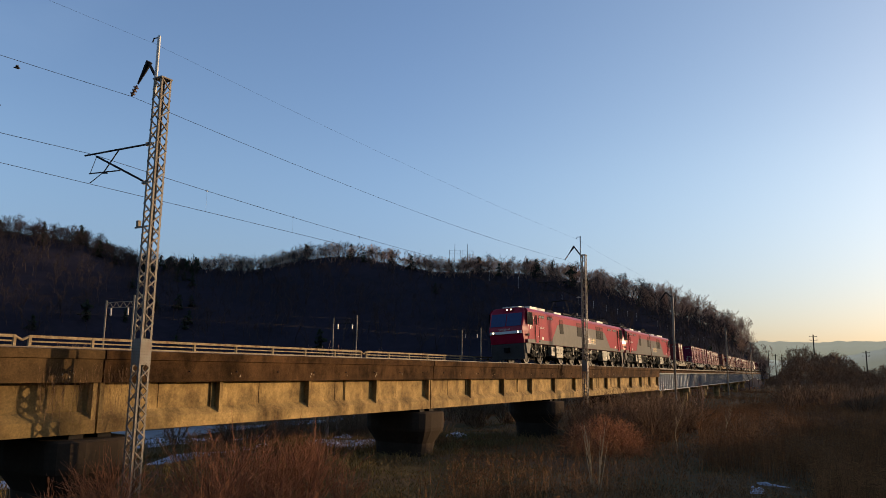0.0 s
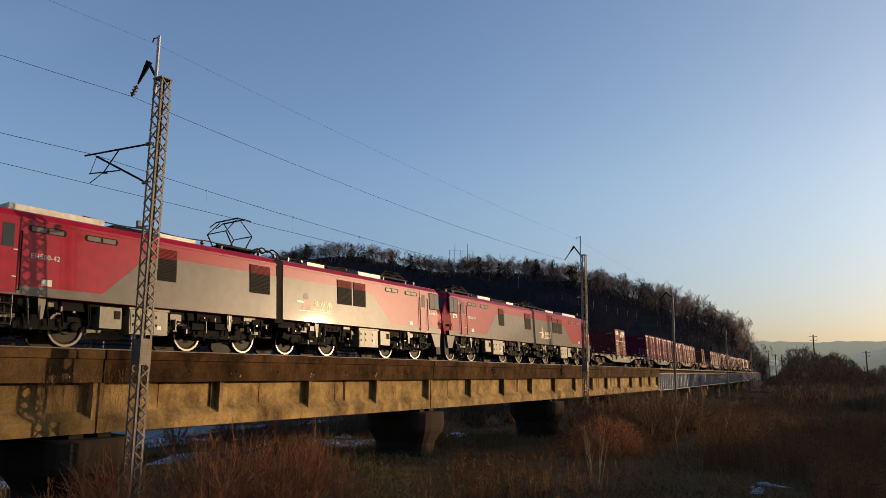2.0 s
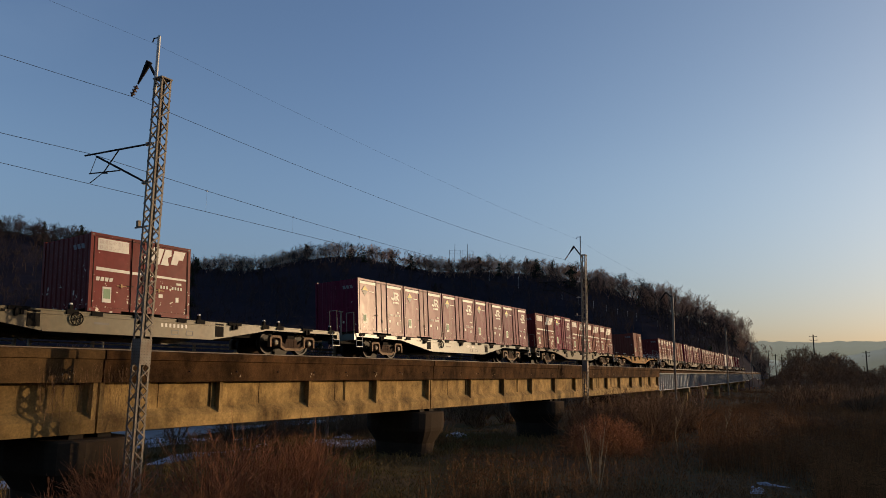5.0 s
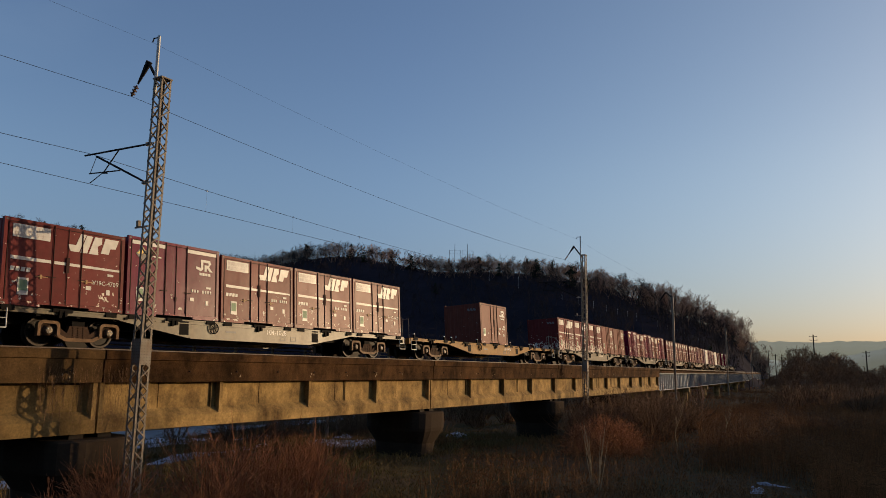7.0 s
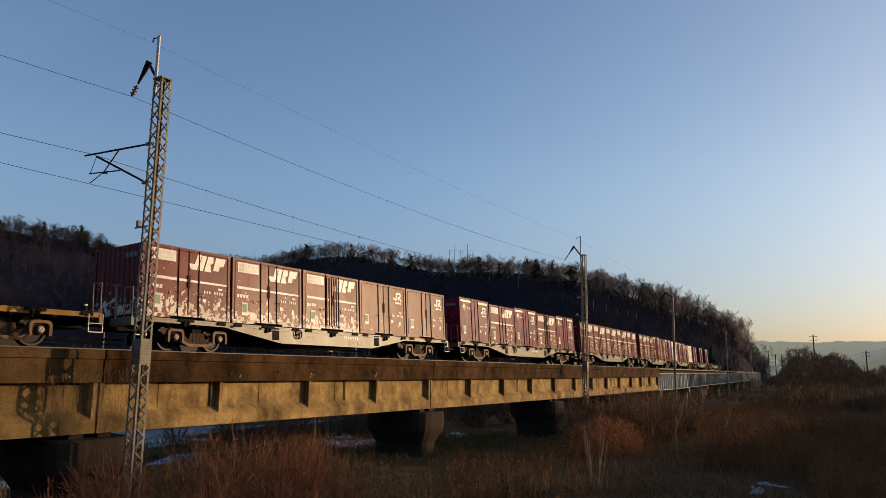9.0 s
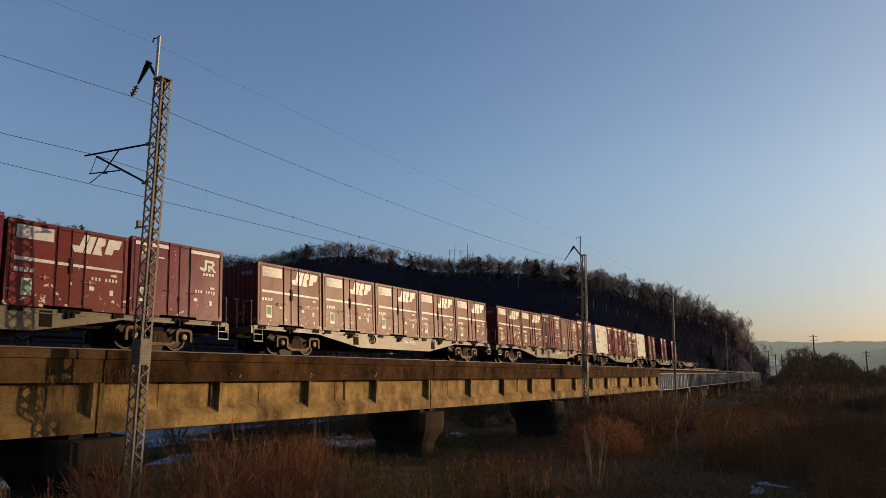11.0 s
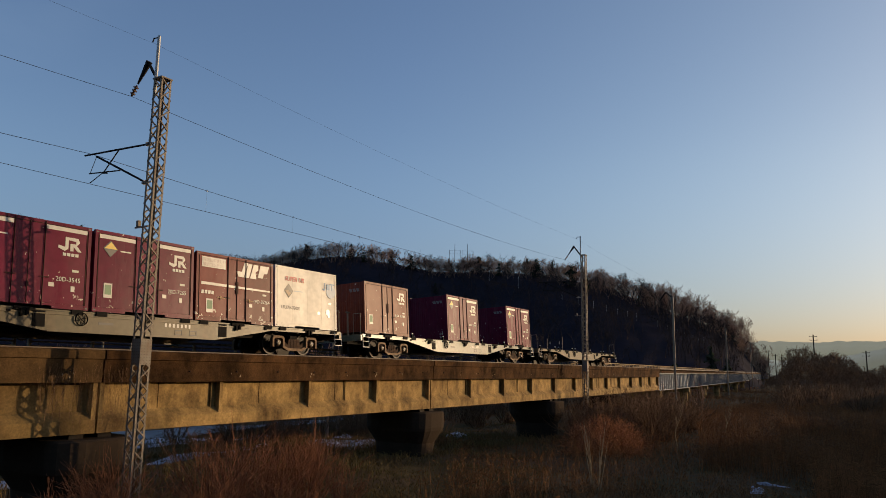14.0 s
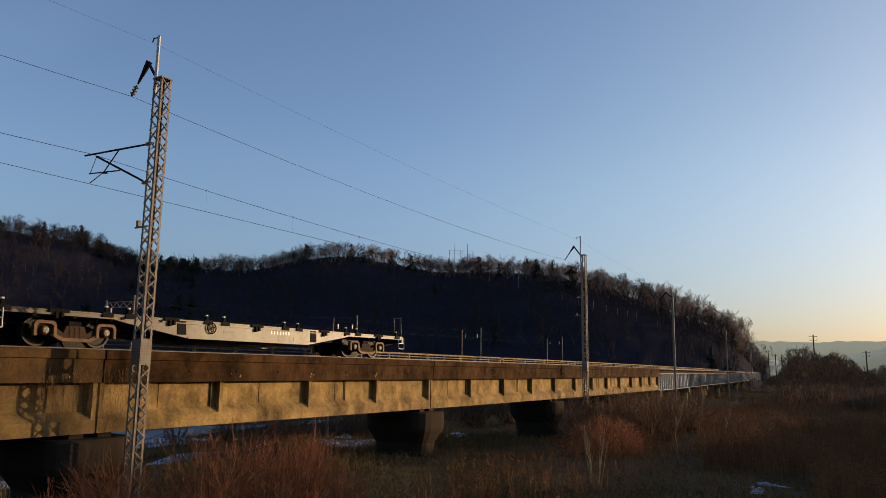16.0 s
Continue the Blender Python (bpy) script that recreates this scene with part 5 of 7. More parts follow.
def bogie(parent, x, half, r, kind):
    b = new("bogie")
    b.parent = parent
    b.location = (x, 0, 0)
    for s in (-1, 1):
        y0, y1 = sorted((s * 0.86, s * 1.02))
        bm = bmesh.new()
        if kind == "wagon":
            o = [(-half - 0.2, r + 0.1), (-half + 0.3, r + 0.14), (-0.36, r - 0.06), (-0.28, r + 0.16), (0.28, r + 0.16), (0.36, r - 0.06), (half - 0.3, r + 0.14), (half + 0.2, r + 0.1), (half + 0.2, r - 0.06), (half - 0.34, r - 0.1), (0.42, r - 0.27), (-0.42, r - 0.27), (-half + 0.34, r - 0.1), (-half - 0.2, r - 0.06)]
        else:
            o = [(-half - 0.55, r + 0.1), (-half - 0.45, r + 0.28), (-0.6, r + 0.2), (0.6, r + 0.2), (half + 0.45, r + 0.28), (half + 0.55, r + 0.1), (half + 0.3, r + 0.02), (0.7, r - 0.12), (-0.7, r - 0.12), (-half - 0.3, r + 0.02)]
        prism(bm, o, y0, y1)
        part("side_frame", bm, BOGIE if kind == "wagon" else UNDER, b)
        if kind == "wagon":
            o = [(-half + 0.25, r - 0.06), (-0.4, r - 0.2), (0.4, r - 0.2), (half - 0.25, r - 0.06), (half - 0.2, r - 0.15), (0.42, r - 0.3), (-0.42, r - 0.3), (-half + 0.2, r - 0.15)]
            bm = bmesh.new()
            prism(bm, o, *sorted((s * 0.99, s * 1.08)))
            part("spring_plank", bm, BOGIE_TAN, b, "rusty dipped spring plank")
        for a in (-half, half):
            bm = bmesh.new()
            lathe(bm, [(s * 0.86, 0.15), (s * 1.04, 0.15), (s * 1.08, 0.12), (s * 1.09, 0.06)], seg=14, at=(a, 0, r))
            part("axle_box", bm, BOGIE if kind == "wagon" else UNDER, b)
            if kind == "wagon":
                bm = bmesh.new()
                arch = []
                for w_, top_, cr in ((0.33, 0.27, 0.14), (0.245, 0.185, 0.1)):
                    q = [(a - w_, r - 0.17)] + [(a - w_ + cr - cr * math.cos(k), r + top_ - cr + cr * math.sin(k)) for k in np.linspace(0, math.pi / 2, 5)]
                    q += [(a + w_ - cr + cr * math.sin(k), r + top_ - cr + cr * math.cos(k)) for k in np.linspace(0, math.pi / 2, 5)] + [(a + w_, r - 0.17)]
                    arch.append(q)
                prism(bm, arch[0] + arch[1][::-1], *sorted((s * 0.97, s * 1.11)))
                part("axle_guard", bm, BOGIE_TAN, b, "rusty tan arched axle guard")
                part("guard_plate", boxes((a - 0.25, a + 0.25, *sorted((s * 0.94, s * 0.985)), r - 0.14, r + 0.2)), BOGIE, b, bevel=0.02)
                cap = part("box_cap", lathe(bmesh.new(), [(s * 1.08, 0.1), (s * 1.13, 0.095), (s * 1.14, 0.05)], seg=12, at=(a, 0, r)), BOGIE_PALE, b)
                for q in range(3):
                    e = 2 * math.pi * q / 3 + 0.5
                    part("bolt", boxes((a + 0.06 * math.cos(e) - 0.014, a + 0.06 * math.cos(e) + 0.014, *sorted((s * 1.12, s * 1.155)), r + 0.06 * math.sin(e) - 0.014, r + 0.06 * math.sin(e) + 0.014)), STIFF, cap)
        for k in (-0.16, 0.0, 0.16) if kind == "wagon" else (-half + 0.42, half - 0.42, -0.3, 0.3):
            bm = bmesh.new()
            for i in range(5):
                rod(bm, (k, s * 0.97, r - 0.2 + i * 0.07), (k, s * 0.97, r - 0.16 + i * 0.07), 0.075, 8)
            part("spring", bm, BOGIE if kind == "wagon" else UNDER, b)
    part("bolster", boxes((-0.2, 0.2, -1.0, 1.0, r - 0.1, r + 0.3)), UNDER, b, bevel=0.03)
    for a in (-half, half):
        wheelset(parent, x + a, r, kind)
    return b


LETTERS = {}


def words_on(parent, name, words, x, z, size, y, mat, lean=0.0):
    """Flat lettering on the near side of a vehicle."""
    if words not in LETTERS:
        cu = bpy.data.curves.new(name, "FONT")
        cu.body, cu.size, cu.extrude, cu.resolution_u, cu.shear, cu.offset = words, size, 0.001, 2, lean, lean * 0.02
        ob = bpy.data.objects.new(name, cu)
        me = bpy.data.meshes.new_from_object(ob)
        bpy.data.objects.remove(ob)
        me.materials.clear()
        me.materials.append(mat)
        LETTERS[words] = me
    o = new(name, LETTERS[words])
    o.parent = parent
    o.location, o.rotation_euler = (x, y, z), (radians(90), 0, 0)
    return o


def pantograph(loco, pc, raised):
    """A diamond-shaped current collector on the roof, on four insulators."""
    top = 5.2 if raised else 4.42
    pan = part("pantograph", boxes((pc - 1.15, pc + 1.15, -0.62, -0.52, 3.98, 4.06), (pc - 1.15, pc + 1.15, 0.52, 0.62, 3.98, 4.06), (pc - 0.95, pc + 0.95, -0.52, 0.52, 4.0, 4.045)), DARKSTEEL, loco, "raised dark pantograph" if raised else "folded dark pantograph")
    for e in (-0.95, 0.95):
        for y in (-0.57, 0.57):
            bm = bmesh.new()
            for i in range(4):
                rod(bm, (pc + e, y, 3.74 + i * 0.06), (pc + e, y, 3.79 + i * 0.06), 0.075 if i % 2 else 0.055, 8)
            part("insulator", bm, INSUL, pan)
    knee, spread = (4.62, 0.66) if raised else (4.3, 0.98)
    for e in (-1, 1):
        for y in (-0.5, 0.5):
            if raised:
                part("arm", rods(((pc + e * 0.3, y, 4.03), (pc + e * spread, y, knee), 0.026)), DARKSTEEL, pan)
                part("arm", rods(((pc + e * spread, y, knee), (pc + e * 0.12, y * 0.9, top - 0.05), 0.02)), DARKSTEEL, pan)
            else:
                part("arm", rods(((pc - e * 0.35, y, 4.05), (pc + e * 0.4, y, 4.26), 0.026), ((pc + e * 0.4, y, 4.26), (pc + e * spread, y, 4.14), 0.026)), DARKSTEEL, pan)
                part("arm", rods(((pc + e * spread, y, 4.14), (pc + e * 0.55, y * 0.9, 4.36), 0.022), ((pc + e * 0.55, y * 0.9, 4.36), (pc + e * 0.12, y * 0.9, top - 0.05), 0.022)), DARKSTEEL, pan)
        part("cross_tube", rods(((pc + e * spread, -0.5, knee if raised else 4.14), (pc + e * spread, 0.5, knee if raised else 4.14), 0.022)), DARKSTEEL, pan)
        part("contact_strip", rods(((pc + e * 0.16, -0.95, top - 0.14), (pc + e * 0.16, -0.6, top), 0.022), ((pc + e * 0.16, -0.6, top), (pc + e * 0.16, 0.6, top), 0.03), ((pc + e * 0.16, 0.6, top), (pc + e * 0.16, 0.95, top - 0.14), 0.022)), DARKSTEEL, pan)
    return pan


def tube(pts, r, seg=5):
    """One bent tube through the points."""
    bm = bmesh.new()
    rings = []
    for i, p in enumerate(pts):
        d = (Vector(pts[min(i + 1, len(pts) - 1)]) - Vector(pts[max(i - 1, 0)])).normalized()
        s = Vector((0, 1, 0)) if abs(d.y) < 0.7 else Vector((1, 0, 0))
        u = d.cross(s).normalized()
        s = u.cross(d)
        rings.append([bm.verts.new(Vector(p) + r * (math.cos(2 * math.pi * k / seg) * s + math.sin(2 * math.pi * k / seg) * u)) for k in range(seg)])
    for a, b in zip(rings, rings[1:]):
        for k in range(seg):
            bm.faces.new((a[k], a[(k + 1) % seg], b[(k + 1) % seg], b[k]))
    bm.faces.new(rings[0][::-1])
    bm.faces.new(rings[-1])
    return bm


def locomotive(lead):
    loco = thing("electric_locomotive", "red and grey two-unit electric locomotive with raised pantograph" if lead else "red and grey two-unit electric locomotive with folded pantographs", "locomotive", "locomotives of the train")
    HW = 1.4
    sect = [(-HW, 1.3), (-HW, 2.15), (-HW, 2.42), (-HW, 3.48), (-1.3, 3.66), (-1.0, 3.76), (1.0, 3.76), (1.3, 3.66), (HW, 3.48), (HW, 2.42), (HW, 2.15), (HW, 1.3)]
    for unit, (x0, x1, sgn) in enumerate(((0.0, 11.88, 1), (12.22, 24.1, -1))):
        cab = x0 if sgn > 0 else x1

        def X(d):
            return cab + sgn * d
        # body shell with a raked cab front
        rings = []
        for d, f in ((-0.32, "nose"), (0.02, "face"), (0.35, "full"), (11.88, "full")):
            ring = []
            for y, z in sect:
                k = 1.0 if f == "full" else (0.93 if f == "face" else 0.86)
                zz = z
                dd = d
                if f != "full":
                    dd = d + max(0.0, (z - 2.35)) * 0.36 + max(0.0, 2.1 - z) * 0.25
                    if f == "nose" and z > 3.3:
                        dd += 0.1
                ring.append((X(dd), y * k, zz))
            rings.append(ring)
        bm = bmesh.new()
        rv = [[bm.verts.new(p) for p in r] for r in rings]
        for p, q in zip(rv, rv[1:]):
            for i in range(12):
                bm.faces.new((p[i], p[(i + 1) % 12], q[(i + 1) % 12], q[i]))
        for lo in range(5):
            bm.faces.new((rv[0][lo], rv[0][lo + 1], rv[0][10 - lo], rv[0][11 - lo]))
        bm.faces.new(rv[-1])
        bmesh.ops.recalc_face_normals(bm, faces=bm.faces)
        body = part("body", bm, LOCO_RED, loco, "glossy red body side", bevel=0.03)
        # grey panels on the two sides
        for s in (-1, 1):
            bm = bmesh.new()
            o = [(X(0.1), 1.31), (X(11.87), 1.31), (X(11.87), 2.98), (X(6.9), 2.98), (X(6.0), 2.8), (X(4.6), 1.56), (X(0.1), 1.56)]
            prism(bm, o, s * (HW + 0.006), s * (HW - 0.02))
            part("grey_panel", bm, LOCO_GREY, body, "grey painted lower body side")
            part("side_moulding", boxes((min(X(0.3), X(11.87)), max(X(0.3), X(11.87)), *sorted((s * (HW + 0.018), s * HW)), 3.4, 3.45)), LOCO_RED, body)
            # grilles
            for a, b in (((6.45, 7.2), (10.5, 11.5)) if unit == 0 else ((6.6, 7.45), (7.6, 8.55))):
                a, b = sorted((X(a), X(b)))
                fr = boxes((a - 0.03, b + 0.03, *sorted((s * (HW + 0.012), s * HW)), 2.2, 3.27))
                part("grille_frame", fr, LOUVRE, body)
                for za, zb, mt in ((2.23, 2.95, LOUVRE), (2.95, 3.25, LOUVRE_RED)):
                    bm = bmesh.new()
                    n = 14 if mt is LOUVRE else 7
                    for i in range(n):
                        z = za + (zb - za) * i / n
                        prism(bm, [(a, z), (b, z), (b, z + (zb - za) / n * 0.8), (a, z + (zb - za) / n * 0.8)], s * (HW + 0.032), s * (HW + 0.01))
                    part("grille", bm, mt, body)
            # oblong windows
            for c in (2.85, 4.5):
                bm = bmesh.new()
                pts = []
                for k in range(16):
                    a = 2 * math.pi * k / 16
                    pts.append((X(c) + (0.45 if math.cos(a) > 0 else -0.45) + 0.1 * math.cos(a), 3.2 + 0.1 * math.sin(a)))
                prism(bm, pts, s * (HW + 0.01), s * (HW - 0.01))
                part("window", bm, LOUVRE, body)
                for side in (-1, 1):
                    x = X(c) + side * 0.25
                    part("window_pane", boxes((x - 0.21, x + 0.21, *sorted((s * (HW + 0.014), s * HW)), 3.13, 3.27)), LOCO_GREY, body)
            # cab side window, door, handrails
            a, b = sorted((X(0.24), X(1.14)))
            part("cab_window_frame", boxes((a - 0.04, b + 0.04, *sorted((s * (HW + 0.012), s * HW)), 2.54, 3.42)), UNDER, body)
            for a, b in ((0.26, 0.67), (0.7, 1.12)):
                a, b = sorted((X(a), X(b)))
                part("cab_window_pane", boxes((a, b, *sorted((s * (HW + 0.017), s * HW)), 2.58, 3.38)), GLASS, body)
            a, b = sorted((X(1.48), X(2.06)))
            for e in (a - 0.015, b + 0.015):
                part("door_seam", boxes((e - 0.012, e + 0.012, *sorted((s * (HW + 0.008), s * HW)), 1.34, 3.42)), LOCO_DARK, body)
            door = part("cab_door", boxes((a, b, *sorted((s * (HW + 0.02), s * HW)), 1.36, 3.4)), LOCO_RED, loco, bevel=0.01)
            part("door_window", boxes((a + 0.13, b - 0.13, *sorted((s * (HW + 0.026), s * HW)), 2.6, 3.25)), GLASS, door)
            for z in (1.78, 2.52):
                part("door_handle", boxes((b - 0.14, b - 0.03, *sorted((s * (HW + 0.045), s * (HW + 0.02))), z, z + 0.03)), STIFF, door, "small pale door handle")
            for e in (a - 0.06, b + 0.06):
                part("handrail", rods(((e, s * (HW + 0.06), 1.42), (e, s * (HW + 0.06), 3.08), 0.02), ((e, s * HW, 1.45), (e, s * (HW + 0.06), 1.45), 0.018), ((e, s * HW, 3.05), (e, s * (HW + 0.06), 3.05), 0.018)), UNDER, door)
            a, b = sorted((X(0.45), X(1.05)))
            part("hatch", boxes((a, b, *sorted((s * (HW + 0.012), s * HW)), 1.72, 2.05)), LOCO_RED, body)
            part("marker_lamp", boxes((min(X(0.1), X(0.38)), max(X(0.1), X(0.38)), *sorted((s * (HW + 0.02), s * HW)), 1.78, 1.92)), LOUVRE, body)
            # running number, readable on the leading engine only
            if lead and s < 0:
                words_on(body, "running_number", "EH500-42", X(2.4) if unit == 0 else X(1.24), 2.36 if unit == 0 else 2.28, 0.21 if unit == 0 else 0.2, -HW - 0.01, WHITE)
            else:
                bm = bmesh.new()
                for i in range(8):
                    d0, zn = (2.42, 2.36) if unit == 0 else (0.36, 2.3)
                    x = X(d0 + i * 0.125) if sgn > 0 else X(d0 + (7 - i) * 0.105 + 0.08)
                    prism(bm, rect(x, x + (0.035 if i == 5 else 0.065), zn, zn + 0.13), s * (HW + 0.008), s * HW)
                tagged(part("number_bar", bm, WHITE, body), kind="stuff")
            bm = bmesh.new()
            prism(bm, [(X(0.62), 2.27), (X(0.72), 2.27), (X(0.72), 2.44), (X(0.92), 2.44), (X(0.92), 2.3), (X(1.0), 2.3), (X(1.0), 2.5), (X(0.62), 2.5)], s * (HW + 0.008), s * HW)
            if unit == 0:
                part("emblem", bm, WHITE, body)
                words_on(body, "unit_digit", "1" if not lead else "2", X(1.22), 2.98, 0.3, -HW - 0.01, WHITE) if s < 0 else None
            else:
                bm.free()
                words_on(body, "unit_digit", "1", X(1.36), 2.98, 0.3, -HW - 0.01, WHITE) if s < 0 else None
            part("data_panel", boxes((min(X(2.75), X(3.05)), max(X(2.75), X(3.05)), *sorted((s * (HW + 0.008), s * HW)), 1.62, 1.8)), WHITE, body)
            # cab skirt
            o = [(X(0.0), 1.3), (X(0.9), 1.3), (X(0.55), 0.62), (X(0.1), 0.62)]
            bm = bmesh.new()
            prism(bm, o, s * 1.3, s * 1.2)
            part("skirt", bm, LOCO_GREY, body)
            for z in (0.5, 0.78, 1.05):
                part("step", boxes((min(X(1.53), X(2.03)), max(X(1.53), X(2.03)), *sorted((s * 1.36, s * 1.2)), z, z + 0.035)), DARKSTEEL, body)
            for e in (1.51, 2.03):
                part("step_hanger", rods(((X(e), s * 1.34, 0.48), (X(e), s * 1.34, 1.32), 0.016)), BOXGREY, body)
        if unit == 1:
            def painted(name, outlines, mt, label=""):
                bm = bmesh.new()
                for o in outlines:
                    slab(bm, o, -HW - 0.006)
                return part(name, bm, mt, body, label)

            def disc(x, z, rx, rz):
                return [(x + rx * math.cos(q), z + rz * math.sin(q)) for q in np.linspace(0, 2 * math.pi, 15)[:-1]]
            painted("emblem_base", [rect(13.15, 15.1, 1.72, 1.765), slant(13.0, 13.42, 2.06, 2.14, 0.02)], WHITE, "white painted underline of the emblem")
            painted("emblem_body", [[(13.3, 1.8), (13.78, 1.8), (13.84, 1.95), (13.7, 2.2), (13.45, 2.2)]], SKIN, "flesh-coloured painted shape")
            painted("emblem_head", [disc(13.56, 2.34, 0.15, 0.14)], BLACK, "dark round painted shape")
            strokes = []
            for x in (13.98, 14.4, 14.82):
                strokes += [rect(x, x + 0.34, 1.81, 1.86), rect(x + 0.14, x + 0.2, 1.86, 2.2), slant(x + 0.02, x + 0.08, 1.98, 2.2, 0.1), slant(x + 0.22, x + 0.28, 2.2, 1.98, 0.07), rect(x + 0.04, x + 0.3, 2.0, 2.05)]
            tagged(painted("emblem_bars", strokes, GOLD, "gold painted bars"), kind="stuff")
        # cab front
        if lead and unit == 0:
            plate = words_on(body, "running_number", "EH500-42", 0, 0, 0.21, 0, WHITE)
            plate.matrix_basis = Matrix(((0, 0, -1, X(-0.327)), (-1, 0, 0, 0.5), (0, 1, 0, 2.18), (0, 0, 0, 1)))
        for y0, y1 in ((-1.12, -0.03), (0.03, 1.12)):
            bm = bmesh.new()
            prism(bm, [(X(-0.288), 2.47), (X(0.11), 3.36), (X(0.2), 3.36), (X(-0.2), 2.47)], y0, y1)
            bmesh.ops.translate(bm, verts=bm.verts, vec=(-sgn * 0.012, 0, 0))
            part("windscreen", bm, WINDSCREEN, body, "windscreen with the blue sky reflection in its base colour")
        part("front_band", boxes((min(X(-0.345), X(-0.2)), max(X(-0.345), X(-0.2)), -1.16, 1.16, 1.95, 2.13)), STIFF, body, "pale grey band between the headlights", bevel=0.01)
        for y in (-0.9, 0.9):
            bm = bmesh.new()
            rod(bm, (X(-0.2), y, 2.04), (X(-0.36), y, 2.04), 0.11, 14)
            part("headlight", bm, LOUVRE, body)
            bm = bmesh.new()
            rod(bm, (X(-0.35), y, 2.04), (X(-0.366), y, 2.04), 0.065, 14)
            part("headlight_lens", bm, LAMP if unit == 0 else GLASS, body)
        part("roof_lamp_box", boxes((min(X(0.12), X(0.5)), max(X(0.12), X(0.5)), -0.45, 0.25, 3.55, 3.72)), LOCO_RED, body, bevel=0.03)
        for y in (-0.3, 0.0):
            bm = bmesh.new()
            rod(bm, (X(0.15), y, 3.63), (X(0.112), y, 3.63), 0.05, 12)
            part("roof_lamp", bm, LAMP if unit == 0 else GLASS, body)
        part("front_skirt", boxes((min(X(-0.1), X(0.3)), max(X(-0.1), X(0.3)), -1.2, 1.2, 0.25, 1.3)), SKIRT, body, "dusty dark grey front skirt", bevel=0.05)
        part("coupler", boxes((min(X(-0.45), X(0.1)), max(X(-0.45), X(0.1)), -0.16, 0.16, 0.72, 1.02)), UNDER, body, bevel=0.04)
        # roof equipment
        near_gap = (unit == 0) == lead   # whether the current collector stands at the gangway or over the cab
        covers = ((2.0, 4.9, 0.2, ROOFMAT), (5.2, 6.7, 0.13, UNDER), (6.9, 8.4, 0.15, ROOFMAT)) if near_gap else ((4.7, 6.4, 0.19, ROOFMAT), (6.5, 8.6, 0.14, UNDER), (8.8, 9.9, 0.16, ROOFMAT))
        for a, b, h, mt in covers:
            part("roof_cover", boxes((min(X(a), X(b)), max(X(a), X(b)), -0.9, 0.9, 3.74, 3.76 + h)), mt, body, "pale roof cover" if mt is ROOFMAT else "dark roof cover", bevel=0.05)
        if near_gap:
            part("air_conditioner", boxes((min(X(0.75), X(1.7)), max(X(0.75), X(1.7)), -0.6, 0.6, 3.74, 3.9)), ROOFMAT, body, bevel=0.05)
        pc = X(10.8) if near_gap else X(3.1)
        pantograph(loco, pc, lead and unit == 0)
        posts = (4.4, 9.0) if near_gap else (1.35, 4.45, 6.9, 9.9, 10.7, 11.5)
        for d in posts:
            bm = bmesh.new()
            for i in range(5):
                rod(bm, (X(d), -0.55, 3.75 + i * 0.06), (X(d), -0.55, 3.8 + i * 0.06), 0.085 if i % 2 else 0.06, 8)
            part("roof_insulator", bm, INSUL, body, "dark glazed roof insulator")
        run_ = (4.4, 9.9) if near_gap else (4.45, 11.5)
        part("roof_cable", tube([(X(d), -0.55, 4.08 - 0.07 * abs(math.sin((d - run_[0]) / 2.45 * math.pi))) for d in np.linspace(*run_, 22)], 0.022), DARKSTEEL, body)
        # equipment below the floor
        part("underframe", boxes((min(X(1.0), X(11.8)), max(X(1.0), X(11.8)), -1.1, 1.1, 1.02, 1.31)), UNDER, body)
        for s in (-1, 1):
            a, b = sorted((X(5.6), X(7.0)))
            part("equipment_box", boxes((a, b, *sorted((s * 1.33, s * 0.9)), 0.42, 1.2)), BOXGREY, body, "pale grey equipment box", bevel=0.03)
            part("box_lid", boxes((a - 0.04, b + 0.04, *sorted((s * 1.36, s * 0.9)), 1.19, 1.25)), BOXGREY, body)
            for k in range(3):
                e0 = a + 0.04 + (b - a - 0.08) * (0.0, 0.26, 0.63)[k]
                e1 = a + 0.04 + (b - a - 0.08) * (0.25, 0.62, 1.0)[k]
                lid = part("box_door", boxes((e0, e1, *sorted((s * 1.345, s * 1.3)), 0.47, 1.15)), BOXGREY, body, bevel=0.008)
                for z in (0.68, 0.95):
                    part("latch", boxes((e0 + 0.06, e0 + 0.1, *sorted((s * 1.365, s * 1.34)), z, z + 0.09)), DARKSTEEL, lid)
            part("notice", boxes((b - 0.42, b - 0.26, *sorted((s * 1.35, s * 1.34)), 0.6, 0.72)), WHITE, body)
            a, b = sorted((X(4.62), X(5.35)))
            part("box_hatch", boxes((b - 0.24, b - 0.06, *sorted((s * 1.325, s * 1.29)), 0.85, 1.1)), DARKSTEEL, body, bevel=0.01)
            part("equipment_box", boxes((a, b, *sorted((s * 1.3, s * 0.8)), 0.55, 1.2)), BOXGREY, body, bevel=0.03)
            rnd = random.Random(5 + unit)
            for k in range(26):
                d = rnd.choice((rnd.uniform(0.9, 4.4), rnd.uniform(7.2, 11.4)))
                z = rnd.uniform(0.65, 1.25)
                w, h = rnd.uniform(0.06, 0.3), rnd.uniform(0.06, 0.28)
                part("brake_unit", boxes((X(d) - w, X(d) + w, *sorted((s * rnd.uniform(1.1, 1.22), s * 1.0)), z - h / 2, z + h / 2)), BOXGREY if k % 4 == 0 else UNDER, body, bevel=0.012)
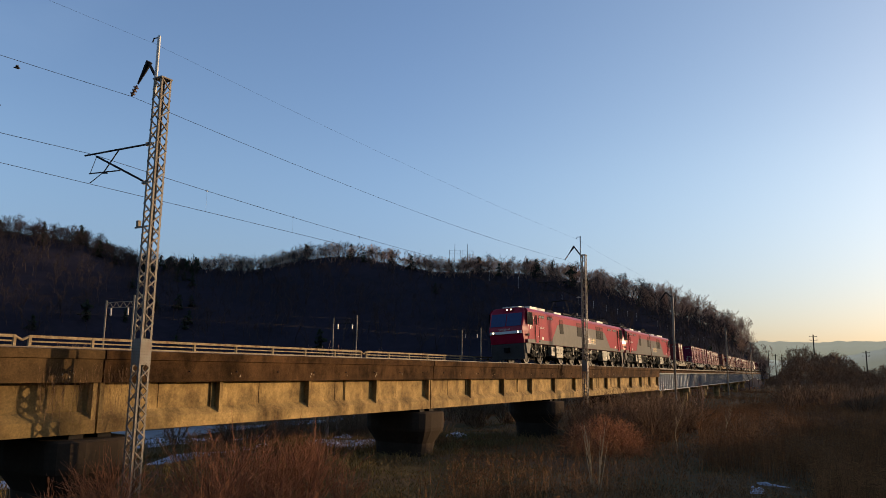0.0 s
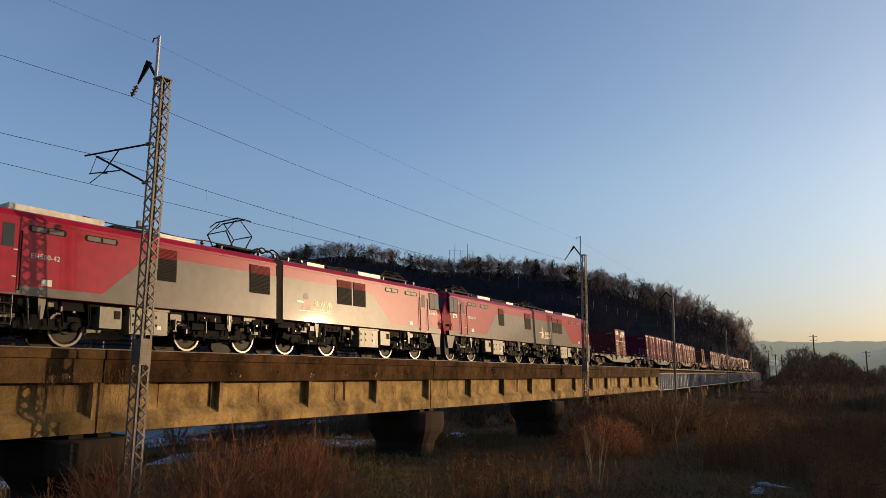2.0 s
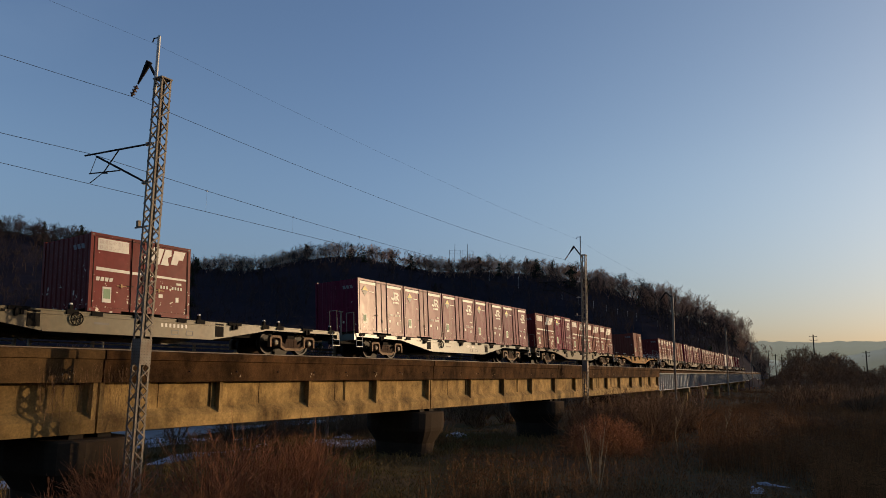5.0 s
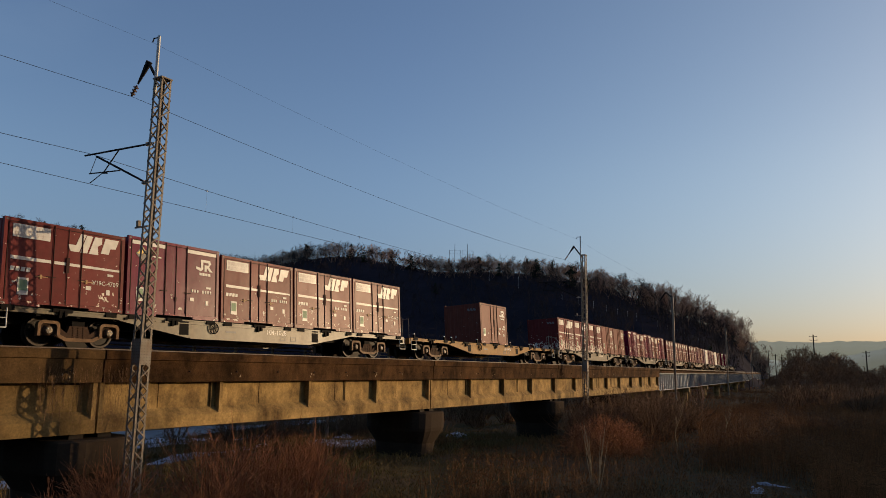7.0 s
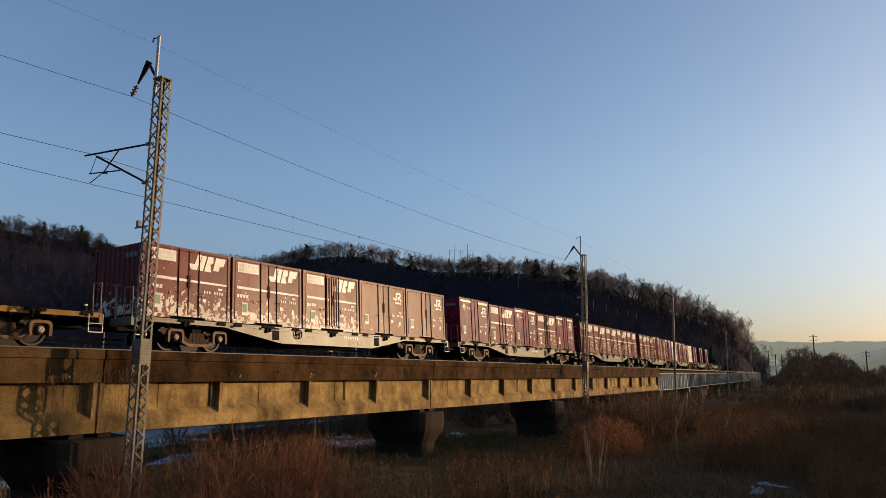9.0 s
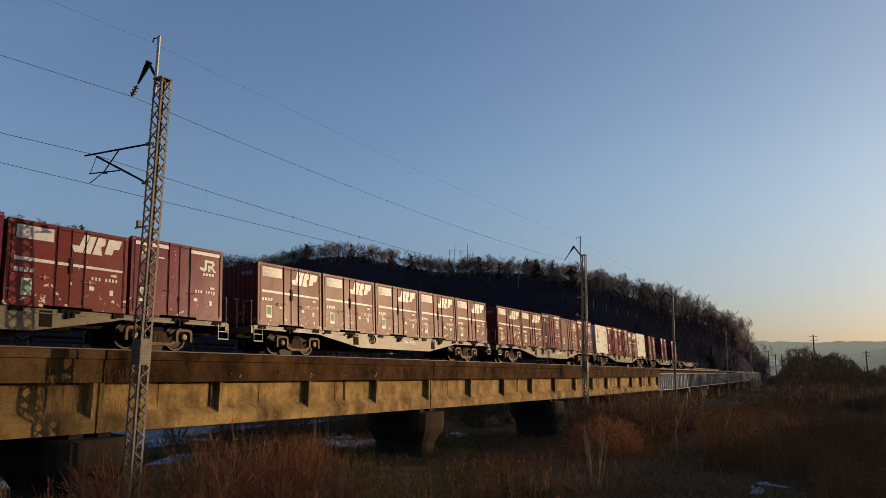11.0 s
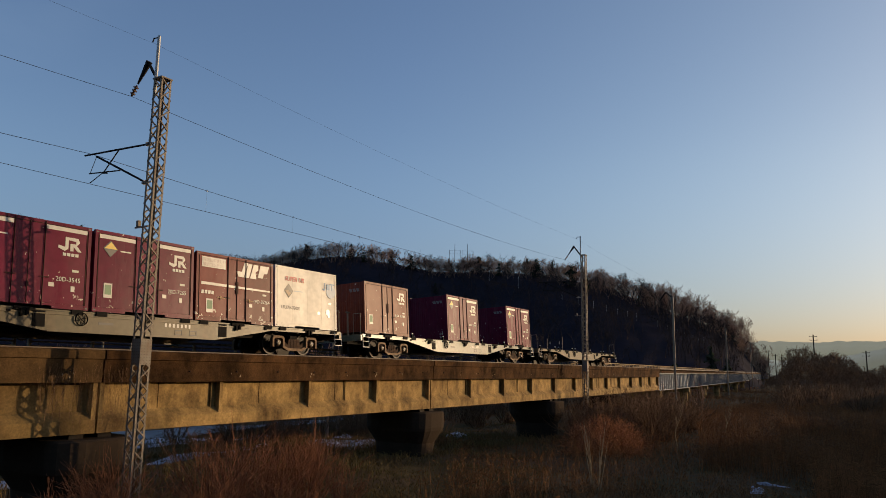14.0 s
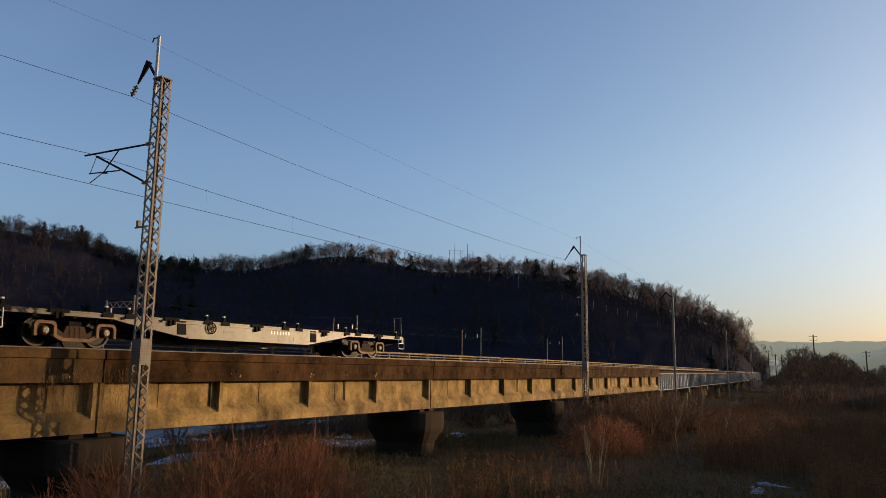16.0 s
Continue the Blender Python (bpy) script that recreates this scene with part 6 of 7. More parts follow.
            for k in range(10):
                d = rnd.choice((rnd.uniform(1.2, 4.4), rnd.uniform(7.4, 11.2)))
                part("pipe", rods(((X(d), s * 1.15, 1.3), (X(d + 0.1), s * 1.12, 0.55), 0.03), seg=5), BOXGREY if k % 4 == 0 else UNDER, body)
            for k in range(30):
                d = rnd.choice((rnd.uniform(0.9, 4.4), rnd.uniform(7.3, 11.6)))
                z = rnd.uniform(0.42, 1.2)
                w, h = rnd.choice(((0.025, 0.07), (0.04, 0.03), (0.015, 0.2), (0.07, 0.02), (0.02, 0.03)))
                part("fitting", boxes((X(d) - w, X(d) + w, *sorted((s * 1.26, s * 1.2)), z - h, z + h)), rnd.choice((BOXGREY, TYRE, BOGIE_PALE, UNDER)), body, bevel=0.006)
            for d in (2.9, 9.7):
                bm = bmesh.new()
                prism(bm, [(X(d) - 0.12, 1.3), (X(d) + 0.12, 1.3), (X(d) + 0.05, 0.72), (X(d) - 0.05, 0.72)], s * 1.24, s * 1.18)
                part("bracket", bm, BOXGREY, body)
    for y in (-0.75, -0.5, 0.5):
        part("jumper_cable", tube([(11.3 + 1.5 * k / 14, y, 3.82 + 0.42 * math.sin(math.pi * k / 14) ** 0.7 - 0.22 * math.exp(-((k - 7) / 1.6) ** 2)) for k in range(15)], 0.03), UNDER, loco, "black cable looped over the gangway")
    part("bellows", boxes((11.82, 12.28, -1.37, 1.37, 1.15, 3.62)), UNDER, loco, "black gangway bellows")
    for c in (2.72, 9.62, 14.42, 21.32):
        bogie(loco, c, 1.275, 0.56, "loco")
    return loco


def wagon(paint, label):
    w = thing("container_wagon", label, "freight wagon", "container wagons of the train")
    for s in (-1, 1):
        bm = bmesh.new()
        o = [(-9.75, 0.87), (-6.0, 0.85), (-5.6, 0.77), (-3.25, 0.4), (2.95, 0.4), (5.2, 0.77), (5.6, 0.85), (9.75, 0.87), (9.75, 1.0), (-9.75, 1.0)]
        prism(bm, o, s * 1.22, s * 1.13)
        sill = part("side_sill", bm, paint, w)
        bm = bmesh.new()
        box(bm, -3.2, 2.9, *sorted((s * 1.25, s * 1.1)), 0.38, 0.42)
        box(bm, -9.78, 9.78, *sorted((s * 1.24, s * 1.05)), 0.97, 1.01)
        part("sill_lip", bm, paint, sill)
        part("slot", boxes((-1.62, -1.12, *sorted((s * 1.225, s * 1.2)), 0.66, 0.73)), BLACK, sill, bevel=0.02)
        bm = bmesh.new()
        for i in range(7):
            x = 0.75 + i * 0.16
            prism(bm, rect(x, x + 0.075, 0.72, 0.84), s * 1.226, s * 1.2)
        tagged(part("number_bar", bm, WHITE, sill), kind="stuff")
        bm = bmesh.new()
        for x in (1.15, 1.75):
            for a, b, c, d in ((x, x + 0.3, 0.48, 0.51), (x, x + 0.3, 0.62, 0.65), (x, x + 0.03, 0.48, 0.65), (x + 0.27, x + 0.3, 0.48, 0.65)):
                box(bm, a, b, *sorted((s * 1.226, s * 1.2)), c, d)
        tagged(part("lettering_bar", bm, BLACK, sill), kind="stuff")
        # container locks
        for k in range(5):
            for e in (-1.55, 1.55):
                x = (k - 2) * 3.885 + e
                part("twist_lock", boxes((x - 0.18, x + 0.18, *sorted((s * 1.27, s * 1.1)), 0.9, 1.045)), UNDER, w)
            x = (k - 2) * 3.885
            bm = boxes((x - 0.3, x + 0.3, *sorted((s * 1.29, s * 1.1)), 0.93, 1.03), (x - 0.12, x - 0.04, *sorted((s * 1.31, s * 1.2)), 0.76, 0.98), (x + 0.04, x + 0.12, *sorted((s * 1.31, s * 1.2)), 0.8, 0.98))
            part("clamp", bm, UNDER, w)
        for x in (-3.45, 3.2):
            part("pocket", boxes((x - 0.18, x + 0.18, *sorted((s * 1.235, s * 1.2)), 0.5, 0.96)), UNDER, w)
    bm = boxes((-9.75, 9.75, -0.35, 0.35, 0.62, 0.95))
    for x in np.linspace(-9.6, 9.6, 17):
        box(bm, x - 0.06, x + 0.06, -1.14, 1.14, 0.8, 0.97)
    part("centre_sill", bm, UNDER, w)
    part("deck", boxes((-9.7, 9.7, -1.1, -0.4, 0.955, 0.985), (-9.7, 9.7, 0.4, 1.1, 0.955, 0.985)), UNDER, w)
    for s in (-1, 1):
        part("end_beam", boxes((s * 9.8 - 0.06, s * 9.8 + 0.06, -1.2, 1.2, 0.72, 1.0)), paint, w, bevel=0.02)
        part("coupler", boxes((min(s * 9.7, s * 10.42), max(s * 9.7, s * 10.42), -0.14, 0.14, 0.72, 1.0)), UNDER, w, bevel=0.04)
        a, b = s * 9.35, s * 9.8
        part("end_step", rods(((a, -1.28, 0.95), (a, -1.28, 0.42), 0.016), ((b, -1.28, 0.95), (b, -1.28, 0.42), 0.016), ((a, -1.28, 0.42), (b, -1.28, 0.42), 0.02), ((a, -1.28, 0.68), (b, -1.28, 0.68), 0.014)), WHITE, w, "pale shunter's step")
        part("end_rail", rods(((b, -1.15, 1.0), (b, -1.15, 1.95), 0.018), ((b, -0.75, 1.0), (b, -0.75, 1.95), 0.018), ((b, -1.15, 1.95), (b, -0.75, 1.95), 0.018)), GALV, w)
    # brake hand wheel, its stand, and the lever posts over the leading bogie
    hand = part("hand_wheel", lathe(bmesh.new(), [(-1.3, 0.19), (-1.27, 0.2), (-1.24, 0.19), (-1.27, 0.17)], caps=False, seg=18, at=(-2.2, 0, 0.78)), UNDER, w, "dark spoked brake hand wheel")
    for q in range(3):
        e = math.pi * q / 3 + 0.3
        part("spoke", rods(((-2.2 - 0.18 * math.cos(e), -1.27, 0.78 - 0.18 * math.sin(e)), (-2.2 + 0.18 * math.cos(e), -1.27, 0.78 + 0.18 * math.sin(e)), 0.014)), UNDER, hand)
    part("brake_post", rods(((-9.95, -0.55, 0.95), (-9.95, -0.55, 2.0), 0.04), ((-10.08, -0.55, 2.03), (-9.82, -0.55, 2.03), 0.035), seg=8), GALV, w, "upright brake post with a short cross handle")
    bm = bmesh.new()
    prism(bm, [(-4.6, 0.87), (4.4, 0.87), (4.4, 0.9), (-4.6, 0.9)], -1.245, -1.2)
    part("stiffening_bar", bm, paint, w)
    for x in (-5.7, -4.3, 3.9, 5.3):
        part("cable_clip", boxes((x - 0.05, x + 0.05, -1.26, -1.2, 0.86, 0.93)), UNDER, w)
    bm = boxes((-2.4, -1.0, -0.7, 0.7, 0.45, 0.75), (0.6, 1.6, -0.5, 0.5, 0.45, 0.7))
    rod(bm, (-4.8, 0.2, 0.62), (4.8, 0.2, 0.62), 0.05)
    rod(bm, (3.2, -0.5, 0.6), (4.3, -0.5, 0.6), 0.17, 10)
    part("brake_gear", bm, UNDER, w)
    for c in (-7.1, 7.1):
        bogie(w, c, 0.95, 0.43, "wagon")
    return w


L2, SIDE = 1.885, 1.225


def container(kind):
    H = {"plum": 2.52, "stripe": 2.42, "brown": 2.42, "white": 2.43, "ribbed": 2.42, "peeled": 2.42}[kind]
    paint = {"plum": BOX_PLUM, "stripe": BOX_RUST, "brown": BOX_BROWN, "white": BOX_WHITE, "ribbed": BOX_PEEL, "peeled": BOX_PEEL}[kind]
    label = {"plum": "plum red freight container with pale top band and yellow diamond", "stripe": "weathered rust red freight container with white side stripe",
             "brown": "red-brown freight container with a small white emblem", "white": "off-white freight container with blue round emblem",
             "ribbed": "weathered rust red freight container with ribbed middle", "peeled": "rust red freight container with large patches of peeled paint"}[kind]
    c = thing("freight_container", label, "container", "containers of the train")
    plan = [(-L2 + 0.03, -SIDE + 0.03), (L2 - 0.03, -SIDE + 0.03)]
    wave = []
    for i in range(9):
        y = -1.0 + i * 0.25
        wave += [(0.03, y - 0.09), (0.006, y - 0.05), (0.006, y + 0.05), (0.03, y + 0.09)]
    plan += [(L2 - d, y) for d, y in wave] + [(L2 - 0.03, SIDE - 0.03), (-L2 + 0.03, SIDE - 0.03)] + [(-L2 + d, y) for d, y in reversed(wave)]
    bm = bmesh.new()
    lo = [bm.verts.new((x, y, 0.1)) for x, y in plan]
    hi = [bm.verts.new((x, y, H - 0.03)) for x, y in plan]
    for i in range(len(plan)):
        j = (i + 1) % len(plan)
        bm.faces.new((lo[i], lo[j], hi[j], hi[i]))
    bm.faces.new(lo[::-1])
    bm.faces.new(hi)
    body = part("body", bm, paint, c)
    for sx in (-1, 1):
        for sy in (-1, 1):
            part("corner_post", boxes((*sorted((sx * L2, sx * (L2 - 0.1))), *sorted((sy * SIDE, sy * (SIDE - 0.1))), 0.0, H)), paint, c, bevel=0.012)
    for sy in (-1, 1):
        y = sorted((sy * SIDE, sy * (SIDE - 0.08)))
        part("bottom_rail", boxes((-L2 + 0.1, -0.75, *y, 0.0, 0.14), (-0.75, 0.75, *y, 0.07, 0.14), (0.75, L2 - 0.1, *y, 0.0, 0.14)), paint, c)
        part("top_rail", boxes((-L2 + 0.1, L2 - 0.1, *y, H - 0.09, H)), paint, c)
    F = -SIDE + 0.028
    if kind != "white":
        for x0, x1, nm in ((-1.75, -0.46, "side_panel"), (-0.42, -0.02, "door_leaf"), (0.02, 0.42, "door_leaf"), (0.46, 1.75, "side_panel")):
            for sy in (-1, 1):
                part(nm, boxes((x0, x1, *sorted((sy * (SIDE - 0.012), sy * (SIDE - 0.05))), 0.15, H - 0.1)), paint, c, bevel=0.008)
        bm = bmesh.new()
        for x in (-0.44, 0.44):
            rod(bm, (x, -SIDE - 0.008, 0.05), (x, -SIDE - 0.008, H - 0.03), 0.018, 6)
        rod(bm, (0.0, -SIDE - 0.004, 0.1), (0.0, -SIDE - 0.004, H - 0.06), 0.012, 6)
        part("lock_bar", bm, SEAM, c)
        part("door_handle", boxes((-0.05, 0.05, -SIDE - 0.03, -SIDE, 1.05, 1.5) if kind != "plum" else (-0.03, 0.03, -SIDE - 0.025, -SIDE, 0.55, 0.7)), SEAM, c)
        for x in (-0.62, 0.35):
            part("latch", boxes((x, x + 0.27, -SIDE - 0.02, -SIDE, 0.86, 0.89)), SEAM, c)
    else:
        for x0, x1 in ((-1.8, -0.902), (-0.898, -0.002), (0.002, 0.898), (0.902, 1.8)):
            for sy in (-1, 1):
                part("side_panel", boxes((x0, x1, *sorted((sy * (SIDE - 0.012), sy * (SIDE - 0.05))), 0.15, H - 0.1)), paint, c, bevel=0.008)
    if kind == "ribbed":
        for x in (-0.36, -0.2, -0.04, 0.12, 0.28):
            part("rib", boxes((x, x + 0.07, -SIDE - 0.03, -SIDE, 0.2, H - 0.15)), paint, c)
    Y = -SIDE + 0.008
    for x0, x1 in ((-1.7, -0.95), (0.95, 1.7)):
        part("fork_pocket", boxes((x0 + 0.25, x1 - 0.0, Y - 0.004, Y + 0.05, 0.015, 0.11) if x0 < 0 else (x0, x1 - 0.25, Y - 0.004, Y + 0.05, 0.015, 0.11)), SEAM, c)
    bm = bmesh.new()
    if kind in ("stripe", "ribbed", "peeled"):
        # slanted house mark in three plain blocks, cut by a thin gap
        o = []
        o.append([(-0.5, 1.72), (-0.24, 1.72), (-0.02, 2.28), (-0.2, 2.28), (-0.34, 1.92), (-0.6, 1.92)])
        o.append([(-0.2, 1.72), (0.02, 1.72), (0.2, 2.26), (-0.0, 2.26)])
        o.append([(0.08, 1.72), (0.4, 1.72), (0.36, 1.98), (0.5, 2.06), (0.5, 2.26), (0.26, 2.26)])
        o.append([(0.48, 1.78), (0.74, 1.78), (0.8, 1.96), (0.98, 1.98), (1.08, 2.26), (0.62, 2.26)])
        for q in o:
            slab(bm, [(x + 0.58, z) for x, z in q], -SIDE + 0.004)
        part("house_mark", bm, WHITE, c, "white slanted house mark")
        bm = bmesh.new()
        for xa, xb in ((-1.66, -0.5), (-0.4, -0.04), (0.04, 0.4), (0.48, 1.72)):
            # the stripe narrows along the box
            slab(bm, [(xa, 1.27), (xb, 1.27), (xb, 1.372 - 0.012 * (xb + 1.66)), (xa, 1.372 - 0.012 * (xa + 1.66))], -SIDE + 0.004)
        part("stripe", bm, WHITE, c, "thin white stripe")
        part("slogan_panel", slab(bmesh.new(), rect(-1.64, -0.56, 1.9, 2.27), -SIDE + 0.004), WHITE, c, "white slogan panel")
        for z, words in ((2.11, "\u74b0\u5883\u306b\u3084\u3055\u3057\u3044"), (1.94, "\u9244\u9053\u30b3\u30f3\u30c6\u30ca")):
            words_on(c, "slogan", words, -1.6, z, 0.15, -SIDE - 0.006, FADED)
        bm = bmesh.new()
        for i in range(4):
            slab(bm, slant(-1.66 + i * 0.15, -1.55 + i * 0.15, 0.95, 1.07, 0.02), -SIDE + 0.004)
        tagged(part("owner_bar", bm, WHITE, c), kind="stuff")
        st = part("notice", slab(bmesh.new(), rect(-1.42, -1.12, 0.3, 0.78), -SIDE + 0.004), WHITE, c, "white notice sticker with green print")
        part("notice_print", slab(bmesh.new(), rect(-1.385, -1.155, 0.42, 0.72), -SIDE - 0.001), GREEN, st)
        for x, z in ((-0.78, 0.84), (0.62, 0.84)):
            part("seal_handle", boxes((x - 0.16, x + 0.2, -SIDE - 0.016, -SIDE, z, z + 0.025), (x - 0.03, x + 0.03, -SIDE - 0.024, -SIDE, z - 0.05, z + 0.07)), YELLOW_DARK, c, "worn orange door latch")
    elif kind in ("plum", "brown"):
        if kind == "plum":
            for a, b in ((-1.74, -0.47), (0.47, 1.74)):
                part("top_band", slab(bmesh.new(), rect(a, b, H - 0.24, H - 0.12), -SIDE + 0.004), WHITE, c, "pale band along the top")
            bm = bmesh.new()
            slab(bm, [(-1.35, 1.72), (-1.1, 1.98), (-1.35, 2.24), (-1.6, 1.98)], -SIDE + 0.004)
            dia = part("diamond", bm, BLACK, c, "black and yellow diamond sign")
            bm = bmesh.new()
            slab(bm, [(-1.56, 1.98), (-1.12, 1.98), (-1.34, 2.2)], -SIDE - 0.001)
            part("diamond_top", bm, YELLOW, dia)
            bm = bmesh.new()
            slab(bm, rect(-1.0, -0.62, 1.93, 1.97), -SIDE + 0.004)
            tagged(part("lettering_bar", bm, WHITE, c), kind="stuff")
        bm = bmesh.new()
        for q in ([(0.85, 1.78), (1.05, 1.7), (1.16, 1.78), (1.16, 2.12), (1.06, 2.12), (1.06, 1.82), (0.85, 1.86)], [(1.22, 1.72), (1.32, 1.72), (1.32, 1.86), (1.46, 1.72), (1.58, 1.72), (1.42, 1.9), (1.52, 2.0), (1.46, 2.12), (1.16, 2.12), (1.16, 2.04), (1.4, 2.02), (1.4, 1.94), (1.22, 1.94)]):
            slab(bm, q, -SIDE + 0.004)
        part("house_mark", bm, WHITE, c, "white rounded house mark")
        bm = bmesh.new()
        for i in range(4):
            slab(bm, rect(1.0 + i * 0.13, 1.1 + i * 0.13, 1.56, 1.65), -SIDE + 0.004)
        tagged(part("owner_bar", bm, WHITE, c), kind="stuff")
        st = part("notice", slab(bmesh.new(), rect(-1.53, -1.24, 0.45, 0.9), -SIDE + 0.004), WHITE, c, "white notice sticker with green print")
        part("notice_print", slab(bmesh.new(), rect(-1.49, -1.28, 0.55, 0.85), -SIDE - 0.001), GREEN, st)
    else:
        bm = bmesh.new()
        lathe(bm, [(-0.008, 0.3), (0.0, 0.3)], seg=28, at=(1.5, -SIDE + 0.002, 1.66))
        part("emblem", bm, PALE_BLUE, c, "pale blue round emblem")
        bm = bmesh.new()
        for o in ([(0.98, 1.7), (1.06, 1.66), (1.14, 1.72), (1.14, 2.0), (1.08, 2.0), (1.08, 1.74), (0.98, 1.76)], [(1.22, 1.72), (1.42, 1.72), (1.42, 1.96), (1.22, 1.96)], [(1.54, 1.7), (1.6, 1.7), (1.6, 1.94), (1.72, 1.94), (1.72, 2.0), (1.44, 2.0), (1.44, 1.94), (1.54, 1.94)]):
            slab(bm, o, -SIDE - 0.008)
        part("emblem_bars", bm, SIGNBLUE, c, "dark blue bars over the emblem")
        words_on(c, "type_mark", "SUPER UR", -1.36, 1.86, 0.26, -SIDE - 0.006, SIGNRED, 0.28)
        bm = bmesh.new()
        slab(bm, [(-1.12, 1.17), (-0.85, 1.46), (-1.12, 1.75), (-1.39, 1.46)], -SIDE + 0.004)
        dia = part("diamond", bm, BLACK, c, "black and ochre diamond sign")
        bm = bmesh.new()
        slab(bm, [(-1.33, 1.45), (-1.12, 1.23), (-0.99, 1.37), (-1.12, 1.44), (-1.14, 1.49)], -SIDE - 0.001)
        part("diamond_top", bm, OCHRE, dia)
        part("caption_bar", slab(bmesh.new(), rect(-0.82, -0.3, 1.46, 1.49), -SIDE + 0.004), PALE_BLUE, c)
        part("round_sticker", lathe(bmesh.new(), [(0, 0.13), (0.006, 0.13)], seg=16, at=(1.3, -SIDE, 0.75)), KOKI_BLUE, c)
    # corner castings with their lifting holes
    for x in (-L2 + 0.075, L2 - 0.075):
        for z in (0.06, H - 0.06):
            cast = part("corner_casting", boxes((x - 0.078, x + 0.078, -SIDE - 0.005, -SIDE + 0.05, z - 0.062, z + 0.062)), paint, c, bevel=0.008)
            part("casting_hole", boxes((x - 0.035, x + 0.035, -SIDE - 0.008, -SIDE + 0.02, z - 0.022, z + 0.022)), BLACK, cast)
    # dark strips that stand in for the shaded gaps round the panels
    for x in (-1.752, 1.752):
        part("gasket", boxes((x - 0.014, x + 0.014, -SIDE + 0.002, -SIDE + 0.03, 0.14, H - 0.09)), SEAM if kind != "white" else paint, c)
    part("gasket", boxes((-1.75, 1.75, -SIDE + 0.002, -SIDE + 0.03, H - 0.112, H - 0.086)), SEAM if kind != "white" else paint, c)
    # code of the box, and scuffs
    bm = bmesh.new()
    for i in range(8):
        if i != 3:
            slab(bm, rect(0.68 + i * 0.115, 0.74 + i * 0.115, 0.93, 1.03), -SIDE + 0.004) if kind != "white" else slab(bm, rect(-1.5 + i * 0.12, -1.44 + i * 0.12, 0.95, 1.05), -SIDE + 0.004)
    tagged(part("code_bar", bm, WHITE if kind != "white" else BLACK, c), kind="stuff")
    for x, z, w, h in ((0.62, 0.62, 0.16, 0.12), (1.32, 1.1, 0.2, 0.07), (1.3, 0.52, 0.12, 0.16)):
        part("data_panel", slab(bmesh.new(), rect(x, x + w, z, z + h), -SIDE + 0.004), WHITE if kind != "white" else KOKI_BLUE, c)
    # house mark on the end
    bm = bmesh.new()
    for k in range(3):
        o = [(-0.95 + k * 0.2, H - 0.46), (-0.81 + k * 0.2, H - 0.46), (-0.75 + k * 0.2, H - 0.31), (-0.89 + k * 0.2, H - 0.31)]
        v = [bm.verts.new((x, y, z)) for x in (-L2 - 0.004, -L2 + 0.01) for y, z in o]
        for q in ((0, 1, 2, 3), (7, 6, 5, 4), (0, 4, 5, 1), (1, 5, 6, 2), (2, 6, 7, 3), (3, 7, 4, 0)):
            bm.faces.new([v[i] for i in q])
    part("end_mark", bm, ENDMARK, c)
    return c


ROLLING = []   # (object, distance of its origin behind the first cab, distances of its two pivots, height)
loco_a = locomotive(True)
LOCO_LONG, WAGON_LONG, BOX_STEP = 1.0329, 1.0132, 3.895
ROLLING.append((loco_a, 0.0, 2.72 * LOCO_LONG, 21.32 * LOCO_LONG, 0.0))
loco_b = locomotive(False)
ROLLING.append((loco_b, 24.75 * LOCO_LONG, 27.47 * LOCO_LONG, 46.07 * LOCO_LONG, 0.0))
loco_a.scale.x = loco_b.scale.x = LOCO_LONG
WAGONS = {"grey": wagon(KOKI_GREY, "dusty grey container flat wagon with fishbelly sides"),
          "blue": wagon(KOKI_BLUE, "faded blue-grey container flat wagon with fishbelly sides"),
          "tan": wagon(KOKI_TAN, "rusty ochre container flat wagon with fishbelly sides")}
BOXES = {k: container(k) for k in ("plum", "stripe", "brown", "white", "ribbed", "peeled")}
used_w = set()
P_, S_, B_, W_, R_, N_ = "plum", "stripe", "brown", "white", "ribbed", None
LOADS = [("grey", [N_, N_, S_, N_, N_]), ("blue", [P_] * 5), ("grey", [S_, P_, S_, S_, S_]), ("tan", [N_, N_, B_, N_, N_]),
         ("grey", ["peeled", "peeled", R_, B_, B_]), ("grey", [P_, S_, P_, S_, P_]), ("grey", [S_] * 5), ("grey", [S_, S_, P_, B_, P_]),
         ("grey", [W_, P_, P_, S_, W_]), ("blue", [B_, N_, P_, N_, P_]), ("grey", [N_] * 5)]
WAGON_NO = {2: "104-1028", 3: "107-1417", 6: "104-2425"}
CODES = {(1, 2): "20D-12630", (2, 0): "V19C-4705", (2, 4): "V19C-3835", (6, 2): "19D-80438", (6, 3): "19D-80242", (6, 0): "19D-33109", (6, 1): "V19C-4713", (7, 0): "19D-36917",
         (7, 4): "20D-3473", (8, 1): "20D-3545", (8, 2): "20D-7265", (8, 3): "19D-35264", (8, 4): "UR17A-70002"}
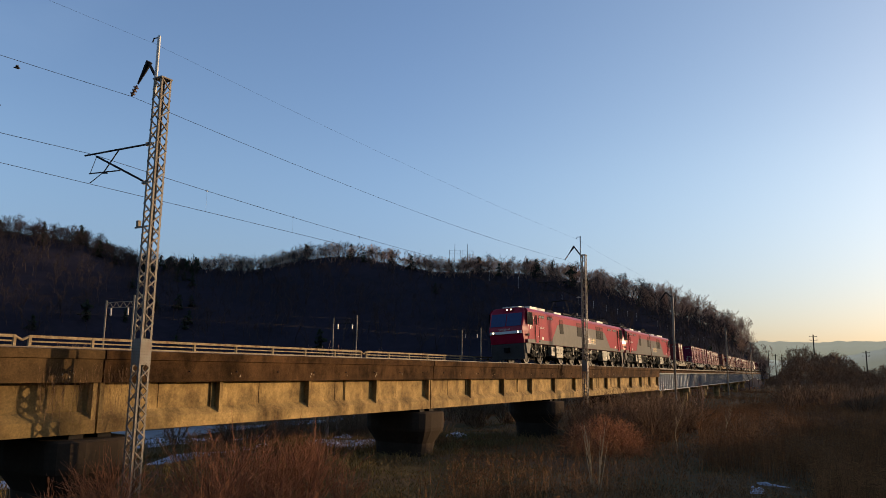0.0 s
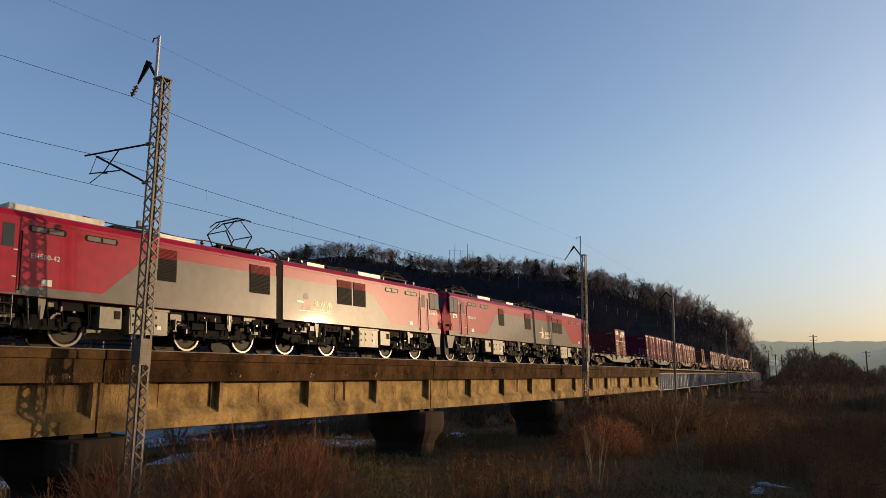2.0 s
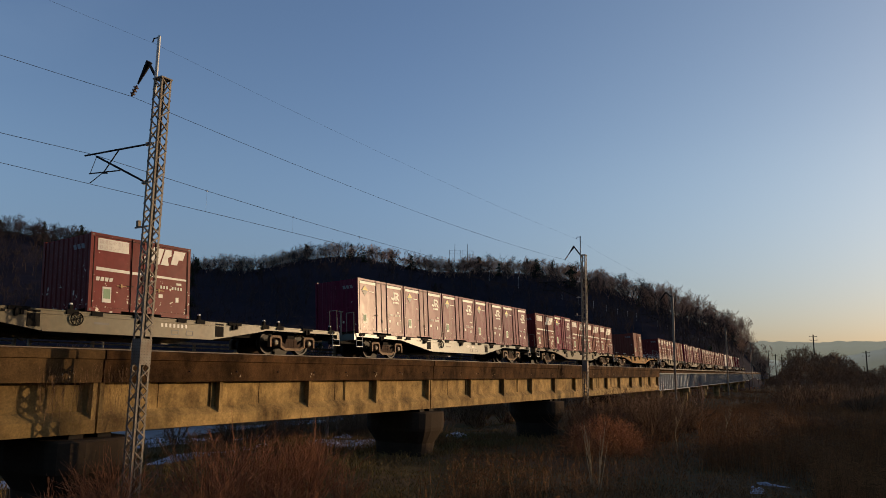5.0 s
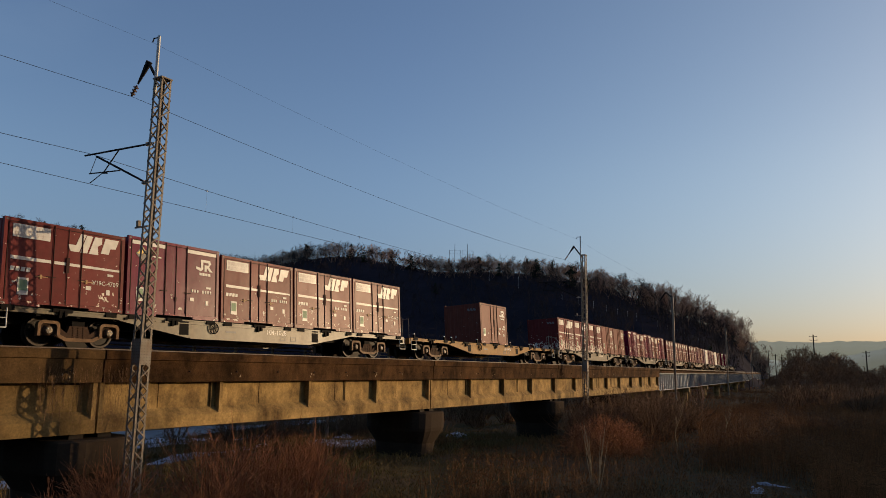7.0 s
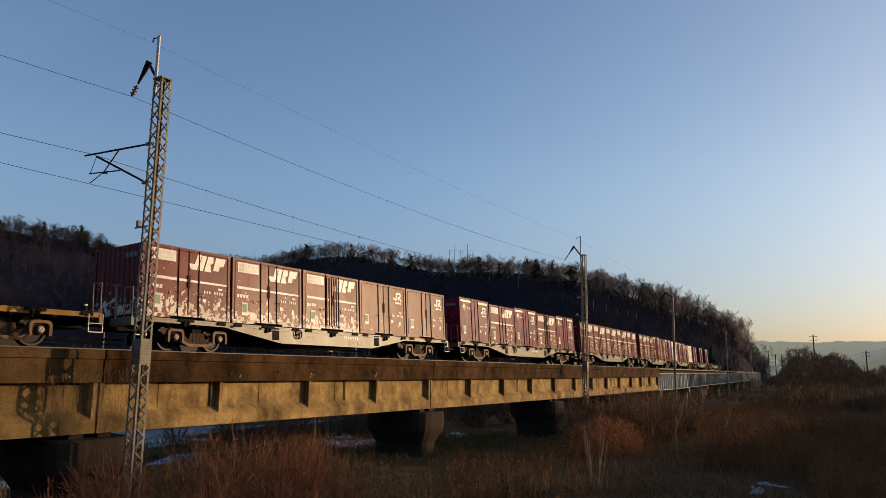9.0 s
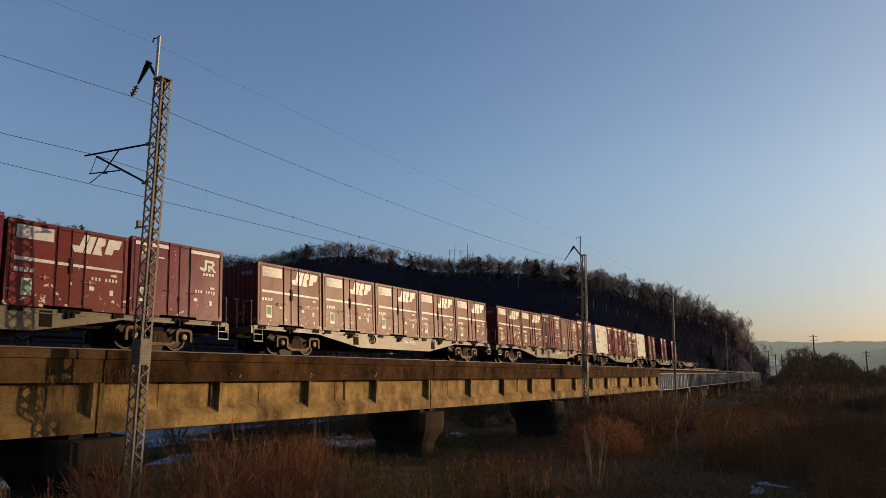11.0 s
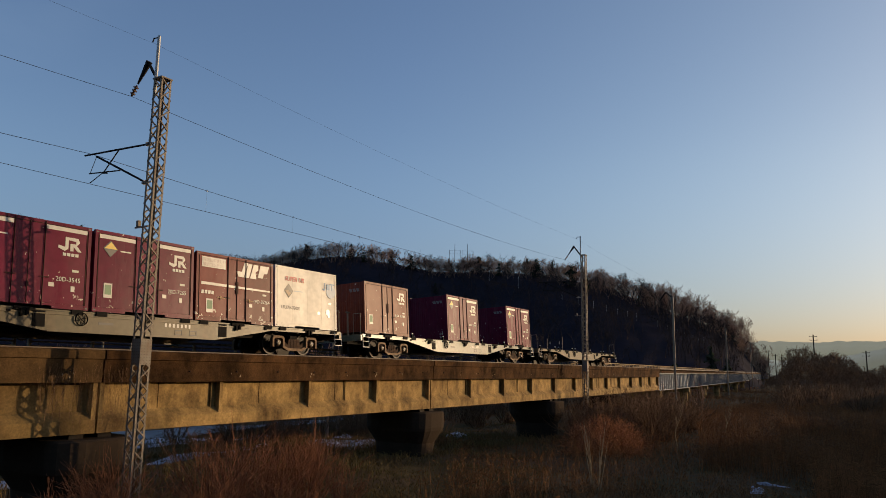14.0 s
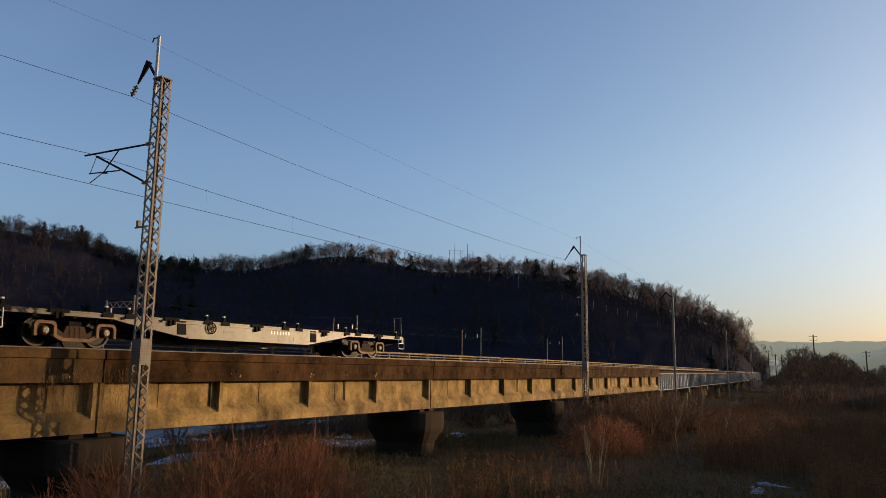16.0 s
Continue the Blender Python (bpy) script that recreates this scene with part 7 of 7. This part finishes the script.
# middles of the wagons, behind the first cab
WAGON_AT = [61.3, 82.35, 103.3, 123.73, 144.67, 165.8, 186.9, 207.83, 228.2, 249.6, 270.55]
for n, (paint, load) in enumerate(LOADS):
    u = WAGON_AT[n]
    w = WAGONS[paint] if paint not in used_w else copy_thing(WAGONS[paint], Matrix.Identity(4))
    used_w.add(paint)
    w.scale.x = WAGON_LONG
    ROLLING.append((w, u, u - 7.2, u + 7.2, 0.0))
    if n in WAGON_NO:
        for o in [o for q in w.children for o in q.children if o.name.startswith("number_bar") and o.parent.matrix_basis.translation.y <= 0][:1]:
            words_on(w, "wagon_number", WAGON_NO[n], 1.2 if n == 3 else 0.4, 0.69, 0.29, -1.227, WHITE)
            bpy.data.objects.remove(o)
    for k, kind in enumerate(load):
        if not kind:
            for e in (-1.55, 1.55):
                for sy in (-1, 1):
                    x = (k - 2) * 3.885 + e
                    pin = part("lock_pin", boxes((x - 0.05, x + 0.05, *sorted((sy * 1.2, sy * 1.1)), 1.04, 1.2)), UNDER, w, bevel=0.012)
                    part("pin_head", boxes((x - 0.04, x + 0.04, *sorted((sy * 1.19, sy * 1.11)), 1.2, 1.25)), STIFF, pin)
        if kind:
            c = copy_thing(BOXES[kind], Matrix.Identity(4))
            ROLLING.append((c, u + (k - 2) * BOX_STEP, u - 7.2, u + 7.2, 1.045))
            if (n, k) in CODES:
                for o in [o for o in c.children if o.name.startswith("code_bar")]:
                    bpy.data.objects.remove(o)
                words_on(c, "box_code", CODES[n, k], -1.55 if kind == "white" else 0.82, 0.72 if kind == "white" else 0.8, 0.19, -SIDE - 0.004, WHITE if kind != "white" else BLACK)
for c in BOXES.values():
    for o in list(c.children_recursive) + [c]:
        bpy.data.objects.remove(o)


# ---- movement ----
def run(t):
    """How far the first cab stands along the track at t seconds; the train picks up speed slightly."""
    return 45.664 - 18.215 * t - 0.0165 * t * t


def train_pose(t, u, f, r, z):
    s = run(t)
    a, b = x_at(s + f), x_at(s + r)
    pa, pb = beside(a, 0), beside(b, 0)
    d = (pb - pa).normalized()
    p = pa + d * (u - f)
    return pose(p.x, p.y, 0, 0, 0, math.degrees(math.atan2(d.y, d.x))) @ pose(0, 0, 0, -CANT) @ pose(0, 0, z)


def motions():
    walk(cam, CAM_ROWS, EXPOSURES)
    times = [0.5 * i for i in range(33)]
    for ob, u, f, r, z in ROLLING:
        walk(ob, [(t, train_pose(t, u, f, r, z)) for t in times])
    # the birds fly out of the view within half a second
    for ob, (x, y, z) in BIRDS:
        walk(ob, [(t, pose(x - 11.0 * t, y + 7.0 * t, z + 0.3 * t, 0, 0, 58)) for t in (0.0, 8.0, 16.0)])
    # the wheels turn as they roll; all wheels of one size and vehicle kind share their turning
    done = {}
    for ob in [o for o in bpy.data.objects if "spin" in o]:
        rad = ob["spin"]
        key = (round(rad, 3), round(ob.location.x, 3))
        if key not in done:
            at = Matrix.Translation(ob.location)
            walk(ob, [(i / 30, at @ Matrix.Rotation(-(run(0) - run(i / 30)) / rad, 4, "Y")) for i in range(481)])
            done[key] = ob.animation_data
        else:
            ob.rotation_mode = "QUATERNION"
            ob.animation_data_create()
            ob.animation_data.action = done[key].action
            ob.animation_data.action_slot = done[key].action_slot


motions()
